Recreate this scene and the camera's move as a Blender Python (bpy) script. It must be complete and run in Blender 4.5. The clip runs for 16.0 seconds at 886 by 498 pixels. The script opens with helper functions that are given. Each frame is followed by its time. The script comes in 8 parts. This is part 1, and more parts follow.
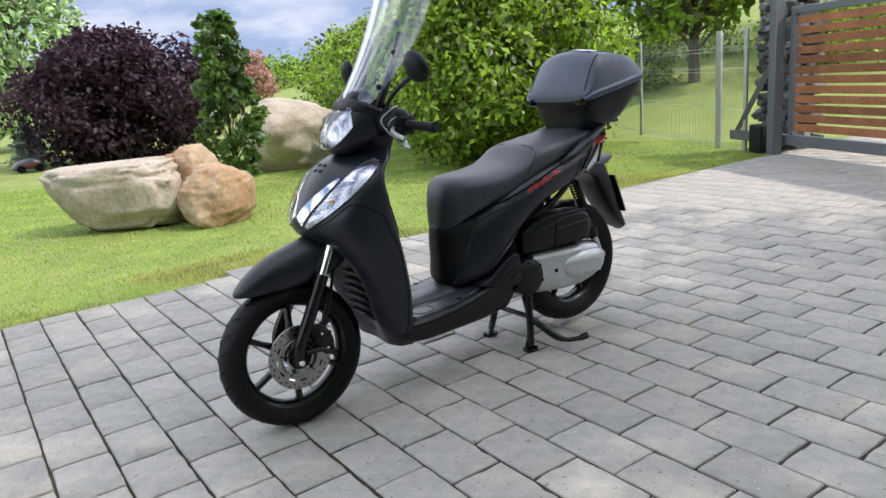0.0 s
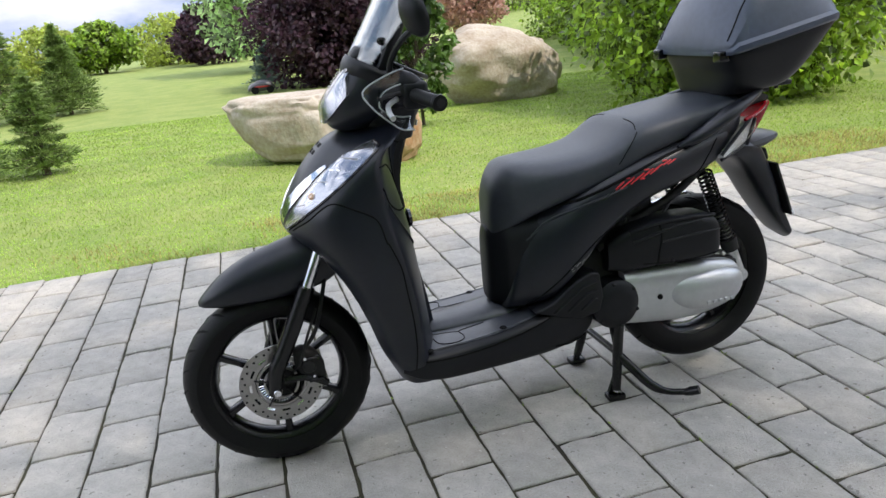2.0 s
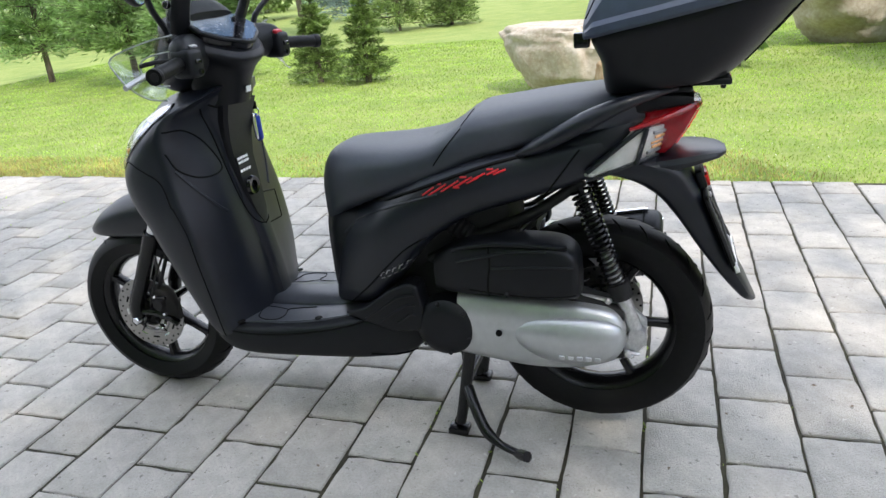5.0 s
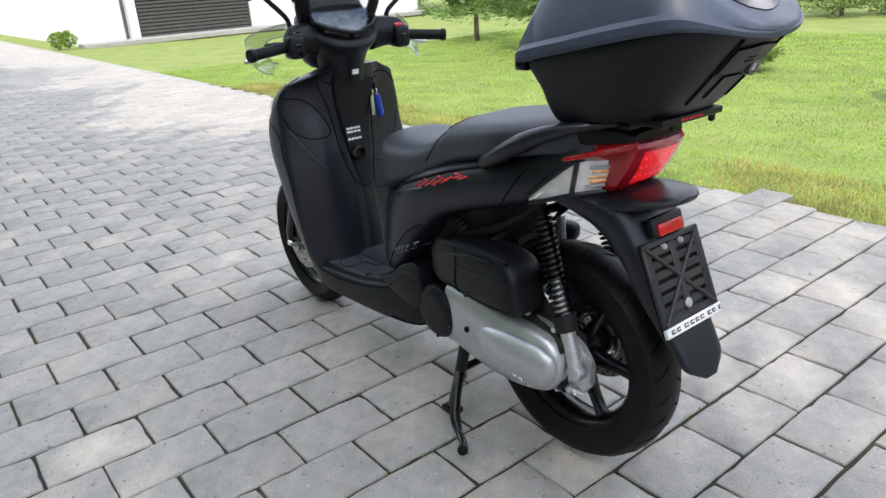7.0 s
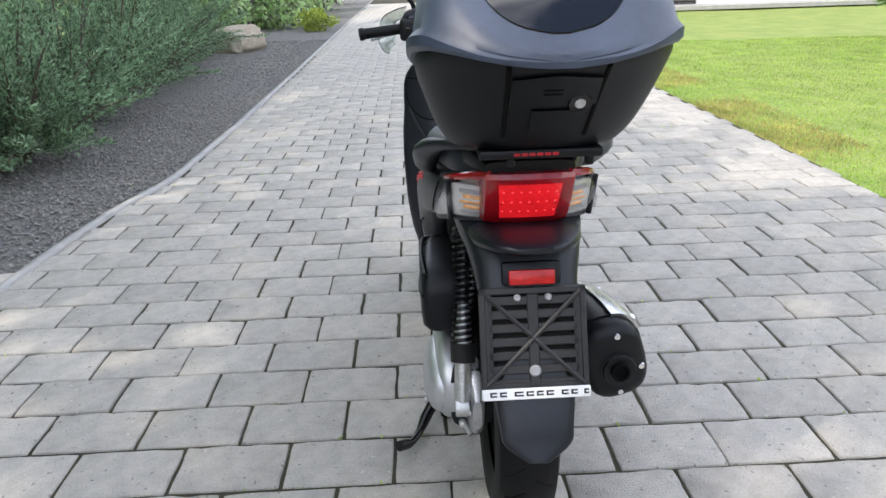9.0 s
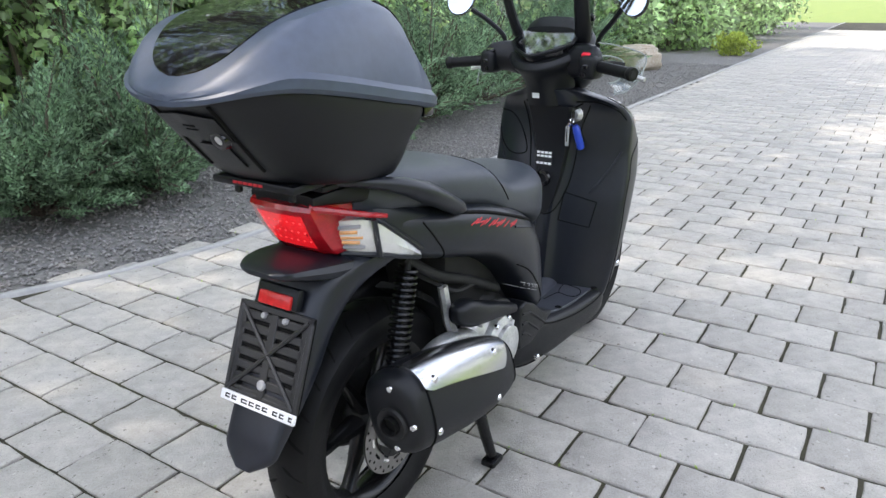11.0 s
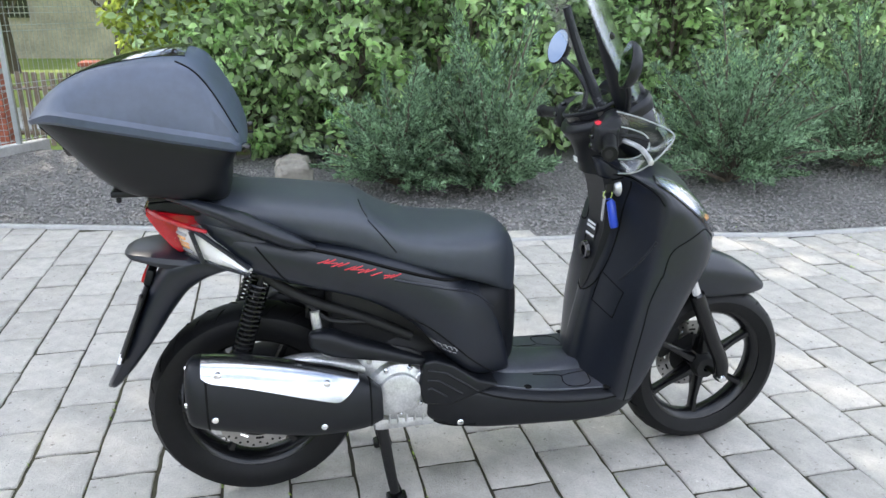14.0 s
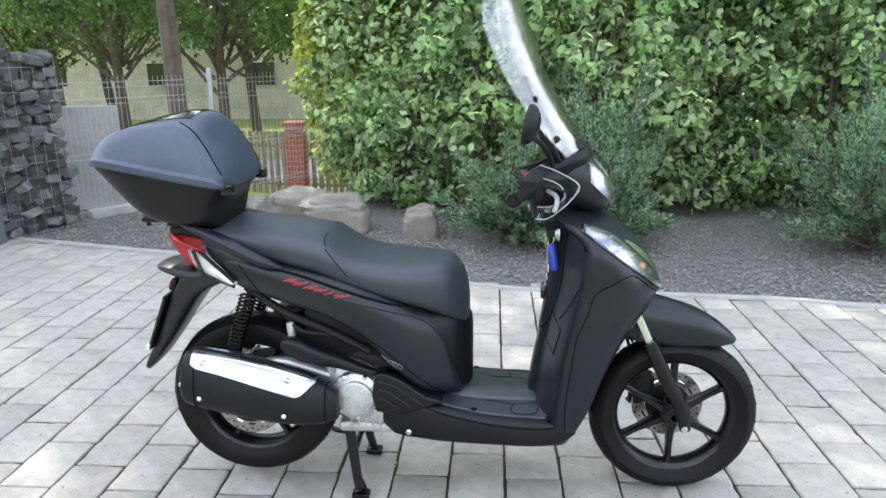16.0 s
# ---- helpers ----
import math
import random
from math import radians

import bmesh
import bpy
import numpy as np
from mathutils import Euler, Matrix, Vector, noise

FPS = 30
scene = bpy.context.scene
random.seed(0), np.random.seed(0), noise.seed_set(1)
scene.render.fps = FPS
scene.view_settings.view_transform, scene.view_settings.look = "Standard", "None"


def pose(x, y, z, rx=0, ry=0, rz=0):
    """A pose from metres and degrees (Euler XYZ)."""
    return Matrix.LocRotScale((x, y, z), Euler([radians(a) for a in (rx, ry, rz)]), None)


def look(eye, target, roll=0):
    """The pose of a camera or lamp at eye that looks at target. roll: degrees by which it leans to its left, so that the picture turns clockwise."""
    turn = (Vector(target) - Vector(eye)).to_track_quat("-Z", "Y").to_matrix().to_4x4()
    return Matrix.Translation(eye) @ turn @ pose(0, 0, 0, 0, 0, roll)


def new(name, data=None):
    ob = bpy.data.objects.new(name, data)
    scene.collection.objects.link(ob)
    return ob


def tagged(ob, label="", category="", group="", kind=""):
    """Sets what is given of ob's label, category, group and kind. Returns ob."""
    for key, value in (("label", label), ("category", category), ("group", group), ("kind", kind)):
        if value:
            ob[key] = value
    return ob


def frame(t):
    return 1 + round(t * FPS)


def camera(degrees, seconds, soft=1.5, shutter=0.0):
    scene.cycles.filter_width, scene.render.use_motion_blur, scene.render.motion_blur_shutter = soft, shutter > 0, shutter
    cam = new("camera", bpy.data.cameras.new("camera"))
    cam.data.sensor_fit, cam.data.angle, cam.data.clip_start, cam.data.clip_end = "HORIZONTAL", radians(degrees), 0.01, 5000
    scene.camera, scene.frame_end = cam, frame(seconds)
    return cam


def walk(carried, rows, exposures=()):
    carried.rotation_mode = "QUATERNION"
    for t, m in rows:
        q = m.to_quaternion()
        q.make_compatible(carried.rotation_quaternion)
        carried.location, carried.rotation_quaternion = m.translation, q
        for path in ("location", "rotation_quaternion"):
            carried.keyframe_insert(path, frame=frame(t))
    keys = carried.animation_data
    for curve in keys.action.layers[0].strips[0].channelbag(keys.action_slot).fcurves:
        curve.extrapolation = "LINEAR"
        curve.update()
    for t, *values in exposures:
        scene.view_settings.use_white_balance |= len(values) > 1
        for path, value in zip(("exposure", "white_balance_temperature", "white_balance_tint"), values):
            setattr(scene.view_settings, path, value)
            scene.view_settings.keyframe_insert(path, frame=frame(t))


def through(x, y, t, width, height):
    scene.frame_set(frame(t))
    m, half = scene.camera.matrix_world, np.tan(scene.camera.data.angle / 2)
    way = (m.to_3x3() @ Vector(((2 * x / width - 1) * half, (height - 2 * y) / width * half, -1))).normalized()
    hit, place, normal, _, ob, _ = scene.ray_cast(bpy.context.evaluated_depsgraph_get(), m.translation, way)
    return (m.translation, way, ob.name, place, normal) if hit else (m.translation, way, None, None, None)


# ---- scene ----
cam = camera(64.3, 16.0)
PATH = [
    (0, (2.353, 2.384, 1.242), (1.251, 0.786, 0.761), -4.9),
    (0.5, (2.142, 2.285, 1.232), (1.133, 0.653, 0.668), -5.0),
    (1, (1.913, 2.239, 1.267), (1.074, 0.534, 0.642), -5.2),
    (1.5, (1.683, 2.135, 1.252), (1.005, 0.363, 0.619), -5.3),
    (2, (1.418, 2.005, 1.263), (0.928, 0.17, 0.636), -5.4),
    (2.5, (1.158, 1.934, 1.272), (0.838, 0.063, 0.642), -5.5),
    (3, (0.896, 1.877, 1.264), (0.833, -0.009, 0.603), -5.5),
    (3.5, (0.652, 1.841, 1.268), (0.845, -0.031, 0.59), -5.4),
    (4, (0.364, 1.847, 1.275), (0.679, -0.002, 0.581), -5.6),
    (4.5, (0.124, 1.829, 1.251), (0.551, 0.009, 0.541), -5.3),
    (4.7, (0.01, 1.805, 1.243), (0.494, 0.005, 0.518), -5.3),
    (6.8, (-1.029, 1.294, 1.247), (0.38, 0.077, 0.516), -4.1),
    (7, (-1.106, 1.253, 1.26), (0.382, 0.132, 0.534), -3.8),
    (7.2, (-1.176, 1.18, 1.254), (0.39, 0.164, 0.537), -3.3),
    (7.5, (-1.266, 1.002, 1.242), (0.391, 0.151, 0.515), -3.0),
    (8, (-1.384, 0.738, 1.254), (0.37, 0.106, 0.528), -2.6),
    (8.5, (-1.473, 0.468, 1.275), (0.36, 0.148, 0.542), -2.1),
    (9, (-1.443, 0.2, 1.251), (0.417, 0.14, 0.517), -1.8),
    (9.5, (-1.406, -0.105, 1.25), (0.435, 0.134, 0.504), -1.5),
    (10, (-1.404, -0.44, 1.274), (0.371, 0.135, 0.554), -0.6),
    (10.2, (-1.383, -0.548, 1.264), (0.366, 0.119, 0.56), -0.8),
    (12.3, (-0.578, -1.509, 1.362), (0.525, -0.008, 0.634), 1.7),
    (12.5, (-0.496, -1.561, 1.377), (0.528, -0.011, 0.636), 1.8),
    (13, (-0.286, -1.661, 1.376), (0.555, 0.003, 0.654), 1.6),
    (13.5, (-0.095, -1.757, 1.405), (0.53, 0.013, 0.714), 1.4),
    (14, (0.083, -1.848, 1.42), (0.531, -0.02, 0.743), 1.2),
    (14.5, (0.224, -2.008, 1.443), (0.497, -0.129, 0.814), 0.8),
    (15, (0.474, -2.084, 1.462), (0.606, -0.17, 0.896), 0.1),
    (15.5, (0.664, -2.167, 1.447), (0.645, -0.241, 0.907), -0.3),
    (16, (0.814, -2.227, 1.455), (0.676, -0.302, 0.927), -0.6),
]
walk(cam, [(t, look(eye, target, roll)) for t, eye, target, roll in PATH], exposures=[(0, 0.68, 6900, 15), (2.5, 0.80, 6900, 15), (4.7, 1.02, 6800, 14), (6.8, 0.85, 6850, 15), (10.2, 0.92, 6850, 15), (12.3, 1.41, 6750, 14), (16, 1.36, 6700, 13)])

# ---- light ----
from mathutils.bvhtree import BVHTree
world = bpy.data.worlds.new("world")
scene.world = world
world.use_nodes = True
wn, wl = world.node_tree.nodes, world.node_tree.links
wn.clear()
SUN_DIR = Vector((-0.46, 0.56, 0.85)).normalized()
sky = wn.new("ShaderNodeTexSky")
sky.sky_type, sky.sun_disc = "NISHITA", False
sky.sun_elevation = math.asin(SUN_DIR.z)
sky.sun_rotation = math.atan2(SUN_DIR.x, SUN_DIR.y)
sky.air_density, sky.dust_density, sky.ozone_density = 1.3, 0.6, 1.6
tc = wn.new("ShaderNodeTexCoord")
mp = wn.new("ShaderNodeMapping")
mp.inputs["Scale"].default_value = (1.6, 1.6, 5.0)
cloud = wn.new("ShaderNodeTexNoise")
cloud.inputs["Scale"].default_value, cloud.inputs["Detail"].default_value, cloud.inputs["Roughness"].default_value = 1.7, 7, 0.58
cramp = wn.new("ShaderNodeValToRGB")
cramp.color_ramp.elements[0].position, cramp.color_ramp.elements[1].position = 0.46, 0.70
cmix = wn.new("ShaderNodeMix")
cmix.data_type = "RGBA"
sep = wn.new("ShaderNodeSeparateXYZ")
low = wn.new("ShaderNodeMapRange")
low.interpolation_type = "SMOOTHSTEP"
low.inputs["From Min"].default_value, low.inputs["From Max"].default_value = 0.10, 0.45
low.inputs["To Min"].default_value, low.inputs["To Max"].default_value = 1.0, 0.0
ccol = wn.new("ShaderNodeMix")
ccol.data_type = "RGBA"
ccol.inputs["A"].default_value = (17.0, 18.2, 19.8, 1)
lowc = wn.new("ShaderNodeMix")
lowc.data_type = "RGBA"
lowc.inputs["A"].default_value = (1.6, 2.2, 3.5, 1)
lowc.inputs["B"].default_value = (4.9, 5.2, 5.7, 1)
wl.new(cramp.outputs["Color"], lowc.inputs["Factor"])
wl.new(lowc.outputs["Result"], ccol.inputs["B"])
cover = wn.new("ShaderNodeMath")
cover.operation = "MULTIPLY_ADD"
cover.inputs[1].default_value = 1.6
cover.use_clamp = True
wl.new(tc.outputs["Generated"], sep.inputs["Vector"])
wl.new(sep.outputs["Z"], low.inputs["Value"])
wl.new(low.outputs["Result"], ccol.inputs["Factor"])
wl.new(ccol.outputs["Result"], cmix.inputs["B"])
wl.new(low.outputs["Result"], cover.inputs[0])
wl.new(cramp.outputs["Color"], cover.inputs[2])
bg = wn.new("ShaderNodeBackground")
bg.inputs["Strength"].default_value = 0.15
wout = wn.new("ShaderNodeOutputWorld")
wl.new(tc.outputs["Generated"], mp.inputs["Vector"])
wl.new(mp.outputs["Vector"], cloud.inputs["Vector"])
wl.new(cloud.outputs["Fac"], cramp.inputs["Fac"])
wl.new(cover.outputs[0], cmix.inputs["Factor"])
wl.new(sky.outputs["Color"], cmix.inputs["A"])
wl.new(cmix.outputs["Result"], bg.inputs["Color"])
wl.new(bg.outputs["Background"], wout.inputs["Surface"])
sun_data = bpy.data.lights.new("sun", "SUN")
sun_data.energy, sun_data.angle, sun_data.color = 2.2, radians(0.53), (1.0, 0.96, 0.90)
sun = new("sun", sun_data)
sun.matrix_world = look(SUN_DIR * 30, (0, 0, 0))

# ---- materials ----


def mat(name, color, rough=0.5, metal=0.0, var=0.0, scale=8.0, bump=0.0, bump_scale=60.0, spec=0.5, coat=0.0,
        trans=0.0, ior=1.45, emit=None, emit_strength=0.0, rand=0.0, sub=0.0, color2=None, rough_var=0.0, detail=5):
    """A node material: base colour with two scales of variation, grain as bump, random tint per object or island."""
    m = bpy.data.materials.new(name)
    m.use_nodes = True
    n, l = m.node_tree.nodes, m.node_tree.links
    b = n["Principled BSDF"]
    b.inputs["Base Color"].default_value = (*color, 1)
    b.inputs["Roughness"].default_value, b.inputs["Metallic"].default_value = rough, metal
    b.inputs["Specular IOR Level"].default_value, b.inputs["IOR"].default_value = spec, ior
    b.inputs["Coat Weight"].default_value, b.inputs["Transmission Weight"].default_value = coat, trans
    if emit:
        b.inputs["Emission Color"].default_value, b.inputs["Emission Strength"].default_value = (*emit, 1), emit_strength
    t = n.new("ShaderNodeTexCoord")
    col = None
    if var or color2:
        a = n.new("ShaderNodeTexNoise")
        a.inputs["Scale"].default_value, a.inputs["Detail"].default_value, a.inputs["Roughness"].default_value = scale, detail, 0.62
        l.new(t.outputs["Object"], a.inputs["Vector"])
        f = n.new("ShaderNodeTexNoise")
        f.inputs["Scale"].default_value, f.inputs["Detail"].default_value = scale * 9, 3
        l.new(t.outputs["Object"], f.inputs["Vector"])
        add = n.new("ShaderNodeMath")
        add.operation = "MULTIPLY_ADD"
        add.inputs[1].default_value = 0.35
        l.new(f.outputs["Fac"], add.inputs[0])
        sc = n.new("ShaderNodeMath")
        sc.operation, sc.inputs[1].default_value = "MULTIPLY", 0.65
        l.new(a.outputs["Fac"], sc.inputs[0])
        l.new(sc.outputs[0], add.inputs[2])
        r = n.new("ShaderNodeValToRGB")
        c2 = color2 or tuple(c * (1 + var) for c in color)
        c1 = color if color2 else tuple(c * (1 - var) for c in color)
        r.color_ramp.elements[0].position, r.color_ramp.elements[1].position = 0.36, 0.64
        r.color_ramp.elements[0].color, r.color_ramp.elements[1].color = (*c1, 1), (*c2, 1)
        l.new(add.outputs[0], r.inputs["Fac"])
        col = r.outputs["Color"]
        if rough_var:
            mr = n.new("ShaderNodeMapRange")
            mr.inputs["To Min"].default_value, mr.inputs["To Max"].default_value = rough - rough_var, rough + rough_var
            l.new(add.outputs[0], mr.inputs["Value"])
            l.new(mr.outputs["Result"], b.inputs["Roughness"])
    if rand:
        o = n.new("ShaderNodeObjectInfo" if rand > 0 else "ShaderNodeNewGeometry")
        h = n.new("ShaderNodeHueSaturation")
        mr = n.new("ShaderNodeMapRange")
        k = abs(rand)
        mr.inputs["To Min"].default_value, mr.inputs["To Max"].default_value = 1 - k, 1 + k
        l.new(o.outputs["Random" if rand > 0 else "Random Per Island"], mr.inputs["Value"])
        l.new(mr.outputs["Result"], h.inputs["Value"])
        if col:
            l.new(col, h.inputs["Color"])
        else:
            h.inputs["Color"].default_value = (*color, 1)
        col = h.outputs["Color"]
    if col:
        l.new(col, b.inputs["Base Color"])
    if bump:
        g = n.new("ShaderNodeTexNoise")
        g.inputs["Scale"].default_value, g.inputs["Detail"].default_value = bump_scale, 4
        l.new(t.outputs["Object"], g.inputs["Vector"])
        bp = n.new("ShaderNodeBump")
        bp.inputs["Strength"].default_value, bp.inputs["Distance"].default_value = bump, 0.01
        l.new(g.outputs["Fac"], bp.inputs["Height"])
        l.new(bp.outputs["Normal"], b.inputs["Normal"])
    return m


def leaf_mat(name, color, var=0.35, through=0.45, rough=0.5, spec=0.35):
    """A leaf: diffuse and gloss in front, light through the blade, tint by island."""
    m = bpy.data.materials.new(name)
    m.use_nodes = True
    n, l = m.node_tree.nodes, m.node_tree.links
    b, out = n["Principled BSDF"], n["Material Output"]
    b.inputs["Roughness"].default_value = rough
    b.inputs["Specular IOR Level"].default_value = spec
    geo = n.new("ShaderNodeNewGeometry")
    mr = n.new("ShaderNodeMapRange")
    mr.inputs["To Min"].default_value, mr.inputs["To Max"].default_value = 1 - var, 1 + var
    h = n.new("ShaderNodeHueSaturation")
    h.inputs["Color"].default_value = (*color, 1)
    hu = n.new("ShaderNodeMapRange")
    hu.inputs["To Min"].default_value, hu.inputs["To Max"].default_value = 0.485, 0.515
    nz = n.new("ShaderNodeTexNoise")
    nz.inputs["Scale"].default_value = 1.4
    t = n.new("ShaderNodeTexCoord")
    l.new(t.outputs["Object"], nz.inputs["Vector"])
    l.new(nz.outputs["Fac"], hu.inputs["Value"])
    l.new(geo.outputs["Random Per Island"], mr.inputs["Value"])
    patchy = n.new("ShaderNodeTexNoise")
    patchy.inputs["Scale"].default_value, patchy.inputs["Detail"].default_value = 2.6, 3
    l.new(t.outputs["Object"], patchy.inputs["Vector"])
    pr = n.new("ShaderNodeMapRange")
    pr.inputs["From Min"].default_value, pr.inputs["From Max"].default_value = 0.3, 0.7
    pr.inputs["To Min"].default_value, pr.inputs["To Max"].default_value = 0.70, 1.34
    l.new(patchy.outputs["Fac"], pr.inputs["Value"])
    tone = n.new("ShaderNodeMath")
    tone.operation = "MULTIPLY"
    l.new(mr.outputs["Result"], tone.inputs[0])
    l.new(pr.outputs["Result"], tone.inputs[1])
    l.new(tone.outputs[0], h.inputs["Value"])
    l.new(hu.outputs["Result"], h.inputs["Hue"])
    l.new(h.outputs["Color"], b.inputs["Base Color"])
    tr = n.new("ShaderNodeBsdfTranslucent")
    h2 = n.new("ShaderNodeHueSaturation")
    h2.inputs["Value"].default_value, h2.inputs["Saturation"].default_value = 2.0, 1.1
    l.new(h.outputs["Color"], h2.inputs["Color"])
    l.new(h2.outputs["Color"], tr.inputs["Color"])
    mx = n.new("ShaderNodeMixShader")
    mx.inputs["Fac"].default_value = through
    l.new(b.outputs["BSDF"], mx.inputs[1])
    l.new(tr.outputs["BSDF"], mx.inputs[2])
    l.new(mx.outputs["Shader"], out.inputs["Surface"])
    return m


# faded lid plastic; the blue in its colour stands for reflected sky
M_CASE = mat("weathered_case_plastic_with_sky_blue", (0.038, 0.053, 0.088), 0.44, var=0.2, scale=6, bump=0.05, bump_scale=420, spec=0.9)
M_PAINT = mat("matte_black_paint", (0.0074, 0.0094, 0.0148), 0.37, var=0.2, scale=6, bump=0.02, bump_scale=400, spec=0.55)
M_PLASTIC = mat("grained_black_plastic", (0.0042, 0.0050, 0.0070), 0.45, var=0.2, scale=5, bump=0.07, bump_scale=500, spec=0.38)
M_GLOSS = mat("gloss_black_plastic", (0.006, 0.006, 0.007), 0.06, coat=0.3, var=0.1)
M_SEAT = mat("black_vinyl", (0.0265, 0.0325, 0.0440), 0.47, var=0.15, scale=7, bump=0.08, bump_scale=350, spec=0.75)
M_RUBBER = mat("tyre_rubber", (0.0042, 0.0043, 0.0048), 0.52, spec=0.28, var=0.3, scale=9, bump=0.08, bump_scale=120)
M_RIM = mat("black_rim_paint", (0.0045, 0.0046, 0.0052), 0.27, var=0.2, scale=10)
M_SILVER = mat("silver_engine_paint", (0.52, 0.53, 0.54), 0.36, metal=0.65, var=0.08, scale=6, bump=0.02, bump_scale=200, rough_var=0.06)
M_CAST = mat("cast_aluminium", (0.60, 0.60, 0.60), 0.42, metal=0.75, var=0.25, scale=20, bump=0.15, bump_scale=90)
M_SHIELD = mat("polished_heat_shield", (0.56, 0.57, 0.59), 0.22, metal=1.0, var=0.08, scale=9, rough_var=0.05)
M_LAMPF = mat("faceted_lamp_reflector", (0.42, 0.43, 0.46), 0.14, metal=0.9, var=0.12, scale=14, bump=0.35, bump_scale=16)
M_CHROME = mat("chrome", (0.80, 0.81, 0.83), 0.10, metal=1.0, var=0.05, scale=12, rough_var=0.04)
M_STEEL = mat("brushed_disc_steel", (0.36, 0.35, 0.335), 0.32, metal=1.0, var=0.12, scale=30)
M_DARK = mat("dark_engine_parts", (0.0075, 0.0075, 0.008), 0.65, var=0.4, scale=12, bump=0.1)
M_SEAM = mat("shadow_gap_black", (0.003, 0.003, 0.003), 0.8, spec=0.2)
M_RED = mat("red_lamp_lens", (0.36, 0.006, 0.012), 0.12, var=0.2, scale=30, coat=0.4, bump=0.3, bump_scale=45)
M_REDLIT = mat("lit_red_lamp_lens", (0.50, 0.008, 0.012), 0.15, var=0.25, scale=25, coat=0.4, emit=(1.0, 0.02, 0.03), emit_strength=0.26, bump=0.4, bump_scale=50)
M_LED = mat("lit_red_diode", (0.8, 0.05, 0.06), 0.2, emit=(1.0, 0.06, 0.06), emit_strength=0.4)
M_REFLECT = mat("red_reflector", (0.52, 0.02, 0.02), 0.25, var=0.2, scale=80)
M_DECAL = mat("red_sticker", (0.55, 0.02, 0.03), 0.35, var=0.05)
M_DECALG = mat("grey_sticker", (0.30, 0.30, 0.31), 0.4, var=0.05)
M_WHITE = mat("white_print", (0.78, 0.78, 0.78), 0.4, var=0.04)
M_INK = mat("black_print", (0.01, 0.01, 0.012), 0.5, var=0.05)
M_AMBER = mat("amber_bulb", (0.80, 0.40, 0.15), 0.25, var=0.3, scale=60)
M_BULBW = mat("lamp_reflector", (0.78, 0.77, 0.75), 0.26, metal=0.35, var=0.08, scale=40, bump=0.35, bump_scale=80)
M_BLUE = mat("blue_fob", (0.02, 0.06, 0.42), 0.3, var=0.1)
M_KILL = mat("red_switch", (0.65, 0.02, 0.04), 0.35, var=0.05)
M_MIRROR = mat("mirror_glass", (0.34, 0.40, 0.47), 0.02, metal=1.0)


def clear_mat(name, tint, rough=0.03, gloss=0.12):
    """Thin clear plastic: sees straight through, with a soft gloss."""
    m = bpy.data.materials.new(name)
    m.use_nodes = True
    n, l = m.node_tree.nodes, m.node_tree.links
    out = n["Material Output"]
    tr, gl, mx = n.new("ShaderNodeBsdfTransparent"), n.new("ShaderNodeBsdfGlossy"), n.new("ShaderNodeMixShader")
    tr.inputs["Color"].default_value = (*tint, 1)
    gl.inputs["Roughness"].default_value = rough
    fr = n.new("ShaderNodeLayerWeight")
    pw, ad = n.new("ShaderNodeMath"), n.new("ShaderNodeMath")
    pw.operation, pw.inputs[1].default_value = "POWER", 2.6
    ad.operation, ad.inputs[1].default_value, ad.inputs[2].default_value = "MULTIPLY_ADD", 0.7, gloss
    l.new(fr.outputs["Facing"], pw.inputs[0])
    l.new(pw.outputs[0], ad.inputs[0])
    l.new(ad.outputs[0], mx.inputs["Fac"])
    l.new(tr.outputs["BSDF"], mx.inputs[1])
    l.new(gl.outputs["BSDF"], mx.inputs[2])
    l.new(mx.outputs["Shader"], out.inputs["Surface"])
    return m


M_SCREEN = clear_mat("clear_windscreen", (0.92, 0.94, 0.935), 0.08, 0.10)
# base colour lightened and blued to imitate sky reflected on the floor
M_FLOOR = mat("sky_lit_floor_plastic", (0.034, 0.038, 0.050), 0.40, var=0.25, scale=9, bump=0.05, bump_scale=300, spec=0.9)
M_GUARD = clear_mat("clear_guard", (0.80, 0.84, 0.82), 0.12, 0.09)
M_GUARDEDGE = mat("guard_edge", (0.30, 0.33, 0.32), 0.3, var=0.1)
M_HOLDER = mat("grey_black_plastic", (0.022, 0.022, 0.023), 0.5, var=0.2, scale=9, bump=0.08, bump_scale=300)
M_LENS = clear_mat("clear_lens", (0.97, 0.97, 0.98), 0.05, 0.05)
M_DASH = clear_mat("dash_glass", (0.75, 0.75, 0.78), 0.04, 0.12)

# ---- mesh helpers ----


def empty(name, x=0, y=0, z=0):
    ob = new(name)
    ob.empty_display_size = 0.05
    ob.matrix_world = pose(x, y, z)
    return ob


def finish(me, material, angle=38):
    me.materials.append(material)
    me.shade_smooth()
    me.set_sharp_from_angle(angle=radians(angle))
    return me


def part(name, bm, material, parent=None, label="", angle=38):
    """Link a bmesh as one mesh object, as a part of parent where one is given. World coordinates; parents stand unturned."""
    me = bpy.data.meshes.new(name)
    bmesh.ops.recalc_face_normals(bm, faces=bm.faces)
    bm.to_mesh(me)
    bm.free()
    finish(me, material, angle)
    ob = new(name, me)
    if parent:
        ob.parent = parent
        ob.matrix_parent_inverse = parent.matrix_world.inverted()
    if label:
        ob["label"] = label
    return ob


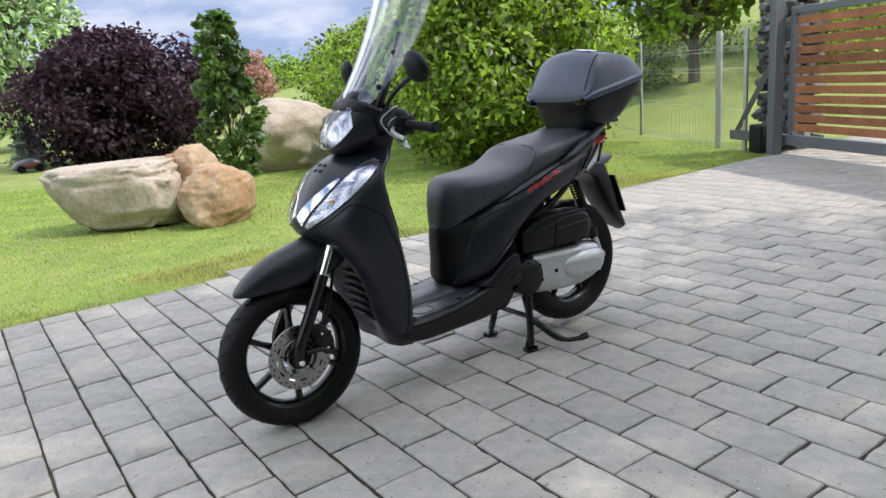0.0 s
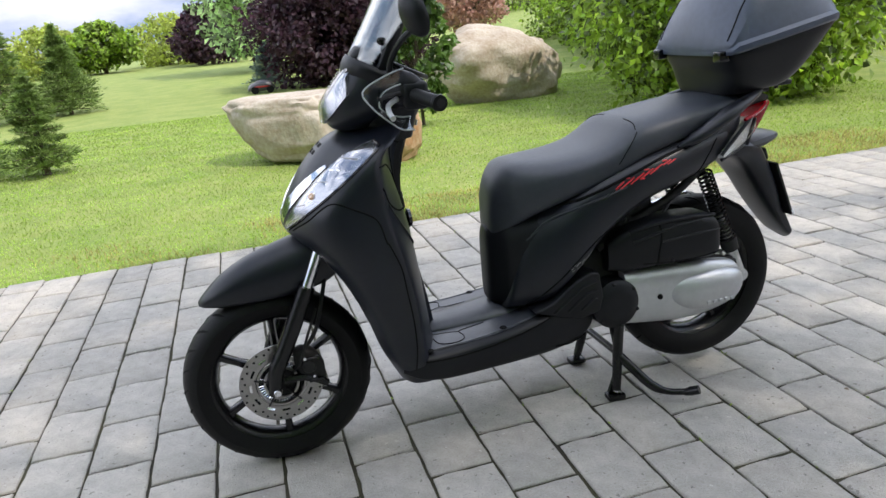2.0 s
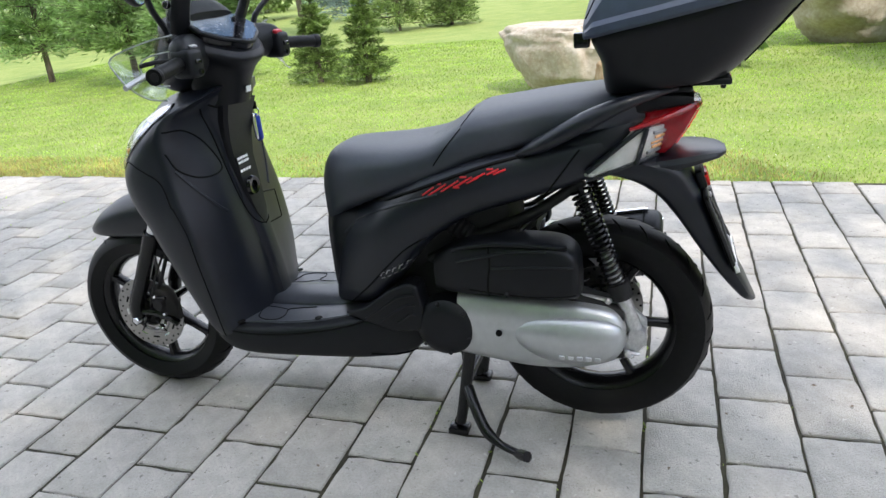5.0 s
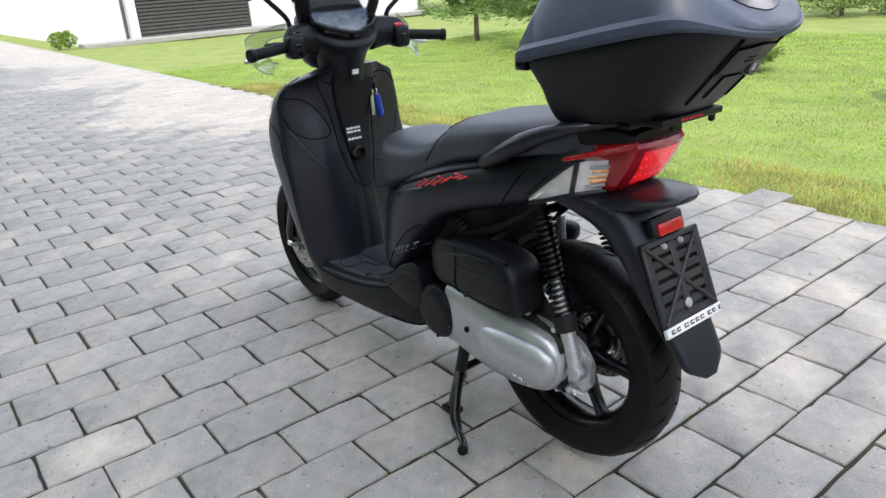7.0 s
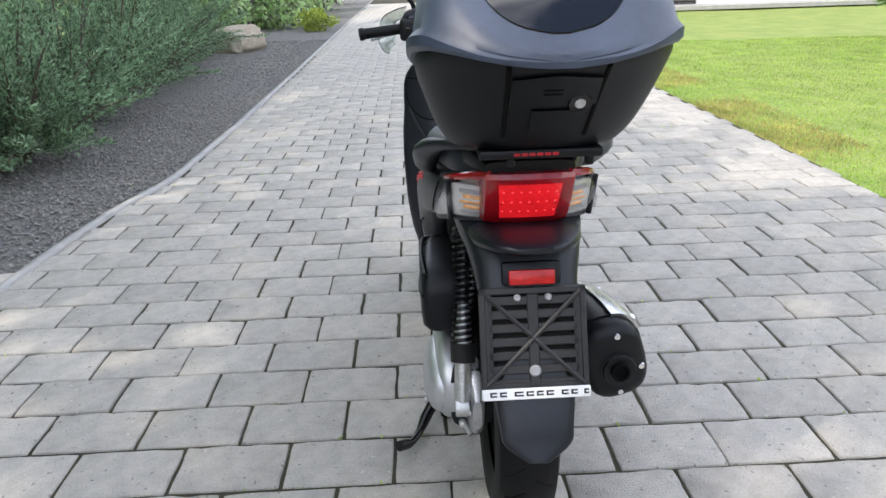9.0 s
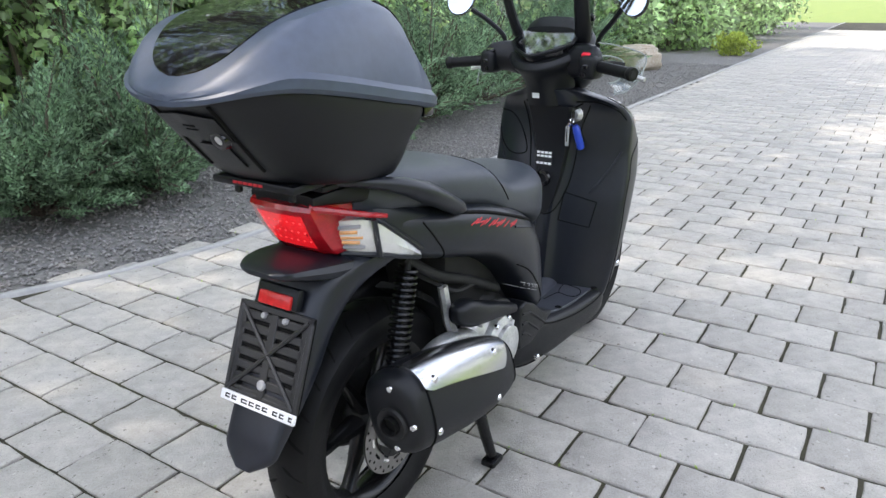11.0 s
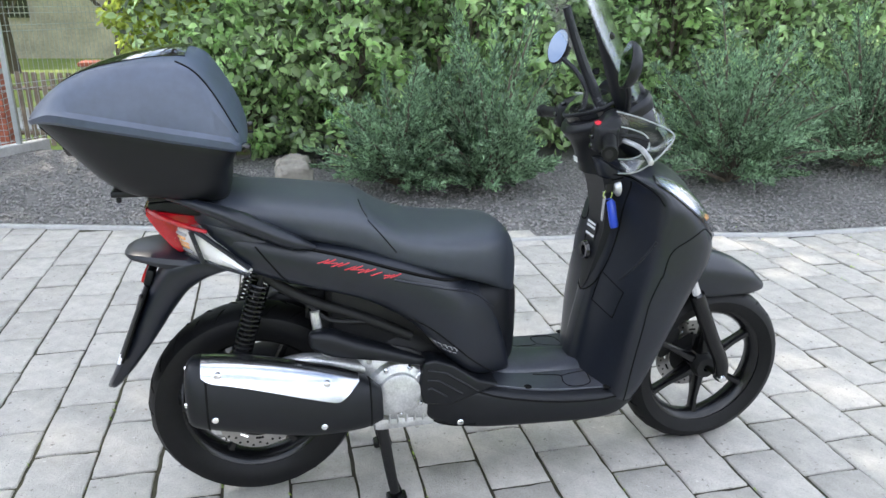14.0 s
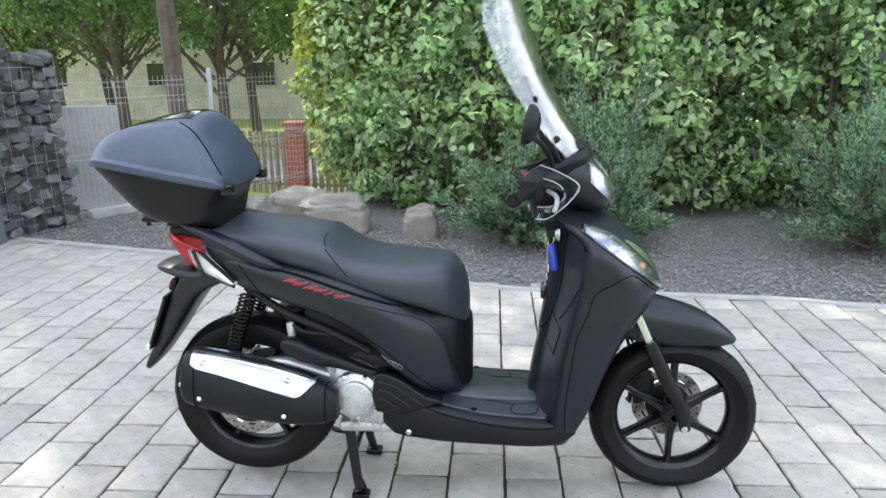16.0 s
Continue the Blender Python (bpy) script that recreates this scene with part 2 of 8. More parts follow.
def mesh_arrays(name, verts, faces, material, smooth=False):
    """A mesh from numpy arrays: verts (n, 3), faces (m, k)."""
    verts, faces = np.asarray(verts, np.float32), np.asarray(faces, np.int32)
    me = bpy.data.meshes.new(name)
    me.vertices.add(len(verts))
    me.vertices.foreach_set("co", verts.ravel())
    k = faces.shape[1]
    me.loops.add(faces.size)
    me.loops.foreach_set("vertex_index", faces.ravel())
    me.polygons.add(len(faces))
    me.polygons.foreach_set("loop_start", np.arange(0, faces.size, k, dtype=np.int32))
    if smooth:
        me.polygons.foreach_set("use_smooth", np.ones(len(faces), bool))
    me.update(calc_edges=True)
    me.materials.append(material)
    return me


def spline(P, n, closed=False):
    """Catmull-Rom through the rows of P, n steps a span."""
    P = np.asarray(P, float)
    k = len(P)
    out = []
    spans = k if closed else k - 1
    for i in range(spans):
        if closed:
            a, b, c, d = P[(i - 1) % k], P[i], P[(i + 1) % k], P[(i + 2) % k]
        else:
            b, c = P[i], P[i + 1]
            a = P[i - 1] if i else 2 * b - c
            d = P[i + 2] if i + 2 < k else 2 * c - b
        for s in range(n):
            t = s / n
            out.append(0.5 * (2 * b + (c - a) * t + (2 * a - 5 * b + 4 * c - d) * t * t + (3 * b - a - 3 * c + d) * t ** 3))
    if not closed:
        out.append(P[-1])
    return np.array(out)


def loft_bm(secs, cap=True, bm=None):
    """A skin over rings of equal length."""
    bm = bm or bmesh.new()
    rows = [[bm.verts.new(p) for p in s] for s in secs]
    n = len(rows[0])
    for a, b in zip(rows, rows[1:]):
        for i in range(n):
            j = (i + 1) % n
            bm.faces.new((a[i], a[j], b[j], b[i]))
    if cap:
        bm.faces.new(rows[0][::-1])
        bm.faces.new(rows[-1])
    return bm


def smooth_loft(secs, nu=2, nv=3, cap=True):
    S = np.array(secs, float)
    S = spline(S, nv)
    return loft_bm([spline(r, nu, closed=True) for r in S], cap)


def oval(x, zb, zt, w, e=2.6, n=20, yc=0.0, top=None):
    """A superellipse ring across the scooter at x. top: its exponent above the middle."""
    pts = []
    zc, h = (zb + zt) / 2, (zt - zb) / 2
    for i in range(n):
        a = 2 * math.pi * i / n
        c, s = math.cos(a), math.sin(a)
        ee = top if top and s > 0 else e
        pts.append((x, yc + w * math.copysign(abs(c) ** (2 / ee), c), zc + h * math.copysign(abs(s) ** (2 / ee), s)))
    return pts


def level(z, x0, x1, w, e=4.0, n=32, yc=0.0):
    """A superellipse ring lying level at z."""
    pts = []
    xc, h = (x0 + x1) / 2, (x1 - x0) / 2
    for i in range(n):
        a = 2 * math.pi * i / n
        c, s = math.cos(a), math.sin(a)
        pts.append((xc + h * math.copysign(abs(c) ** (2 / e), c), yc + w * math.copysign(abs(s) ** (2 / e), s), z))
    return pts


def sweep_bm(path, radius, n=10, bm=None, flat=1.0, cap=True):
    """A tube along path; radius one number or one for each point."""
    P = [Vector(p) for p in path]
    R = radius if hasattr(radius, "__len__") else [radius] * len(P)
    secs, up = [], None
    for i, p in enumerate(P):
        d = (P[min(i + 1, len(P) - 1)] - P[max(i - 1, 0)]).normalized()
        if up is None:
            up = Vector((0, 0, 1)) if abs(d.z) < 0.9 else Vector((1, 0, 0))
        s = d.cross(up).normalized()
        up = s.cross(d).normalized()
        secs.append([p + (s * math.cos(2 * math.pi * k / n) + up * math.sin(2 * math.pi * k / n) * flat) * R[i] for k in range(n)])
    return loft_bm(secs, cap, bm)


def lathe_bm(profile, centre, n=48, axis="y", closed=False, bm=None):
    """Turn (radius, offset) pairs about an axis through centre."""
    bm = bm or bmesh.new()
    c = Vector(centre)
    rows = []
    for i in range(n):
        a = 2 * math.pi * i / n
        row = []
        for r, o in profile:
            u, v = r * math.cos(a), r * math.sin(a)
            row.append(bm.verts.new(c + {"y": Vector((u, o, v)), "x": Vector((o, u, v)), "z": Vector((u, v, o))}[axis]))
        rows.append(row)
    m = len(profile)
    for i in range(n):
        a, b = rows[i], rows[(i + 1) % n]
        for j in range(m if closed else m - 1):
            k = (j + 1) % m
            bm.faces.new((a[j], a[k], b[k], b[j]))
    return bm


def box_bm(x0, x1, y0, y1, z0, z1, bevel=0.0, seg=2, bm=None):
    bm = bm or bmesh.new()
    r = bmesh.ops.create_cube(bm, size=1)
    for v in r["verts"]:
        v.co = Vector(((x0 + x1) / 2 + v.co.x * (x1 - x0), (y0 + y1) / 2 + v.co.y * (y1 - y0), (z0 + z1) / 2 + v.co.z * (z1 - z0)))
    if bevel:
        es = list({e for v in r["verts"] for e in v.link_edges})
        bmesh.ops.bevel(bm, geom=es, offset=bevel, segments=seg, profile=0.5, affect="EDGES")
    return bm


def plate_bm(poly, y0, y1, bevel=0.004, seg=2):
    """A side-view outline (x, z) as a slab from y0 to y1."""
    bm = bmesh.new()
    vs = [bm.verts.new((x, y0, z)) for x, z in poly]
    f = bm.faces.new(vs)
    r = bmesh.ops.extrude_face_region(bm, geom=[f])
    for v in r["geom"]:
        if isinstance(v, bmesh.types.BMVert):
            v.co.y = y1
    if bevel:
        bmesh.ops.bevel(bm, geom=bm.edges[:], offset=bevel, segments=seg, profile=0.5, affect="EDGES")
    return bm


def moved(bm, m):
    bmesh.ops.transform(bm, matrix=m, verts=bm.verts)
    return bm


def cast(target, origin, way, keep=False):
    """Where a ray from origin along way meets the outside of target (a part in world coordinates)."""
    bm = bmesh.new()
    bm.from_mesh(target.data)
    tree = BVHTree.FromBMesh(bm)
    bm.free()
    way = Vector(way).normalized()
    out = []
    for o in origin:
        o = Vector(o)
        hit = tree.ray_cast(o - way * 0.6, way)[0]
        if hit is None and keep:
            hit = tree.find_nearest(o)[0]
        if hit is not None:
            out.append(hit)
    return out


def seam(name, target, pts, way, parent, radius=0.0022, material=None, n=6, sink=0.0, flat=1.0):
    """A fine line lying on the skin of target, through pts, thrown along way."""
    p = cast(target, spline(np.array(pts, float), n) if len(pts) > 2 else [Vector(pts[0]).lerp(Vector(pts[1]), t) for t in np.linspace(0, 1, 12)], way)
    w = Vector(way).normalized()
    return part(name, sweep_bm([q + w * sink for q in p], radius, 6, flat=flat), material or M_SEAM, parent)


def patch(name, target, A, B, way, lift, material, parent, label="", m=6, bulge=0.0, depth=0.012, n=6):
    """A panel between two edge curves A and B, laid on target along way and raised by lift, with a skirt."""
    w = Vector(way).normalized()
    A, B = spline(np.array(A, float), n), spline(np.array(B, float), n)
    secs = []
    for i, (a, b) in enumerate(zip(A, B)):
        row = cast(target, [Vector(a).lerp(Vector(b), k / m) for k in range(m + 1)], way, True)
        u = math.sin(math.pi * min(1, (i + 0.3) / (len(A) - 0.4)))
        top = [q - w * (lift + bulge * math.sin(math.pi * k / m) * u) for k, q in enumerate(row)]
        secs.append(top + [row[-1] + w * depth, row[0] + w * depth])
    return part(name, loft_bm(secs), material, parent, label)


# ---- ground and plan ----
def lawn_edge(x):
    return -2.33 - 0.03 * x if x < 3 else -2.42 - 0.005 * (x - 3)


GX = [-8, -2, -0.8, -0.2, 0.7, 1.2, 1.9, 2.5, 3.2, 5, 9, 17, 40]
GY = [4.6, 2.95, 2.68, 2.5, 2.16, 2.05, 2.02, 1.97, 1.83, 1.80, 1.83, 1.92, 2.1]


def bed_edge(x):
    return float(np.interp(x, GX, GY))


# ---- the scooter ----
FX, FZ, FR = 1.43, 0.277, 0.279
RX, RZ, RR = -0.006, 0.320, 0.294


def tyre_profile(r, w, rim):
    return [(rim - 0.004, -w * 0.72), (rim + 0.012, -w * 0.86), (rim + (r - rim) * 0.45, -w), (r - 0.022, -w * 0.88), (r - 0.007, -w * 0.55),
            (r, 0), (r - 0.007, w * 0.55), (r - 0.022, w * 0.88), (rim + (r - rim) * 0.45, w), (rim + 0.012, w * 0.86), (rim - 0.004, w * 0.72)]


def wheel(name, cx, cz, r, w, rim, parent, spokes, turn, label):
    wh = empty(name, cx, 0, cz)
    wh.parent = parent
    wh.matrix_parent_inverse = parent.matrix_world.inverted()
    wh["label"] = label
    bm = lathe_bm(tyre_profile(r, w, rim), (cx, 0, cz), 72)
    part("tyre", bm, M_RUBBER, wh, "black road tyre with tread grooves")
    # tread grooves as thin dark ribs sunk in the crown
    for i in range(26):
        a0 = 2 * math.pi * i / 26
        for side in (1, -1):
            pts = []
            for s in range(4):
                t = s / 3
                a = a0 + (0.11 * t if side > 0 else 0.11 * t + 0.12)
                rr = r - 0.0036 - 0.0140 * t ** 2
                pts.append((cx + rr * math.cos(a), side * w * (0.12 + 0.62 * t), cz + rr * math.sin(a)))
            if i == 0 and side == 1:
                gm = bmesh.new()
            sweep_bm(pts, [0.003, 0.0046, 0.0048, 0.003], 4, gm)
    part("tread_pattern", gm, M_SEAM, wh)
    prof = [(rim + 0.006, -w * 0.74), (rim + 0.008, -w * 0.66), (rim - 0.006, -w * 0.6), (rim - 0.022, -w * 0.3), (rim - 0.026, 0), (rim - 0.022, w * 0.3),
            (rim - 0.006, w * 0.6), (rim + 0.008, w * 0.66), (rim + 0.006, w * 0.74)]
    bm = lathe_bm(prof, (cx, 0, cz), 64)
    part("rim", bm, M_RIM, wh, "satin black alloy rim")
    for i in range(spokes):
        a = turn + 2 * math.pi * i / spokes
        u, v = Vector((math.cos(a), 0, math.sin(a))), Vector((-math.sin(a), 0, math.cos(a)))
        secs = []
        for d, hw, hy in ((0.02, 0.020, 0.030), (0.07, 0.014, 0.024), (rim * 0.62, 0.010, 0.017), (rim - 0.03, 0.011, 0.017), (rim - 0.012, 0.018, 0.022)):
            c = Vector((cx, 0, cz)) + u * d
            secs.append([c + v * hw * p + Vector((0, 1, 0)) * hy * q for p, q in ((1, 0.55), (0.6, 1), (-0.6, 1), (-1, 0.55), (-1, -0.55), (-0.6, -1), (0.6, -1), (1, -0.55))])
        part("spoke", loft_bm(secs), M_RIM, wh)
    bm = lathe_bm([(0.012, -0.052), (0.034, -0.05), (0.042, -0.03), (0.040, 0.03), (0.034, 0.05), (0.012, 0.052)], (cx, 0, cz), 32)
    part("hub", bm, M_DARK, wh)
    return wh


def brake_disc(cx, cz, y, r, parent):
    """A drilled and slotted steel rotor with a toothed sensor ring inside it."""
    bm = lathe_bm([(r * 0.62, y - 0.0025), (r, y - 0.0025), (r, y + 0.0025), (r * 0.62, y + 0.0025)], (cx, 0, cz), 72, closed=True)
    d = part("brake_disc", bm, M_STEEL, parent, "drilled steel brake disc")
    hm = bmesh.new()
    for i in range(36):
        a = 2 * math.pi * i / 36
        rr = r * (0.94, 0.865)[i % 2]
        lathe_bm([(0.0, y + 0.0030), (0.0037, y + 0.0030), (0.0037, y - 0.0030), (0.0, y - 0.0030)],
                 (cx + rr * math.cos(a), 0, cz + rr * math.sin(a)), 8, bm=hm)
    part("disc_holes", hm, M_SEAM, parent)
    for i in range(12):
        a = 2 * math.pi * i / 12
        p = [(cx + r * 0.735 * math.cos(a + q), y, cz + r * 0.735 * math.sin(a + q)) for q in (-0.13, 0.0, 0.13)]
        part("disc_slot", sweep_bm(p, 0.0045, 6), M_SEAM if i % 2 else M_CHROME, parent)
    for q in (0.40, 0.57):
        part("sensor_ring", lathe_bm([(r * q - 0.003, y - 0.005), (r * q + 0.003, y - 0.005), (r * q + 0.003, y + 0.005), (r * q - 0.003, y + 0.005)], (cx, 0, cz), 48, closed=True), M_STEEL, parent)
    tm = bmesh.new()
    for i in range(48):
        a = 2 * math.pi * i / 48
        sweep_bm([(cx + q * r * math.cos(a), y, cz + q * r * math.sin(a)) for q in (0.40, 0.57)], 0.0019, 4, tm)
    part("sensor_teeth", tm, M_CHROME, parent)
    part("disc_carrier", lathe_bm([(0.0, y - 0.006), (r * 0.62, y - 0.006), (r * 0.62, y - 0.010), (0.0, y - 0.010)], (cx, 0, cz), 40), M_DARK, parent)
    for i in range(5):
        a = 2 * math.pi * i / 5 + 0.3
        p = [(cx + q * r * math.cos(a), y - 0.002, cz + q * r * math.sin(a)) for q in (0.2, 0.45, 0.66)]
        part("carrier_arm", sweep_bm(p, [0.012, 0.010, 0.009], 8, flat=0.4), M_DARK, parent)
    return d


def bolt(x, y, z, side, parent, r=0.009, axis="y", material=None):
    s = 1 if side > 0 else -1
    bm = lathe_bm([(0.0, 0.007 * s), (r * 0.6, 0.007 * s), (r * 0.95, 0.004 * s), (r, -0.004 * s)], (x, y, z) if axis == "y" else (x, y, z), 14, axis)
    part("bolt", bm, material or M_CHROME, parent)


def build_scooter():
    sc = tagged(empty("motor_scooter", 0.68, 0, 0), "matte black motor scooter on its centre stand on grey pavers", "scooter")

    # wheels
    fw = wheel("front_wheel", FX, FZ, FR, 0.056, 0.206, sc, 6, radians(90), "front wheel with six thin black spokes")
    brake_disc(FX, FZ, 0.062, 0.122, fw)
    rw = wheel("rear_wheel", RX, RZ, RR, 0.068, 0.206, sc, 6, radians(62), "rear wheel with six thin black spokes")
    brake_disc(RX, RZ, -0.085, 0.115, rw)

    # fork
    for s in (1, -1):
        y = 0.098 * s
        p = [(1.452, y, 0.262), (1.440, y, 0.33), (1.392, y, 0.42), (1.316, y, 0.572)]
        part("fork_leg", sweep_bm(spline(p, 5), list(np.interp(np.linspace(0, 1, 16), [0, 0.25, 1], [0.019, 0.023, 0.024])), 14), M_RIM, sc)
        part("fork_tube", sweep_bm([(1.318, y, 0.567), (1.245, y, 0.72)], 0.016, 14), M_CHROME, sc, "chrome fork tube")
        bm = lathe_bm([(0.0, 0.022 * s), (0.010, 0.022 * s), (0.014, 0.016 * s), (0.018, -0.01 * s)], (1.446, y, 0.272), 16)
        part("axle_nut", bm, M_CHROME, sc)
    part("axle", sweep_bm([(1.446, -0.1, 0.272), (1.446, 0.1, 0.272)], 0.011, 12), M_DARK, sc)
    cal = part("brake_caliper", smooth_loft([oval(1.30, 0.27, 0.33, 0.012, 3, 12, 0.078), oval(1.325, 0.262, 0.375, 0.026, 3, 12, 0.078),
                                             oval(1.36, 0.285, 0.39, 0.030, 3, 12, 0.078), oval(1.385, 0.33, 0.38, 0.018, 3, 12, 0.078)]), M_DARK, sc, "black brake caliper")
    part("caliper_piston", lathe_bm([(0, 0.118), (0.016, 0.118), (0.020, 0.112), (0.020, 0.08), (0, 0.08)], (1.345, 0, 0.333), 18), M_DARK, cal)
    part("caliper_bracket", sweep_bm(spline([(1.30, 0.095, 0.262), (1.33, 0.10, 0.285), (1.37, 0.10, 0.30), (1.42, 0.098, 0.30)], 4), 0.012, 8), M_RIM, cal)
    part("caliper_fin", box_bm(1.315, 1.365, 0.104, 0.114, 0.352, 0.362, 0.002, 1), M_RIM, cal)
    part("caliper_fin", box_bm(1.308, 1.352, 0.104, 0.114, 0.282, 0.292, 0.002, 1), M_RIM, cal)
    part("sensor_cable", sweep_bm(spline([(1.40, 0.085, 0.31), (1.37, 0.112, 0.35), (1.34, 0.108, 0.42), (1.30, 0.09, 0.50)], 4), 0.004, 6), M_DARK, sc)
    bolt(1.335, 0.106, 0.30, 1, cal, 0.007)
    bolt(1.355, 0.108, 0.36, 1, cal, 0.007)
    part("brake_hose", sweep_bm(spline([(1.35, 0.09, 0.38), (1.31, 0.10, 0.44), (1.28, 0.085, 0.52), (1.25, 0.07, 0.62), (1.22, 0.06, 0.72)], 5), 0.006, 8), M_DARK, sc)

    # front mudguard
    st = [(1.618, 0.540, 0.553, 0.010), (1.60, 0.537, 0.572, 0.034), (1.55, 0.534, 0.615, 0.058), (1.48, 0.534, 0.655, 0.071), (1.40, 0.535, 0.683, 0.078),
          (1.32, 0.545, 0.705, 0.083), (1.25, 0.565, 0.72, 0.086), (1.20, 0.60, 0.725, 0.086)]
    part("front_mudguard", smooth_loft([oval(x, zb, zt, w, 5.0, 22, top=2.0) for x, zb, zt, w in st], 1, 4), M_PAINT, sc, "pointed matte black front mudguard")

    # leg shield and front cowl, in level sections from the rear middle round the side to the nose
    rows = [  # z, rear x, half width, side rear x, side front x, outer front x, inner front x, nose x, rear x of the bulging and of the hollow half
        (0.235, 0.928, 0.175, 1.000, 1.055, 1.080, 1.075, 1.070, 0.958, 0.960),
        (0.30, 0.932, 0.205, 1.015, 1.085, 1.110, 1.095, 1.085, 0.966, 0.968),
        (0.36, 0.940, 0.222, 1.028, 1.105, 1.135, 1.110, 1.100, 0.974, 0.980),
        (0.46, 0.954, 0.238, 1.034, 1.135, 1.165, 1.130, 1.115, 0.983, 0.994),
        (0.56, 0.972, 0.245, 1.046, 1.170, 1.205, 1.165, 1.145, 0.992, 1.008),
        (0.64, 0.986, 0.247, 1.060, 1.200, 1.250, 1.235, 1.225, 1.002, 1.024),
        (0.70, 0.996, 0.246, 1.074, 1.225, 1.290, 1.315, 1.322, 1.010, 1.037),
        (0.745, 1.004, 0.243, 1.083, 1.235, 1.305, 1.340, 1.352, 1.018, 1.045),
        (0.79, 1.010, 0.240, 1.090, 1.235, 1.295, 1.328, 1.340, 1.028, 1.052),
        (0.84, 1.006, 0.240, 1.094, 1.205, 1.262, 1.300, 1.312, 1.042, 1.056),
        (0.89, 0.998, 0.236, 1.098, 1.165, 1.226, 1.268, 1.278, 1.050, 1.058),
        (0.930, 0.986, 0.220, 1.085, 1.120, 1.188, 1.232, 1.240, 1.050, 1.056),
        (0.960, 0.974, 0.186, 1.045, 1.085, 1.152, 1.198, 1.206, 1.030, 1.034),
        (0.982, 0.966, 0.130, 1.010, 1.055, 1.112, 1.152, 1.158, 0.995, 0.998),
        (0.998, 0.958, 0.090, 0.985, 1.030, 1.070, 1.090, 1.095, 0.972, 0.972),
    ]
    CZ, CW = [0.30, 0.56, 0.62, 0.70, 0.78, 0.88, 0.96, 1.0], [0.03, 0.03, 0.036, 0.044, 0.052, 0.062, 0.076, 0.060]
    secs = []
    for z, xr, w, sr, sf, fo, fm, fx, bl, br in rows:
        wc = min(float(np.interp(z, CZ, CW)), w * 0.55)
        ring = [(xr, 0, z)]
        for sgn, xm in ((1, bl), (-1, br)):
            ym = wc + (w - wc) * 0.45
            half = [(xr + 0.002, wc * 0.8, z), (xr + 0.010 + (xm - xr) * 0.25, wc + 0.008, z), (xr + (xm - xr) * 0.72, wc + (ym - wc) * 0.4, z), (xm, ym, z), ((xm + sr) / 2 - 0.004, (ym + w) / 2, z),
                    (sr - 0.008, w * 0.955, z), (sr + 0.008, w, z), (sr * 0.7 + sf * 0.3, w * 1.0, z), (sr * 0.35 + sf * 0.65, w * 0.985, z),
                    (sf, w * 0.93, z), ((sf * 0.45 + fo * 0.55), w * 0.80, z), (fo, w * 0.60, z), (fm, w * 0.28, z)]
            half = [(x, y * sgn, zz) for x, y, zz in half]
            ring += half + [(fx, 0, z)] if sgn > 0 else half[::-1]
        secs.append(ring)
    shield = part("leg_shield", smooth_loft(secs, 2, 4), M_PAINT, sc, "matte black leg shield with angular front cowl")

    # raised centre column facing the rider
    col = []
    for z in (0.585, 0.62, 0.66, 0.72, 0.78, 0.84, 0.90, 0.945):
        xr = float(np.interp(z, [r[0] for r in rows], [r[1] for r in rows])) - 0.004
        w = float(np.interp(z, [0.585, 0.62, 0.70, 0.78, 0.945], [0.010, 0.030, 0.046, 0.056, 0.080]))
        col.append([(xr + 0.002, -w * 0.88, z), (xr, 0, z), (xr + 0.002, w * 0.88, z), (xr + 0.012, w, z), (xr + 0.05, w, z), (xr + 0.05, -w, z), (xr + 0.012, -w, z)])
    part("centre_column", loft_bm(col), M_PLASTIC, sc, "raised centre column with stickers and ignition")

    # inner wheel well grille
    for i in range(6):
        z = 0.34 + 0.035 * i
        part("radiator_slat", box_bm(1.10, 1.125 + 0.006 * i, -0.11, 0.11, z, z + 0.014, 0.004, 1), M_PLASTIC, sc)

    # front indicator lamps: long slanting clear lenses, polished trim between them
    for s in (1, -1):
        out = (-0.74, -0.58 * s, -0.32)
        A = [(1.342, 0.062 * s, 0.748), (1.300, 0.098 * s, 0.812), (1.236, 0.138 * s, 0.886), (1.165, 0.160 * s, 0.942), (1.104, 0.170 * s, 0.974)]
        B = [(1.336, 0.078 * s, 0.742), (1.285, 0.142 * s, 0.782), (1.222, 0.190 * s, 0.834), (1.158, 0.216 * s, 0.892), (1.090, 0.203 * s, 0.950)]
        ind = patch("front_indicator", shield, A, B, out, 0.003, M_LAMPF, sc, "long slanting clear indicator lamp", bulge=0.004)
        lens = patch("lens", shield, A, B, out, 0.010, M_LENS, ind, bulge=0.008, depth=0.0)
        lens.visible_shadow = False
        for k in range(5):
            t = 0.22 + 0.14 * k
            a, b = Vector(A[0]).lerp(Vector(A[4]), t), Vector(B[0]).lerp(Vector(B[4]), t + 0.08)
            seam("reflector_rib", ind, [a, a.lerp(b, 0.5), b], out, ind, 0.0022, M_CHROME if k % 2 else M_DECALG, 4)
        bmb = bmesh.new()
        bmesh.ops.create_uvsphere(bmb, u_segments=12, v_segments=8, radius=0.010)
        c = cast(ind, [Vector((1.262, 0.146 * s, 0.836))], out)[0]
        part("bulb", moved(bmb, Matrix.Translation(c)), M_AMBER, ind)
        seam("lamp_rim", shield, A[::-1][:1] + B[::-1] + A[:1], out, ind, 0.0045, M_GLOSS)
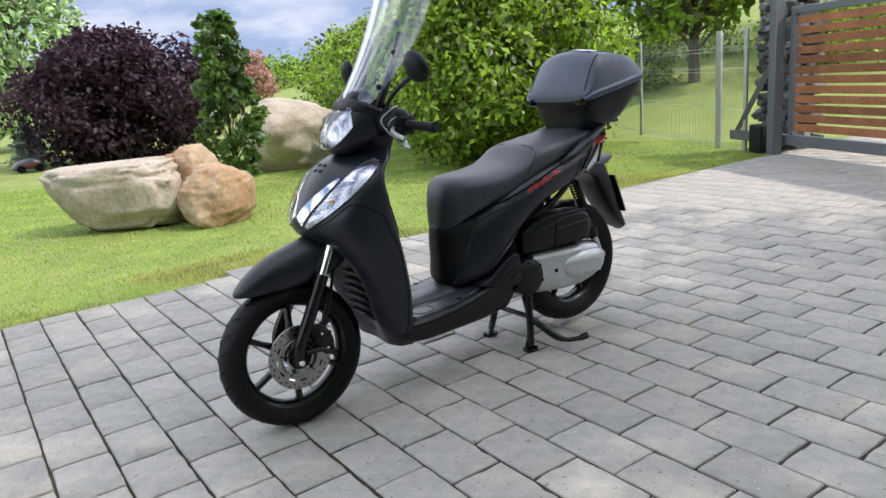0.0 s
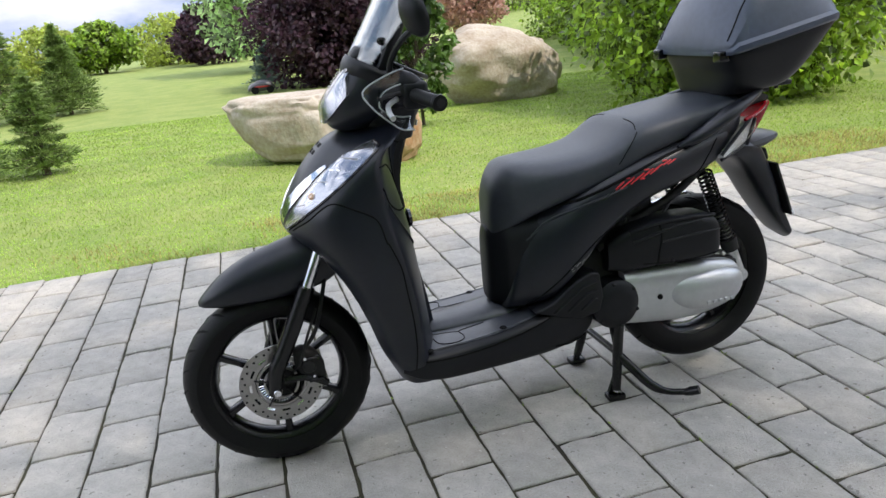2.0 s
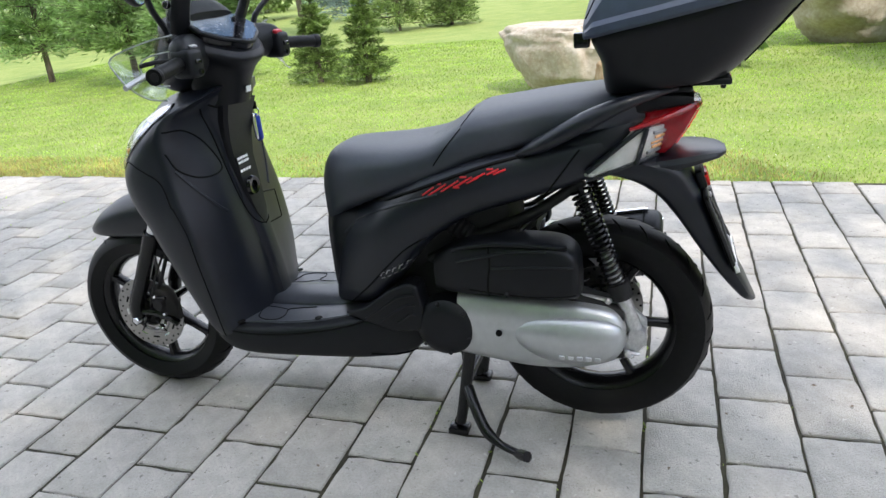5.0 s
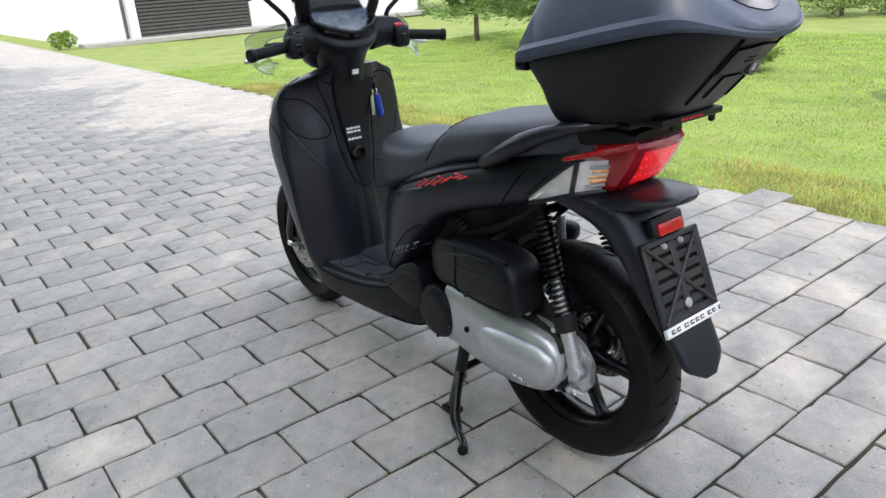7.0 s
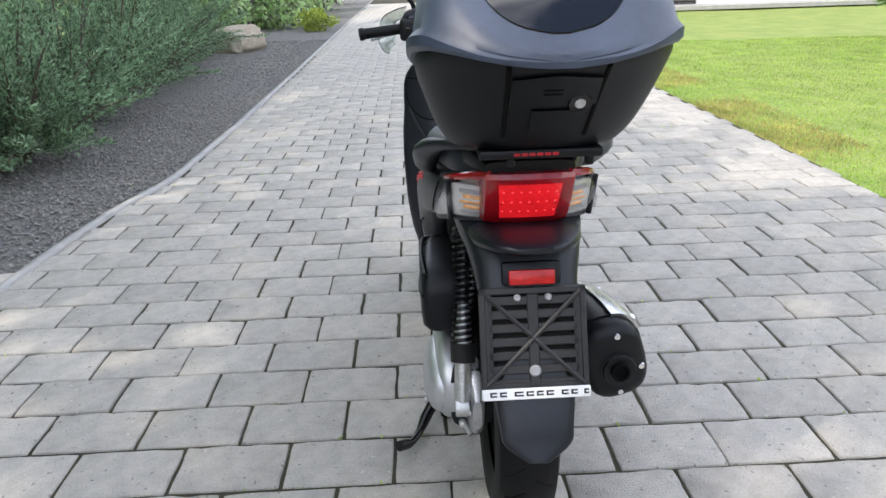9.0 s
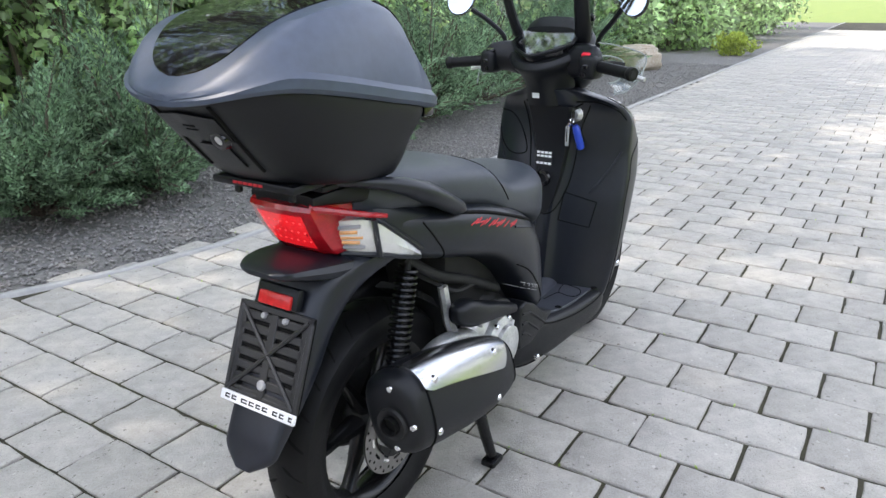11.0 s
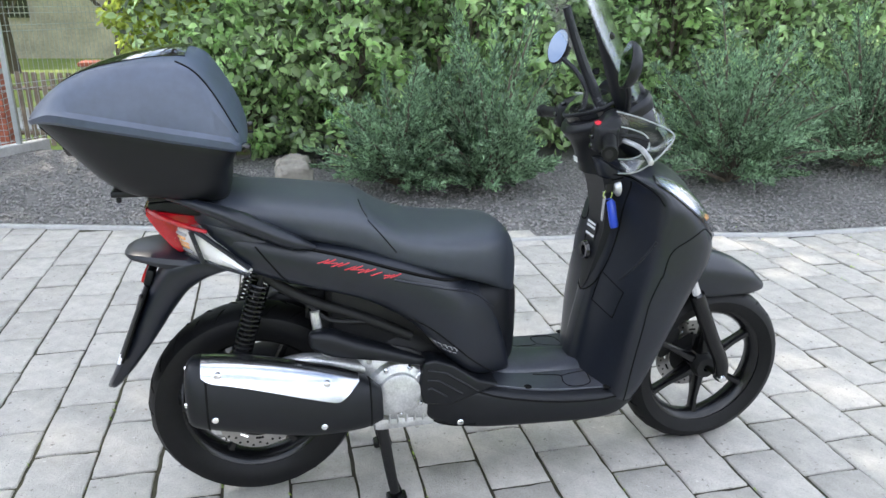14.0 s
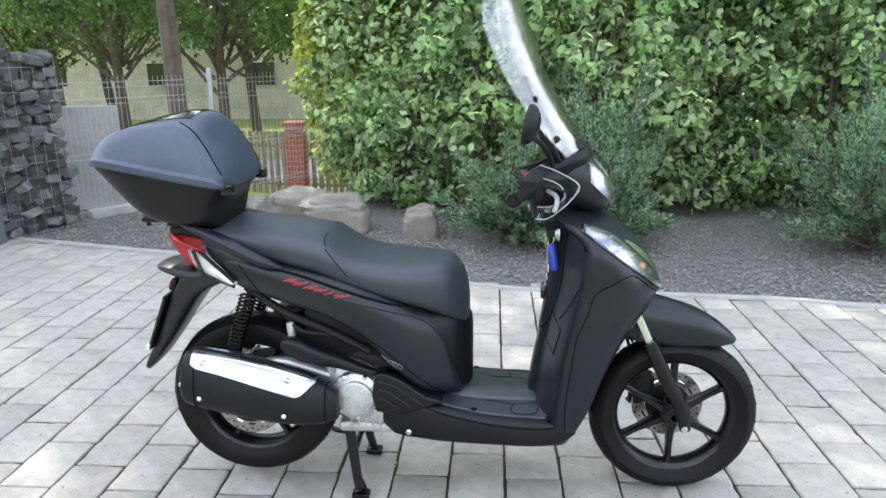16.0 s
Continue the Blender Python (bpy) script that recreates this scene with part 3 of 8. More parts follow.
        A2 = [(1.352, 0.010 * s, 0.785), (1.318, 0.036 * s, 0.822), (1.270, 0.078 * s, 0.866), (1.218, 0.122 * s, 0.912)]
        B2 = [(1.350, 0.048 * s, 0.752), (1.312, 0.078 * s, 0.805), (1.268, 0.110 * s, 0.856), (1.214, 0.134 * s, 0.908)]
        patch("nose_trim", shield, A2, B2, (-0.84, -0.34 * s, -0.42), 0.004, M_CHROME, sc, "polished nose trim")
        seam("panel_gap", shield, [(1.33, 0.10 * s, 0.742), (1.275, 0.16 * s, 0.775), (1.212, 0.20 * s, 0.818), (1.16, 0.235 * s, 0.80), (1.12, 0.245 * s, 0.77), (1.095, 0.245 * s, 0.70)], out, sc, 0.0022)
        seam("panel_gap", shield, [(1.095, 0.3 * s, 0.705), (1.068, 0.3 * s, 0.63), (1.058, 0.3 * s, 0.55), (1.048, 0.3 * s, 0.46), (1.045, 0.3 * s, 0.37), (1.050, 0.3 * s, 0.29)], (0, -s, 0), sc, 0.0022)
        for x, z in ((1.213, 0.958), (1.232, 0.940)):
            patch("vent_slot", shield, [(x + 0.006, y * s, z + 0.006) for y in (0.006, 0.02, 0.034)], [(x + 0.016, y * s, z - 0.004) for y in (0.006, 0.02, 0.034)], (-0.7, 0, -0.7), 0.0006, M_SEAM, sc, depth=0.003)
        # rider side: glove box outline, creases
        G = [(0.9, 0.225 * s, 0.905), (0.9, 0.170 * s, 0.898), (0.9, 0.122 * s, 0.852), (0.9, 0.096 * s, 0.778), (0.9, 0.165 * s, 0.768), (0.9, 0.214 * s, 0.800), (0.9, 0.232 * s, 0.85)]
        seam("panel_gap", shield, G if s > 0 else [(0.9, -0.085, 0.958), (0.9, -0.15, 0.955), (0.9, -0.20, 0.93), (0.9, -0.225, 0.90)], (1, 0, 0), sc, 0.0026)
        seam("panel_gap", shield, [(0.9, 0.118 * s, 0.945), (0.9, 0.088 * s, 0.85), (0.9, 0.070 * s, 0.70), (0.9, 0.034 * s, 0.60), (0.9, 0.0, 0.578)], (1, 0, 0), sc, 0.0026)
        seam("crease", shield, [(0.9, 0.222 * s, 0.80), (0.9, 0.195 * s, 0.745), (0.9, 0.160 * s, 0.69), (0.9, 0.135 * s, 0.66)], (1, 0, 0), sc, 0.0045, M_PAINT)
    hatch = [(0.9, -0.055, 0.655), (0.9, -0.165, 0.63), (0.9, -0.150, 0.545), (0.9, -0.045, 0.56)]
    for a, b in zip(hatch, hatch[1:] + hatch[:1]):
        seam("panel_gap", shield, [a, b], (1, 0, 0), sc, 0.002)

    # neck, handlebar cover and upper cowl; all that turns with the handlebar is built straight and then turned
    fixed = set(sc.children)
    neck = [level(z, xr, xf, w, 2.8, 24) for z, xr, xf, w in ((0.945, 0.950, 1.085, 0.082), (1.00, 0.932, 1.09, 0.080), (1.05, 0.912, 1.12, 0.098), (1.085, 0.896, 1.13, 0.130), (1.108, 0.890, 1.12, 0.145), (1.124, 0.898, 1.11, 0.136))]
    neck = [[(x, y * (0.62 + 0.38 * min(1.0, (x - min(q[0] for q in r)) / 0.11)), z + min(1.0, max(0.0, (z - 1.0) / 0.11)) * (x - 0.985) * 0.50) for x, y, z in r] for r in neck]
    part("handlebar_cover", smooth_loft(neck, 1, 3), M_PLASTIC, sc, "black plastic handlebar cover")
    seam("panel_gap", shield, [(0.8, -0.10, 0.952), (0.8, -0.07, 0.938), (0.8, 0.0, 0.930), (0.8, 0.07, 0.938), (0.8, 0.10, 0.952)], (1, 0, 0), sc, 0.003)
    cowl = [oval(x, zb, zt, w, 2.6, 20) for x, zb, zt, w in ((1.00, 1.06, 1.125, 0.105), (1.03, 1.02, 1.165, 0.125), (1.07, 0.99, 1.188, 0.128), (1.11, 0.978, 1.165, 0.118), (1.145, 0.982, 1.12, 0.100),
                                                             (1.172, 0.992, 1.085, 0.072), (1.188, 1.01, 1.055, 0.04))]
    part("upper_cowl", smooth_loft(cowl, 1, 3), M_PAINT, sc, "matte black upper cowl round the headlight")
    # headlight: one swept lens in two halves
    for s in (1, -1):
        A = spline([(1.196, 0.004, 1.006), (1.193, 0.045, 1.012), (1.170, 0.088, 1.036), (1.125, 0.118, 1.084)], 4)
        B = spline([(1.172, 0.004, 1.080), (1.160, 0.032, 1.100), (1.130, 0.062, 1.134), (1.094, 0.082, 1.164)], 4)
        secs = []
        for p, q in zip(A, B):
            p, q = Vector(p), Vector(q)
            m = (p + q) / 2 + Vector((0.012, 0.004, 0.006))
            secs.append([Vector((v.x, v.y * s, v.z)) for v in (p - Vector((0.03, 0.02, 0)), p, m, q, q - Vector((0.03, 0.02, 0)))])
        hl = part("headlight", loft_bm(secs), M_LAMPF, sc, "clear swept headlight")
        part("lens", loft_bm([[v + Vector((0.007, 0.003 * s, 0.003)) for v in r] for r in secs]), M_LENS, hl)
    # dash: a slanting panel that comes to a blunt point towards the rider
    dm = pose(0.962, 0, 1.121, 0, -27, 0)

    def dash_bm(k, z0, z1):
        bm = bmesh.new()
        f = bm.faces.new([bm.verts.new((x * k, y * k, z0)) for x, y in ((-0.068, -0.012), (-0.068, 0.012), (-0.030, 0.075), (0.010, 0.108), (0.070, 0.104), (0.070, -0.104), (0.010, -0.108), (-0.030, -0.075))])
        g = bmesh.ops.extrude_face_region(bm, geom=[f])["geom"]
        for v in g:
            if isinstance(v, bmesh.types.BMVert):
                v.co.z = z1
        return moved(bm, dm)
    dash = part("instrument_panel", dash_bm(1.0, -0.012, 0.012), M_GLOSS, sc, "dark instrument panel")
    for x, y, r in ((0.005, 0, 0.044), (0.018, -0.066, 0.022), (0.018, 0.066, 0.022)):
        dial = part("dial", moved(lathe_bm([(0, 0.002), (r * 0.9, 0.002), (r, 0.005), (r, -0.008)], (0, 0, 0), 24, "z"), dm @ pose(x, y, 0.013)), M_INK, dash, "black dial face")
        for i in range(10):
            a = math.radians(-40 + 29 * i)
            part("dial_mark", moved(sweep_bm([(q * r * math.cos(a), q * r * math.sin(a), 0.0032) for q in (0.66, 0.86)], 0.0012, 4), dm @ pose(x, y, 0.013)), M_WHITE, dial)
    part("dash_glass", dash_bm(0.97, 0.021, 0.024), M_DASH, dash)
    part("dash_rim", sweep_bm([dm @ Vector((x, y, 0.016)) for x, y in ((0.066, 0.104), (0.010, 0.108), (-0.030, 0.075), (-0.068, 0.012), (-0.068, -0.012), (-0.030, -0.075), (0.010, -0.108), (0.066, -0.104))], 0.006, 8), M_PLASTIC, dash)
    part("dash_hood", smooth_loft([oval(x, zb, zt, w, 3, 16) for x, zb, zt, w in ((1.015, 1.145, 1.188, 0.095), (1.045, 1.15, 1.218, 0.092), (1.085, 1.15, 1.208, 0.080), (1.11, 1.15, 1.175, 0.05))], 1, 2), M_PLASTIC, sc)

    # grips, switches, levers, hand guards
    for s in (1, -1):
        sec = [(1.0, 0.10 * s, 1.088), (0.986, 0.15 * s, 1.094), (0.966, 0.192 * s, 1.090), (0.960, 0.208 * s, 1.086)]
        part("bar_end_cover", smooth_loft([[(x + 0.042 * k * math.cos(a), y, z + 0.048 * k * math.sin(a)) for a in np.linspace(0, 2 * math.pi, 13)[:-1]] for (x, y, z), k in zip(sec, (1.1, 1.0, 0.90, 0.5))], 2, 3), M_PLASTIC, sc)
        part("handlebar", sweep_bm([(0.962, 0.17 * s, 1.080), (0.910, 0.343 * s, 1.066)], 0.011, 12), M_DARK, sc)
        pts = [(0.954 - 0.042 * t, (0.212 + 0.130 * t) * s, 1.078 - 0.012 * t) for t in np.linspace(0, 1, 22)]
        part("grip", sweep_bm(pts, [0.0178 if i % 2 else 0.0165 for i in range(19)] + [0.0205, 0.0205, 0.0195], 16), M_RUBBER, sc, "black ribbed rubber grip")
        part("brake_lever", sweep_bm(spline([(0.998, 0.19 * s, 1.072), (1.026, 0.235 * s, 1.062), (1.030, 0.285 * s, 1.050), (1.026, 0.326 * s, 1.040)], 4), 0.007, 8), M_CAST, sc, "bare aluminium brake lever")
        box = part("switch_box", box_bm(0.918, 0.985, min(0.158 * s, 0.212 * s), max(0.158 * s, 0.212 * s), 1.040, 1.112, 0.014, 3), M_PLASTIC, sc)
        part("switch", moved(box_bm(-0.008, 0.008, -0.014, 0.014, -0.006, 0.006, 0.003, 1), pose(0.934, 0.176 * s, 1.112, 0, -20, 0)), M_KILL if s < 0 else M_GLOSS, box, "red stop switch" if s < 0 else "")
        part("switch", box_bm(0.911, 0.922, 0.184 * s - 0.010, 0.184 * s + 0.010, 1.074, 1.086, 0.003, 1), M_GLOSS, box)
        part("switch", moved(lathe_bm([(0, -0.006), (0.006, -0.006), (0.008, 0.0)], (0, 0, 0), 14, "x"), pose(0.919, 0.180 * s, 1.055)), M_GLOSS, box)
        # clear hand guard: a bent sheet, cut out at the rear for the lever
        O = spline([(0.975, 0.192, 1.146), (1.030, 0.238, 1.134), (1.090, 0.292, 1.106), (1.070, 0.300, 1.066), (1.038, 0.300, 1.034), (1.004, 0.282, 1.006), (0.970, 0.258, 0.998)], 4)
        I = spline([(0.985, 0.198, 1.108), (1.012, 0.222, 1.104), (1.040, 0.243, 1.092), (1.050, 0.244, 1.062), (1.028, 0.246, 1.042), (1.002, 0.244, 1.032), (0.974, 0.236, 1.030)], 4)
        secs = []
        for i, (o, q) in enumerate(zip(O, I)):
            row = [Vector(o).lerp(Vector(q), t) + Vector((0.010, 0.008, 0)) * math.sin(math.pi * t) for t in (0, 0.33, 0.67, 1)]
            row = [Vector((v.x, v.y * s, v.z)) for v in row]
            secs.append(row + [v - Vector((0.003, 0.003 * s, 0)) for v in row[::-1]])
        g = part("hand_guard", loft_bm(secs), M_GUARD, sc, "clear plastic hand guard")
        g.visible_shadow = False
        for row in (O, I):
            part("guard_edge", sweep_bm([(x, y * s, z) for x, y, z in row], 0.0020, 6), M_GUARDEDGE, g, "pale polished guard edge")
        part("guard_bracket", sweep_bm([(0.985, 0.196 * s, 1.085), (1.025, 0.222 * s, 1.085), (1.050, 0.246 * s, 1.080)], 0.006, 8), M_DARK, g)

    # windscreen
    rowsz = [1.135, 1.20, 1.28, 1.38, 1.48, 1.58, 1.66]
    cx = [1.135, 1.095, 1.045, 0.990, 0.945, 0.908, 0.885]
    hw = [0.095, 0.135, 0.175, 0.205, 0.222, 0.222, 0.185]
    secs = []
    for z, c, w in zip(rowsz, cx, hw):
        ys = np.linspace(-1, 1, 13)
        front = [Vector((c - 0.085 * abs(u) ** 2 * (w / 0.2) ** 1.3, w * u, z - 0.03 * u * u)) for u in ys]
        secs.append(front + [p - Vector((0.004, 0, 0.001)) for p in front[::-1]])
    ws = part("windscreen", loft_bm([list(r) for r in spline(np.array(secs), 3)]), M_SCREEN, sc, "tall clear windscreen")
    ws.visible_shadow = False
    for s in (1, -1):
        part("screen_arm", sweep_bm(spline([(1.020, 0.112 * s, 1.145), (1.000, 0.124 * s, 1.185), (0.966, 0.132 * s, 1.26), (0.934, 0.138 * s, 1.34), (0.914, 0.140 * s, 1.395)], 4), list(np.linspace(0.027, 0.019, 17)), 10, flat=0.6), M_PLASTIC, sc, "black windscreen support arm")
        for x, y, z in ((1.020, 0.143, 1.215), (0.952, 0.152, 1.330)):
            bolt(x, y * s, z, s, sc, 0.011, material=M_GLOSS)
        # mirrors
        part("mirror_stem", sweep_bm(spline([(1.010, 0.170 * s, 1.125), (1.006, 0.180 * s, 1.16), (0.985, 0.228 * s, 1.205), (0.952, 0.272 * s, 1.240)], 4), 0.008, 8), M_PLASTIC, sc)
        c = Vector((0.946, 0.308 * s, 1.274))
        bm = bmesh.new()
        bmesh.ops.create_uvsphere(bm, u_segments=24, v_segments=14, radius=1)
        for v in bm.verts:
            if v.co.x < -0.15:
                v.co.x = -0.15
        mm = Matrix.Translation(c) @ pose(0, 0, 0, 28 * s, 10, 22 if s > 0 else -5) @ Matrix.Diagonal((0.034, 0.046, 0.058, 1))
        mir = part("mirror", moved(bm, mm), M_PLASTIC, sc, "black oval mirror")
        bm = lathe_bm([(0, 0), (0.93, 0)], (-0.17, 0, 0), 28, "x")
        part("mirror_glass", moved(bm, mm), M_MIRROR, mir)

    turned = Matrix.Translation((1.06, 0.015, 0)) @ Matrix.Rotation(radians(-7.0), 4, "Z") @ Matrix.Translation((-1.06, 0, 0))
    for ob in sc.children:
        if ob not in fixed and not ob.name.startswith("panel_gap"):
            for piece in [ob] + list(ob.children_recursive):
                piece.data.transform(turned)

    # floor board
    st = [(0.435, 0.33, 0.40, 0.10), (0.45, 0.285, 0.425, 0.145), (0.50, 0.246, 0.418, 0.168), (0.60, 0.232, 0.385, 0.186), (0.70, 0.230, 0.362, 0.196), (0.82, 0.230, 0.345, 0.203), (0.95, 0.232, 0.338, 0.210), (1.03, 0.245, 0.335, 0.208), (1.085, 0.275, 0.33, 0.19)]
    floor = part("floor_board", smooth_loft([oval(x, zb, zt, w, 5.5, 28) for x, zb, zt, w in st], 1, 3), M_PLASTIC, sc, "black plastic floor board")
    xs_ = np.linspace(1.045, 0.62, 14)
    fw_ = [0.150, 0.170, 0.176, 0.178, 0.178, 0.178, 0.177, 0.176, 0.174, 0.171, 0.168, 0.164, 0.159, 0.153]
    # thin lighter skin over the board's top: sky light put in as colour
    patch("floor_panel", floor, [(x, -w, 0.6) for x, w in zip(xs_, fw_)], [(x, w, 0.6) for x, w in zip(xs_, fw_)], (0, 0, -1), 0.002, M_FLOOR, floor, "floor top in a lighter blue-grey that imitates sky light", m=12, depth=0.004, n=2)
    part("floor_hump", smooth_loft([oval(x, 0.30, zt, w, 2.4, 24) for x, zt, w in ((1.03, 0.352, 0.050), (0.95, 0.362, 0.070), (0.87, 0.366, 0.076), (0.79, 0.374, 0.084), (0.72, 0.384, 0.092), (0.64, 0.39, 0.096))], 1, 3), M_FLOOR, floor)
    for s in (1, -1):
        seam("panel_gap", floor, [(0.985, 0.0, 0.6), (0.978, 0.07 * s, 0.6), (0.970, 0.12 * s, 0.6), (0.960, 0.152 * s, 0.6), (0.925, 0.166 * s, 0.6), (0.890, 0.160 * s, 0.6), (0.880, 0.138 * s, 0.6), (0.886, 0.108 * s, 0.6), (0.865, 0.098 * s, 0.6), (0.80, 0.092 * s, 0.6)], (0, 0, -1), floor, 0.0016, sink=-0.0024)
        seam("panel_gap", floor, [(0.978, 0.085 * s, 0.6), (0.93, 0.092 * s, 0.6), (0.886, 0.106 * s, 0.6)], (0, 0, -1), floor, 0.0012, sink=-0.0024)
        for x, y in ((0.76, 0.16), (1.0, 0.185)):
            bm = lathe_bm([(0, 0.002), (0.010, 0.002), (0.012, 0)], (x, y * s, 0.351 if x < 0.9 else 0.338), 12, "z")
            part("screw_cap", bm, M_SEAM, sc)
        seam("panel_gap", floor, [(1.05, 0.3 * s, 0.318), (0.95, 0.3 * s, 0.312), (0.84, 0.3 * s, 0.316), (0.74, 0.3 * s, 0.330), (0.66, 0.3 * s, 0.346), (0.60, 0.3 * s, 0.365)], (0, -s, 0), floor, 0.003)
        seam("floor_edge", floor, [(1.0, 0.175 * s, 0.5), (0.88, 0.172 * s, 0.5), (0.76, 0.165 * s, 0.5), (0.66, 0.156 * s, 0.5)], (0, 0, -1), floor, 0.004, M_FLOOR)
        seam("panel_gap", floor, [(0.60, 0.3 * s, 0.262), (0.54, 0.3 * s, 0.256), (0.48, 0.3 * s, 0.262)], (0, -s, 0), floor, 0.004)
        # side cover behind the floor
        poly = [(0.665, 0.385), (0.60, 0.405), (0.53, 0.458), (0.475, 0.482), (0.445, 0.476), (0.432, 0.40), (0.445, 0.345), (0.52, 0.335), (0.60, 0.36)]
        part("side_cover", plate_bm(poly, min(0.12 * s, 0.186 * s), max(0.12 * s, 0.186 * s), 0.008, 3), M_PLASTIC, sc, "ribbed black plastic side cover")
        for k in range(3):
            part("cover_rib", sweep_bm([(0.60 - 0.045 * k, 0.186 * s, 0.372 - 0.004 * k), (0.505 - 0.02 * k, 0.187 * s, 0.440 - 0.022 * k), (0.455, 0.186 * s, 0.452 - 0.03 * k)], 0.004, 6), M_PLASTIC, sc)
    bolt(0.55, -0.190, 0.28, -1, sc, 0.010)

    # body under the seat: an inner cover below the seat nose and the side panels over it
    st = [(0.754, 0.40, 0.60, 0.026), (0.747, 0.385, 0.63, 0.046), (0.724, 0.375, 0.650, 0.078), (0.69, 0.372, 0.670, 0.116), (0.60, 0.378, 0.69, 0.160)]
    part("seat_nose_cover", smooth_loft([oval(x, zb, zt, w, 4.2, 28, top=3.2) for x, zb, zt, w in st], 1, 3), M_PLASTIC, sc)
    st = [(0.712, 0.374, 0.672, 0.112), (0.708, 0.372, 0.676, 0.122), (0.69, 0.372, 0.684, 0.138), (0.60, 0.384, 0.708, 0.177), (0.52, 0.458, 0.743, 0.196), (0.42, 0.575, 0.783, 0.204),
          (0.30, 0.655, 0.82, 0.204), (0.17, 0.695, 0.845, 0.190), (0.05, 0.728, 0.865, 0.166), (-0.04, 0.765, 0.878, 0.142), (-0.085, 0.79, 0.885, 0.11)]
    ringed = [[(x - 0.26 * (z - 0.42) * min(1, max(0, (x0 - 0.5) / 0.2)), y, z) for x, y, z in oval(x0, zb, zt, w, 4.2, 28, top=3.2)] for x0, zb, zt, w in st]
    body = part("body_panel", smooth_loft(ringed, 1, 3), M_PAINT, sc, "matte black body panel with slim model lettering")
    # seat
    st = [(0.743, 0.612, 0.69, 0.030), (0.735, 0.60, 0.75, 0.056), (0.712, 0.605, 0.798, 0.086), (0.672, 0.635, 0.826, 0.128), (0.60, 0.672, 0.830, 0.160), (0.50, 0.706, 0.834, 0.173), (0.41, 0.735, 0.848, 0.177),
          (0.355, 0.755, 0.872, 0.178), (0.31, 0.775, 0.902, 0.177), (0.285, 0.785, 0.914, 0.176), (0.26, 0.795, 0.919, 0.175), (0.20, 0.812, 0.927, 0.172), (0.10, 0.835, 0.940, 0.163), (0.0, 0.85, 0.950, 0.150), (-0.08, 0.86, 0.952, 0.13), (-0.12, 0.87, 0.94, 0.09)]
    seat = part("seat", smooth_loft([oval(x, zb, zt, w, 3.8, 32, top=3.0) for x, zb, zt, w in st], 1, 3), M_SEAT, sc, "stepped black vinyl seat")
    for s in (1, -1):
        way = (0, -s, 0)
        seam("stitch_line", seat, [(0.288, 0.06 * s, 1.0), (0.290, 0.12 * s, 1.0), (0.300, 0.150 * s, 1.0)], (0, 0, -1), seat, 0.0018)
        seam("stitch_line", seat, [(0.300, 0.3 * s, 0.885), (0.335, 0.3 * s, 0.845), (0.37, 0.3 * s, 0.80)], way, seat, 0.0018)
        # gaps between the panels
        seam("panel_gap", body, [(0.665, 0.3 * s, 0.392), (0.58, 0.3 * s, 0.470), (0.52, 0.3 * s, 0.530), (0.46, 0.3 * s, 0.585), (0.40, 0.3 * s, 0.620)], way, body, 0.0024)
        seam("panel_gap", body, [(0.105, 0.3 * s, 0.72), (0.075, 0.3 * s, 0.76), (0.045, 0.3 * s, 0.80), (0.022, 0.3 * s, 0.83)], way, body, 0.0024)
        seam("seat_gap", body, [(0.70, 0.3 * s, 0.622), (0.62, 0.3 * s, 0.672), (0.50, 0.3 * s, 0.712), (0.38, 0.3 * s, 0.755), (0.25, 0.3 * s, 0.798), (0.14, 0.3 * s, 0.823)], way, body, 0.005)
        seam("crease", body, [(0.655, 0.3 * s, 0.60), (0.59, 0.3 * s, 0.655), (0.48, 0.3 * s, 0.70), (0.36, 0.3 * s, 0.735)], way, body, 0.004, M_PAINT)

    # grab rails and carrier
    for s in (1, -1):
        p = spline([(0.165, 0.170 * s, 0.824), (0.10, 0.182 * s, 0.852), (0.02, 0.182 * s, 0.893), (-0.06, 0.168 * s, 0.928), (-0.13, 0.140 * s, 0.946), (-0.185, 0.09 * s, 0.950)], 4)
        part("grab_rail", sweep_bm(p, list(np.interp(np.linspace(0, 1, len(p)), [0, 0.15, 0.45, 0.75, 1], [0.008, 0.024, 0.030, 0.016, 0.009])), 14, flat=0.75), M_PAINT, sc, "matte black grab rail")
    part("carrier", box_bm(-0.18, -0.05, -0.12, 0.12, 0.952, 0.972, 0.008, 2), M_PLASTIC, sc, "black luggage carrier")

    # tail
    st = [(0.05, 0.745, 0.862, 0.158), (-0.03, 0.768, 0.892, 0.144), (-0.085, 0.785, 0.905, 0.126), (-0.105, 0.80, 0.902, 0.10)]
    part("tail_cowl", smooth_loft([oval(x, zb, zt, w, 4.5, 24) for x, zb, zt, w in st], 1, 3), M_PAINT, sc)
    part("tail_cover", smooth_loft([oval(x, zb, zt, w, 4, 20) for x, zb, zt, w in ((-0.02, 0.88, 0.948, 0.122), (-0.12, 0.893, 0.948, 0.112), (-0.19, 0.904, 0.942, 0.096), (-0.224, 0.908, 0.932, 0.082))], 1, 2), M_PLASTIC, sc)
    prof = [(-0.10, 0.797), (-0.170, 0.799), (-0.185, 0.812), (-0.212, 0.850), (-0.240, 0.903), (-0.236, 0.912), (-0.20, 0.915), (-0.10, 0.908)]
    secs = []
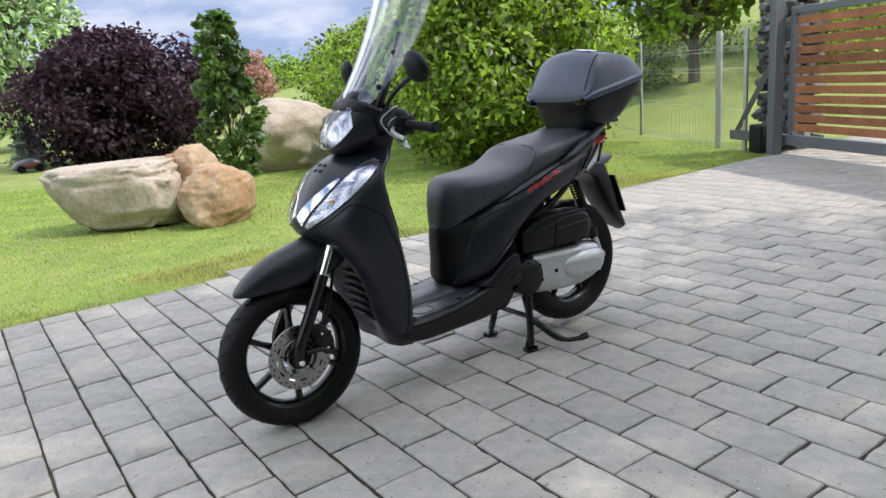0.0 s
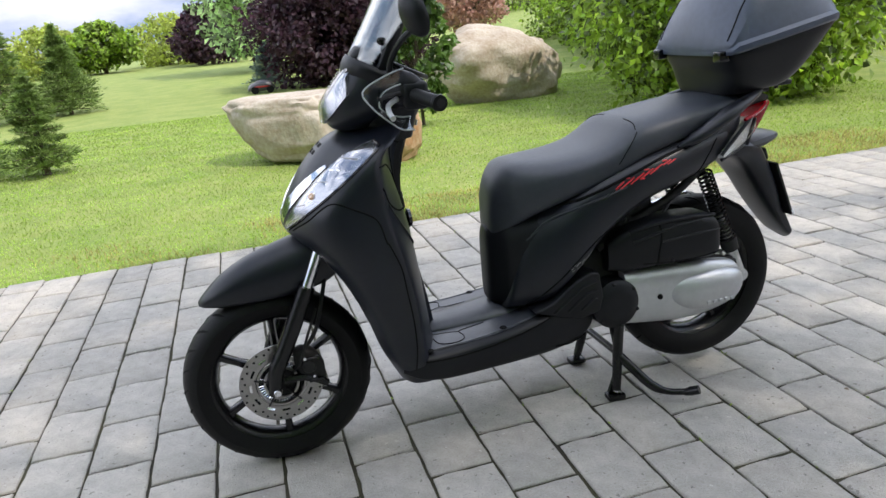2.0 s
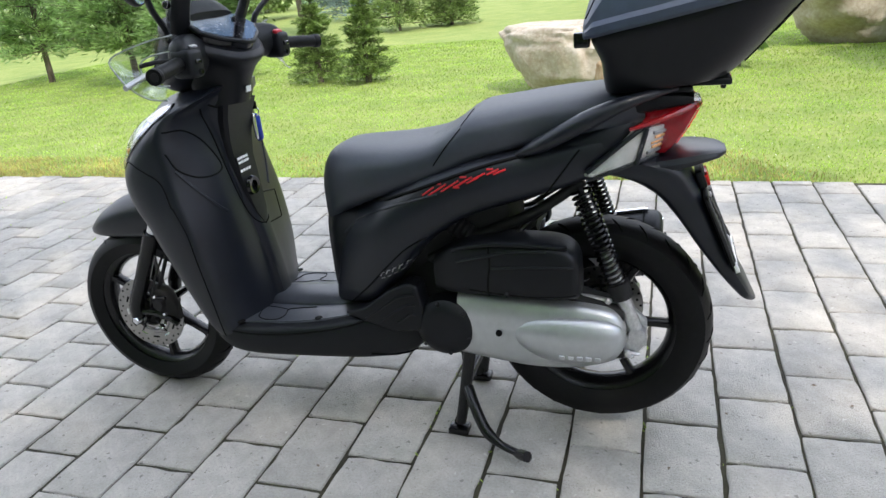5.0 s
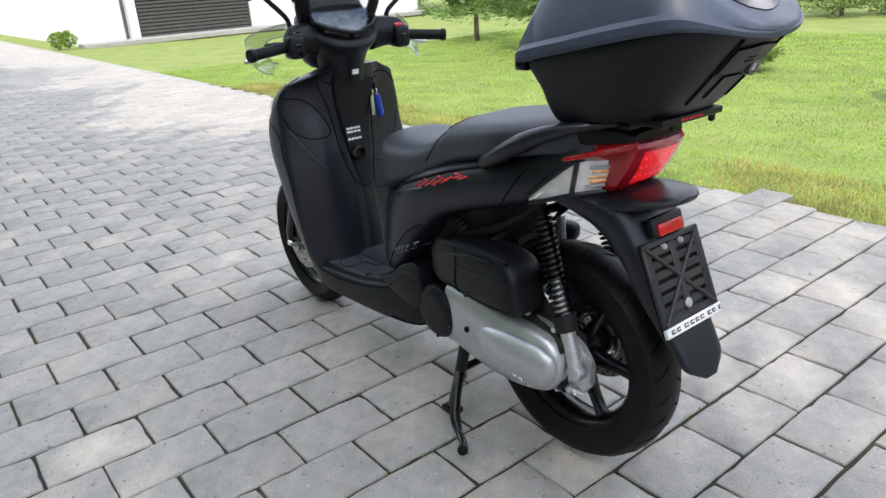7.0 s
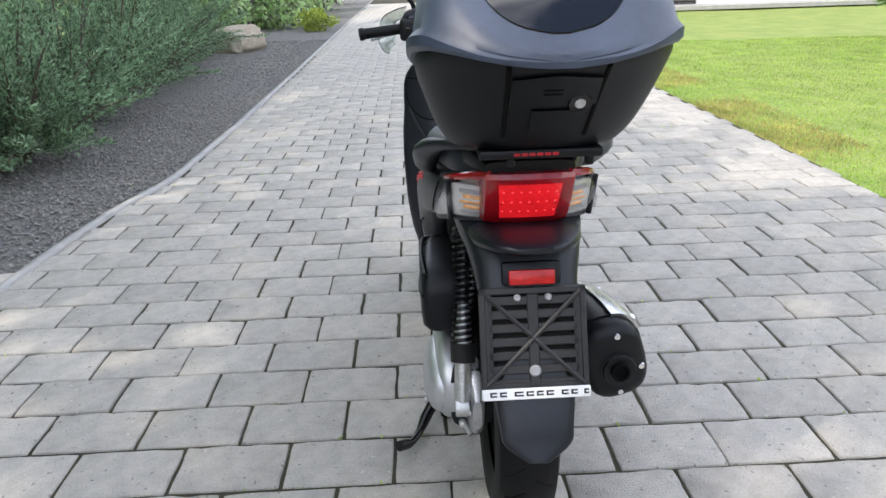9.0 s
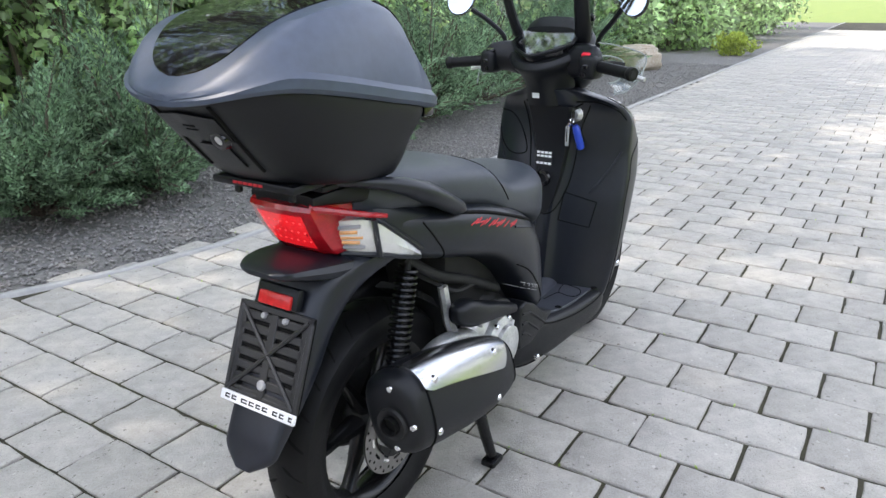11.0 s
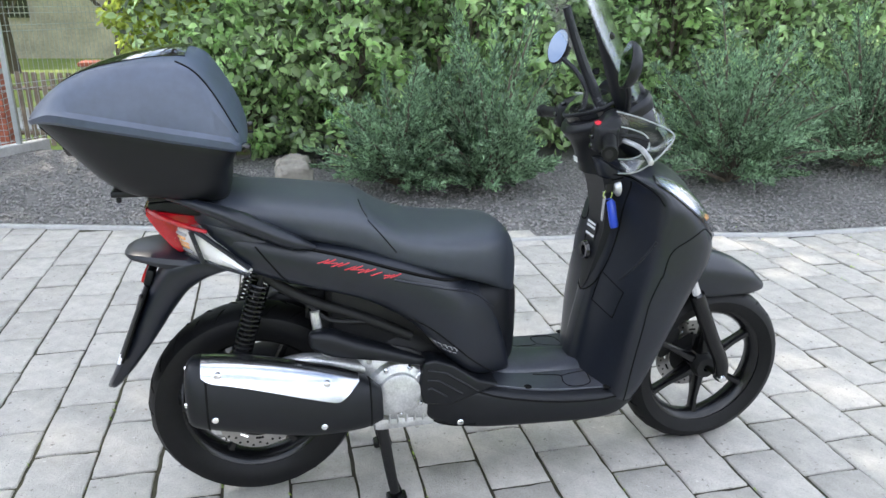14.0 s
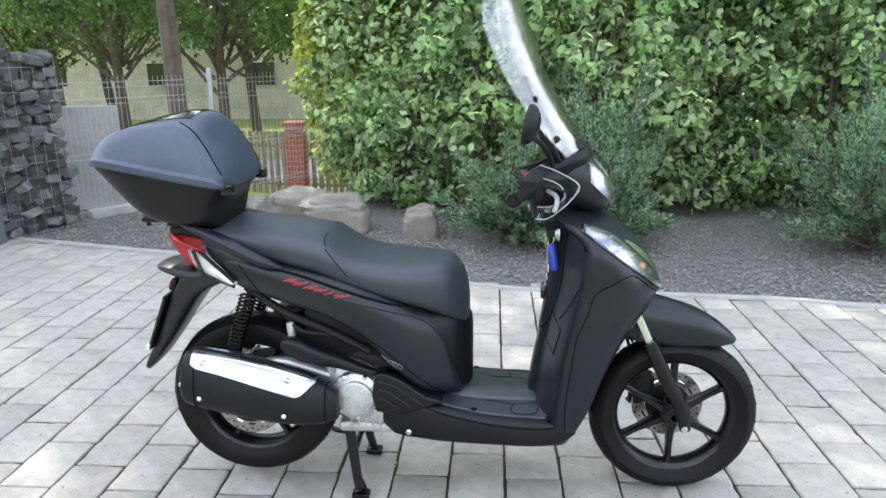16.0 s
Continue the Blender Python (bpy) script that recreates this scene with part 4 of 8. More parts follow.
    for y, k, b in ((-0.086, 0.90, -0.012), (-0.080, 0.97, -0.004), (-0.05, 1.0, 0.003), (0.0, 1.0, 0.006), (0.05, 1.0, 0.003), (0.080, 0.97, -0.004), (0.086, 0.90, -0.012)):
        secs.append([(-0.12 + (x + 0.12) * k - (b if x < -0.15 else 0), y, 0.856 + (z - 0.856) * k) for x, z in prof])
    lamp = part("tail_lamp", loft_bm(secs), M_RED, sc, "red tail lamp with a lit centre")
    patch("lit_centre", lamp, [(-0.4, y, 0.892) for y in (-0.058, 0.0, 0.058)], [(-0.4, y, 0.815) for y in (-0.052, 0.0, 0.052)], (1, 0, 0), 0.0008, M_REDLIT, lamp, "brightly lit lamp centre", depth=0.002)
    for r in range(3):
        for c in range(7):
            p = cast(lamp, [(-0.4, -0.048 + 0.016 * c, 0.832 + 0.022 * r)], (1, 0, 0))[0]
            part("diode", moved(lathe_bm([(0.0, -0.0016), (0.0016, -0.0014), (0.0028, 0.0)], (0, 0, 0), 8, "x"), Matrix.Translation(p)), M_LED, lamp)
    for s in (1, -1):
        A = spline([(-0.166, 0.076 * s, 0.868), (-0.152, 0.106 * s, 0.872), (-0.118, 0.136 * s, 0.866), (-0.062, 0.152 * s, 0.824), (0.002, 0.164 * s, 0.772)], 5)
        B = spline([(-0.150, 0.076 * s, 0.803), (-0.130, 0.104 * s, 0.801), (-0.100, 0.132 * s, 0.796), (-0.050, 0.150 * s, 0.780), (0.000, 0.162 * s, 0.765)], 5)
        secs, lens = [], []
        for p, q in zip(A, B):
            p, q = Vector(p), Vector(q)
            m = (p + q) / 2 + Vector((-0.005, 0.005 * s, 0))
            inw = Vector((0.03, -0.03 * s, 0))
            secs.append([p + inw, p, m, q, q + inw])
            o = Vector((-0.006, 0.006 * s, 0.001))
            lens.append([p + inw, p + o, m + o * 1.4, q + o, q + inw])
        ind = part("rear_indicator", loft_bm(secs), M_BULBW, sc, "clear rear indicator with amber reflectors")
        ln = part("lens", loft_bm(lens), M_LENS, ind)
        part("lamp_trim", sweep_bm([Vector(q) + Vector((0.004, -0.002 * s, -0.006)) for q in B], list(np.linspace(0.008, 0.006, len(B))), 8), M_PAINT, ind)
        part("lamp_trim", sweep_bm([Vector(q) + Vector((0.004, 0.000, 0.004)) for q in A[8:]], 0.006, 8), M_PAINT, ind)
        part("lamp_trim", sweep_bm([Vector(A[10]).lerp(Vector(B[10]), t) + Vector((-0.006, 0.008 * s, 0)) for t in np.linspace(-0.1, 1.1, 6)], 0.006, 8), M_PAINT, ind)
        ln.visible_shadow = False
        for k, v in enumerate((0.2, 0.36, 0.52, 0.68, 0.84)):
            pts = [Vector(A[i]).lerp(Vector(B[i]), v) + Vector((-0.0035, 0.0035 * s, 0)) for i in range(1, 8 - k % 2)]
            part("reflector_bar", sweep_bm(pts, 0.0040, 6), M_AMBER if k in (1, 2, 3) else M_DECALG, ind, "amber reflector bar" if k in (1, 2, 3) else "")
        rp = [(-0.225, 0.070 * s, 0.908), (-0.185, 0.108 * s, 0.898), (-0.138, 0.132 * s, 0.884), (-0.088, 0.146 * s, 0.871)]
        part("lamp_edge", sweep_bm(spline(rp, 4), list(np.linspace(0.009, 0.005, 13)), 8), M_RED, lamp, "red lamp edge")

    # rear mudguard with its lip
    path = [((0.06, 0.765), (0.02, 0.80), 0.135), ((-0.06, 0.745), (-0.09, 0.80), 0.130), ((-0.14, 0.700), (-0.188, 0.785), 0.110), ((-0.195, 0.635), (-0.236, 0.725), 0.096), ((-0.243, 0.565), (-0.278, 0.640), 0.092),
            ((-0.290, 0.50), (-0.322, 0.545), 0.080), ((-0.335, 0.445), (-0.362, 0.472), 0.070), ((-0.360, 0.421), (-0.378, 0.438), 0.062), ((-0.385, 0.400), (-0.394, 0.408), 0.018)]
    secs = []
    for (ix, iz), (ox, oz), w in path:
        ring = []
        for i in range(20):
            a = 2 * math.pi * i / 20
            c, s = math.cos(a), math.sin(a)
            u = math.copysign(abs(c) ** 0.55, c)
            v = (math.copysign(abs(s) ** 0.6, s) + 1) / 2
            ring.append((ix + (ox - ix) * v, w * u, iz + (oz - iz) * v))
        secs.append(ring)
    part("rear_mudguard", smooth_loft(secs, 1, 4), M_PAINT, sc, "long matte black rear mudguard")
    part("mudguard_lip", smooth_loft([oval(x, zb, zt, w, 3, 16) for x, zb, zt, w in ((-0.14, 0.75, 0.795, 0.112), (-0.20, 0.755, 0.803, 0.104), (-0.25, 0.768, 0.804, 0.088), (-0.285, 0.777, 0.800, 0.066), (-0.302, 0.783, 0.794, 0.035))], 1, 3), M_PAINT, sc)
    part("reflector", moved(box_bm(-0.006, 0.006, -0.043, 0.043, -0.014, 0.014, 0.004), pose(-0.262, 0, 0.722, 0, 20, 0)), M_REFLECT, sc, "small red reflector")
    part("reflector_holder", moved(box_bm(-0.02, 0.0, -0.055, 0.055, -0.022, 0.022, 0.006), pose(-0.240, 0, 0.722, 0, 20, 0)), M_PLASTIC, sc)

    # number plate holder, slotted, with a printed strip
    pm = pose(-0.2985, 0, 0.606, 0, 22, 0)
    holder = part("plate_holder", moved(box_bm(0.004, 0.008, -0.1, 0.1, -0.10, 0.103, 0.002, 1), pm), M_SEAM, sc, "empty slotted black number plate holder")
    for y0, y1, z0, z1 in ((-0.1, -0.088, -0.1, 0.103), (0.088, 0.1, -0.1, 0.103), (-0.1, 0.1, 0.090, 0.103), (-0.010, 0.010, -0.085, 0.09), (-0.09, 0.09, -0.088, -0.074)):
        part("holder_rim", moved(box_bm(-0.004, 0.004, y0, y1, z0, z1, 0.002, 1), pm), M_HOLDER, holder)
    for k in (1, -1):
        bm = sweep_bm([(-0.003, -0.09 * k, -0.078), (-0.003, 0.09 * k, 0.094)], 0.0048, 6)
        part("holder_rib", moved(bm, pm), M_HOLDER, holder)
        part("holder_rim", moved(box_bm(-0.002, 0.004, min(0.076 * k, 0.09 * k), max(0.076 * k, 0.09 * k), -0.08, 0.092, 0.001, 1), pm), M_HOLDER, holder)
    for r in range(7):
        z = 0.078 - 0.0255 * r
        part("holder_bar", moved(box_bm(-0.002, 0.004, -0.085, 0.085, z - 0.0085, z + 0.0085, 0.002, 1), pm), M_HOLDER, holder)
    strip = part("print_strip", moved(box_bm(-0.008, 0.002, -0.101, 0.101, -0.104, -0.083, 0.002, 1), pm), M_WHITE, holder, "white dealer strip with black print")
    x = 0.086
    for wdt, gap in ((0.013, 0.005), (0.013, 0.014), (0.017, 0.005), (0.014, 0.005), (0.013, 0.005), (0.014, 0.014), (0.013, 0.005), (0.012, 0.012), (0.009, 0)):
        part("print_bar", moved(box_bm(-0.0086, -0.0078, x - wdt, x, -0.0975, -0.0945), pm), M_INK, strip)
        part("print_bar", moved(box_bm(-0.0086, -0.0078, x - wdt, x, -0.0915, -0.0885), pm), M_INK, strip)
        part("print_bar", moved(box_bm(-0.0086, -0.0078, x - 0.0034, x, -0.0945, -0.0915), pm), M_INK, strip)
        x -= wdt + gap
    for y, z, r in ((0.028, 0.083, 0.007), (-0.030, 0.083, 0.007), (0.0, -0.052, 0.011)):
        bm = lathe_bm([(0, -0.008), (r * 0.7, -0.008), (r, -0.005), (r, 0.002)], (0, y, z), 14, "x")
        part("holder_bolt", moved(bm, pm), M_DECALG, holder)

    # engine, transmission cover and air box on the near side of the belt drive
    eng = part("engine_block", smooth_loft([oval(x, zb, zt, w, 4, 16, yc) for x, zb, zt, w, yc in ((-0.08, 0.27, 0.42, 0.05, 0.10), (0.05, 0.27, 0.45, 0.06, 0.09), (0.25, 0.26, 0.50, 0.10, 0.02), (0.40, 0.26, 0.55, 0.12, 0.0), (0.52, 0.28, 0.50, 0.10, 0.0))], 1, 3), M_DARK, sc, "dark engine block")
    st = [(-0.086, 0.330, 0.372, 0.012, 0.140), (-0.074, 0.300, 0.398, 0.028, 0.141), (-0.04, 0.272, 0.422, 0.038, 0.142), (0.05, 0.250, 0.436, 0.042, 0.142), (0.15, 0.246, 0.442, 0.042, 0.141), (0.25, 0.256, 0.445, 0.040, 0.139), (0.345, 0.268, 0.446, 0.034, 0.136)]
    cvt = part("drive_cover", smooth_loft([oval(x, zb, zt, w, 2.9, 28, yc) for x, zb, zt, w, yc in st], 1, 4), M_SILVER, sc, "silver painted belt drive cover")
    st = [(-0.082, 0.342, 0.366, 0.006, 0.166), (-0.070, 0.312, 0.386, 0.022, 0.168), (-0.035, 0.287, 0.402, 0.034, 0.170), (0.04, 0.274, 0.408, 0.040, 0.170), (0.11, 0.280, 0.404, 0.036, 0.169), (0.17, 0.308, 0.388, 0.022, 0.168), (0.208, 0.340, 0.364, 0.006, 0.166)]
    part("cover_bulge", smooth_loft([oval(x, zb, zt, w, 2.1, 24, yc) for x, zb, zt, w, yc in st], 1, 4), M_SILVER, cvt, "egg-shaped bulge in the cover")
    fl = [(-0.092, 0.325, 0.378, 0.006, 0.108), (-0.080, 0.292, 0.406, 0.012, 0.110), (-0.045, 0.262, 0.432, 0.014, 0.112), (0.05, 0.240, 0.446, 0.014, 0.112), (0.15, 0.237, 0.452, 0.014, 0.112), (0.25, 0.247, 0.455, 0.014, 0.110), (0.33, 0.262, 0.452, 0.012, 0.108)]
    flange = part("cover_flange", smooth_loft([oval(x, zb, zt, w, 3.4, 24, yc) for x, zb, zt, w, yc in fl], 1, 3), M_CAST, cvt, "bare alloy flange behind the cover")
    for x, z in ((-0.086, 0.335), (-0.076, 0.392), (-0.040, 0.432), (-0.050, 0.270), (0.02, 0.247), (0.14, 0.241), (0.05, 0.447), (0.16, 0.452)):
        bolt(x, 0.126, z, 1, flange, 0.008, material=M_CAST)
    for i in range(5):
        part("cast_mark", box_bm(0.060 - 0.022 * i, 0.074 - 0.022 * i, 0.2035, 0.2085, 0.302, 0.313, 0.001, 1), M_SILVER, cvt)
    bm = lathe_bm([(0.0, 0.006), (0.008, 0.006), (0.009, 0.0)], (0.232, 0.180, 0.352), 14)
    part("plug", bm, M_SEAM, cvt)
    rc = part("round_cover", lathe_bm([(0, 0.184), (0.045, 0.186), (0.068, 0.182), (0.080, 0.170), (0.083, 0.10), (0, 0.10)], (0.381, 0.0, 0.352), 40), M_PLASTIC, sc, "round black drive cover")
    st = [(0.02, 0.47, 0.52, 0.03, 0.145), (0.03, 0.462, 0.575, 0.055, 0.145), (0.07, 0.458, 0.605, 0.063, 0.145), (0.15, 0.458, 0.612, 0.064, 0.143), (0.25, 0.458, 0.610, 0.060, 0.140), (0.34, 0.455, 0.590, 0.050, 0.135), (0.40, 0.46, 0.55, 0.03, 0.13)]
    ab = part("air_box", smooth_loft([oval(x, zb, zt, w, 4.5, 24, yc) for x, zb, zt, w, yc in st], 1, 3), M_PLASTIC, sc, "black air filter box")
    part("air_box_ridge", sweep_bm(spline([(0.05, 0.195, 0.60), (0.15, 0.202, 0.608), (0.26, 0.198, 0.604), (0.34, 0.18, 0.582)], 4), 0.006, 8), M_PLASTIC, ab)
    for k in range(6):
        a = math.radians(60 * k + 20)
        bolt(0.381 + 0.072 * math.cos(a), 0.178, 0.352 + 0.072 * math.sin(a), 1, rc, 0.006, material=M_DARK)
    seam("panel_gap", ab, [(0.245, 0.3, 0.605), (0.240, 0.3, 0.56), (0.247, 0.3, 0.51), (0.25, 0.3, 0.462)], (0, -1, 0), ab, 0.003)
    seam("lid_edge", ab, [(0.035, 0.3, 0.553), (0.12, 0.3, 0.553), (0.237, 0.3, 0.543)], (0, -1, 0), ab, 0.004, M_PLASTIC)
    seam("lid_edge", ab, [(0.10, 0.3, 0.594), (0.20, 0.3, 0.586), (0.33, 0.3, 0.552)], (0, -1, 0), ab, 0.005, M_PLASTIC)
    seam("panel_gap", ab, [(0.03, 0.3, 0.478), (0.15, 0.3, 0.468), (0.30, 0.3, 0.478)], (0, -1, 0), ab, 0.0025)
    bolt(0.20, 0.203, 0.475, 1, ab, 0.006, material=M_DARK)
    bolt(0.05, 0.196, 0.475, 1, ab, 0.006, material=M_DARK)
    # bellows and hose between the air box and the engine
    part("intake_bellows", sweep_bm([(0.30 + 0.006 * i, 0.10, 0.585 + 0.004 * i) for i in range(12)], [0.030 if i % 2 else 0.025 for i in range(12)], 16), M_DARK, sc)
    for k, z in enumerate((0.285, 0.36, 0.425)):
        bolt(-0.088 - 0.006 * (k == 1), 0.125, z, 1, sc, 0.010, material=M_CAST)
    # casting at the rear of the drive
    casing = part("rear_casting", smooth_loft([oval(x, zb, zt, w, 3, 16, yc) for x, zb, zt, w, yc in ((-0.135, 0.30, 0.37, 0.010, 0.092), (-0.10, 0.262, 0.405, 0.018, 0.092), (-0.05, 0.25, 0.44, 0.024, 0.100))], 1, 2), M_CAST, sc, "bare cast alloy casing")
    for z0, z1 in ((0.275, 0.30), (0.33, 0.345), (0.375, 0.385)):
        part("casting_rib", sweep_bm(spline([(-0.118, 0.108, z0), (-0.08, 0.122, (z0 + z1) / 2), (-0.045, 0.126, z1)], 3), 0.005, 6), M_CAST, casing)
    for x, z in ((-0.122, 0.335), (-0.092, 0.395), (-0.098, 0.272)):
        bolt(x, 0.112, z, 1, casing, 0.007, material=M_CHROME)
    part("axle_nut", lathe_bm([(0, 0.012), (0.018, 0.012), (0.02, 0)], (RX, 0.125, RZ), 6), M_CHROME, sc)

    # right-hand side of the engine
    rcv = part("clutch_housing", lathe_bm([(0, -0.188), (0.052, -0.188), (0.058, -0.185), (0.060, -0.173), (0.068, -0.170), (0.080, -0.164), (0.086, -0.150), (0.086, -0.06), (0, -0.06)], (0.378, 0, 0.388), 40), M_CAST, sc, "bare alloy round engine cover")
    for k in range(7):
        a = math.radians(51.4 * k + 15)
        bolt(0.378 + 0.075 * math.cos(a), -0.166, 0.388 + 0.075 * math.sin(a), -1, rcv, 0.008, material=M_CHROME)
    for k in range(3):
        a = math.radians(120 * k + 40)
        part("casting_rib", sweep_bm([(0.378 + q * math.cos(a), -0.172 + 0.004 * (q > 0.07), 0.388 + q * math.sin(a)) for q in (0.052, 0.078)], 0.003, 5), M_CAST, rcv)
    part("crankcase", smooth_loft([oval(x, zb, zt, w, 3.4, 18, -0.098) for x, zb, zt, w in ((0.265, 0.36, 0.47, 0.025), (0.29, 0.32, 0.492, 0.046), (0.36, 0.275, 0.498, 0.056), (0.44, 0.262, 0.476, 0.058), (0.485, 0.262, 0.44, 0.054), (0.52, 0.268, 0.36, 0.04))], 1, 2), M_CAST, sc, "bare alloy crankcase")
    for i in range(5):
        part("cooling_fin", box_bm(0.352 + 0.024 * i, 0.358 + 0.024 * i, -0.150, -0.09, 0.272, 0.310, 0.002, 1), M_CAST, sc)
    for x, z in ((0.30, 0.475), (0.285, 0.36), (0.47, 0.445), (0.485, 0.30)):
        bolt(x, -0.142, z, -1, sc, 0.009, material=M_CAST)
    part("engine_hose", sweep_bm(spline([(0.30, -0.11, 0.50), (0.36, -0.145, 0.515), (0.43, -0.15, 0.49), (0.47, -0.13, 0.42), (0.49, -0.10, 0.36)], 4), 0.009, 8), M_DARK, sc)
    part("sump", box_bm(0.31, 0.49, -0.145, 0.10, 0.246, 0.285, 0.014, 2), M_CAST, sc)
    part("swing_arm", sweep_bm(spline([(0.30, -0.12, 0.440), (0.20, -0.13, 0.478), (0.12, -0.13, 0.492), (0.04, -0.127, 0.468), (-0.02, -0.12, 0.40), (-0.006, -0.12, 0.32)], 4), list(np.linspace(0.022, 0.020, 21)), 12, flat=0.8), M_CAST, sc, "cast alloy swing arm")
    part("pivot_cover", smooth_loft([oval(x, zb, zt, w, 3, 16, -0.16) for x, zb, zt, w in ((0.14, 0.556, 0.578, 0.008), (0.152, 0.538, 0.588, 0.022), (0.20, 0.515, 0.588, 0.032), (0.26, 0.504, 0.560, 0.034), (0.33, 0.490, 0.534, 0.030), (0.42, 0.468, 0.496, 0.024), (0.45, 0.462, 0.482, 0.010))], 1, 3), M_PLASTIC, sc, "black plastic pivot cover")
    part("bracket", sweep_bm(spline([(0.16, -0.115, 0.625), (0.165, -0.12, 0.58), (0.17, -0.125, 0.53), (0.22, -0.12, 0.46)], 4), 0.013, 8), M_CAST, sc)
    part("inner_frame", box_bm(0.20, 0.60, -0.10, 0.10, 0.44, 0.70, 0.03, 2), M_DARK, sc)
    for s in (1, -1):
        part("frame_tube", sweep_bm(spline([(0.02, 0.10 * s, 0.74), (0.14, 0.11 * s, 0.66), (0.28, 0.115 * s, 0.60), (0.42, 0.12 * s, 0.53)], 4), 0.014, 10), M_DARK, sc)
        part("hose", sweep_bm(spline([(0.06, 0.08 * s, 0.70), (0.15, 0.10 * s, 0.635), (0.20, 0.125 * s, 0.60), (0.30, 0.12 * s, 0.585)], 4), 0.007, 8), M_DARK, sc)
    part("rear_hugger", smooth_loft([[(RX + (RR + d) * math.cos(a), y, RZ + (RR + d) * math.sin(a)) for d, y in ((0.012, -0.075), (0.03, -0.06), (0.034, 0), (0.03, 0.06), (0.012, 0.075), (0.02, 0))] for a in np.radians([14, 30, 46, 62])], 1, 3), M_DARK, sc, "black inner mudguard")

    # exhaust
    ex = [(-0.168, 0.468, 0.046, 0.060), (-0.159, 0.468, 0.064, 0.082), (-0.13, 0.466, 0.072, 0.093), (-0.02, 0.446, 0.074, 0.099), (0.12, 0.416, 0.072, 0.096), (0.22, 0.398, 0.064, 0.084), (0.285, 0.386, 0.050, 0.068), (0.325, 0.376, 0.03, 0.045)]
    secs = []
    for x, zc, w, h in ex:
        ring = []
        for p in oval(x, zc - h, zc + h, w, 2.8, 24, 0):
            dy, dz = p[1], p[2] - zc
            ring.append((x, -0.197 + dy * 0.96 + dz * 0.26, zc + dz * 0.96 - dy * 0.26))
        secs.append(ring)
    muf = part("muffler", smooth_loft(secs, 1, 3), M_PLASTIC, sc, "black muffler with a chrome heat shield")
    for x_, zc_, w_, h_ in ((-0.115, 0.4640, 0.0732, 0.0945), (0.292, 0.3845, 0.0475, 0.064)):
        loop = []
        for p in oval(x_, zc_ - h_, zc_ + h_, w_, 2.8, 32, 0) + [oval(x_, zc_ - h_, zc_ + h_, w_, 2.8, 32, 0)[0]]:
            dy, dz = p[1], p[2] - zc_
            loop.append((x_, -0.197 + dy * 0.96 + dz * 0.26, zc_ + dz * 0.96 - dy * 0.26))
        part("muffler_seam", sweep_bm(loop, 0.0028, 6), M_SEAM, muf)
    exs = spline(np.array(ex), 6)
    secs = []
    for x in np.linspace(-0.125, 0.262, 34):
        zc, w, h = (float(np.interp(x, exs[:, 0], exs[:, k])) for k in (1, 2, 3))
        low = 165 + 42 * (x + 0.1) - 12 * max(0, (-0.105 - x) / 0.03) ** 1.4 - 46 * max(0, (x - 0.195) / 0.067) ** 2.2
        out_, in_ = [], []
        for a in np.radians(np.linspace(100, low, 9)):
            c, s_ = math.cos(a), math.sin(a)
            for lst, g in ((out_, 0.008), (in_, 0.001)):
                dy, dz = (w + g) * math.copysign(abs(c) ** (2 / 2.8), c), (h + g) * math.copysign(abs(s_) ** (2 / 2.8), s_)
                lst.append((x, -0.197 + dy * 0.96 + dz * 0.26, zc + dz * 0.96 - dy * 0.26))
        secs.append(out_ + in_[::-1])
    hs = part("heat_shield", loft_bm(secs), M_SHIELD, muf, "polished chrome heat shield")
    for x, y, z in ((-0.086, -0.262, 0.534), (0.177, -0.258, 0.478)):
        bolt(x, cast(hs, [(x, -0.6, z)], (0, 1, 0))[0].y + 0.003, z, -1, hs, 0.010)
    for x, y, z in ((-0.099, -0.291, 0.425), (0.166, -0.283, 0.368)):
        bolt(x, cast(muf, [(x, -0.6, z)], (0, 1, 0))[0].y + 0.003, z, -1, muf, 0.009)
    cap = part("end_cap", moved(lathe_bm([(0.0, 0.0), (0.018, 0.0), (0.019, -0.006), (0.034, -0.010), (0.036, -0.004), (0.040, -0.004)], (0, 0, 0), 28, "x"), pose(-0.167, -0.205, 0.458)), M_DARK, muf)
    part("outlet", moved(lathe_bm([(0.0, -0.004), (0.015, -0.004), (0.016, -0.016), (0.020, -0.016), (0.020, 0.0)], (0, 0, 0), 24, "x"), pose(-0.170, -0.205, 0.458)), M_SEAM, muf)
    for dy, dz in ((-0.012, 0.073), (-0.052, -0.005), (0.002, -0.072)):
        bm = lathe_bm([(0, -0.006), (0.006, -0.006), (0.008, 0)], (-0.162, -0.200 + dy + dz * 0.2, 0.467 + dz * 0.92), 12, "x")
        part("bolt", bm, M_CHROME, muf)
    part("exhaust_pipe", sweep_bm(spline([(0.30, -0.17, 0.37), (0.34, -0.11, 0.30), (0.40, -0.06, 0.26)], 4), 0.018, 10), M_DARK, muf)

    # shock absorbers
    for s in (1, -1):
        a, b = (Vector((0.037, 0.102, 0.742)), Vector((-0.112, 0.124, 0.345))) if s > 0 else (Vector((0.035, -0.108, 0.740)), Vector((-0.088, -0.128, 0.352)))
        sh = part("shock_absorber", sweep_bm([a.lerp(b, t) for t in (0.45, 0.6, 0.97)], [0.012, 0.019, 0.019], 12), M_CAST if s > 0 else M_DARK, sc, "shock absorber with a black spring")
        part("shock_rod", sweep_bm([a, b], 0.008, 8), M_DARK, sh)
        d = (b - a).normalized()
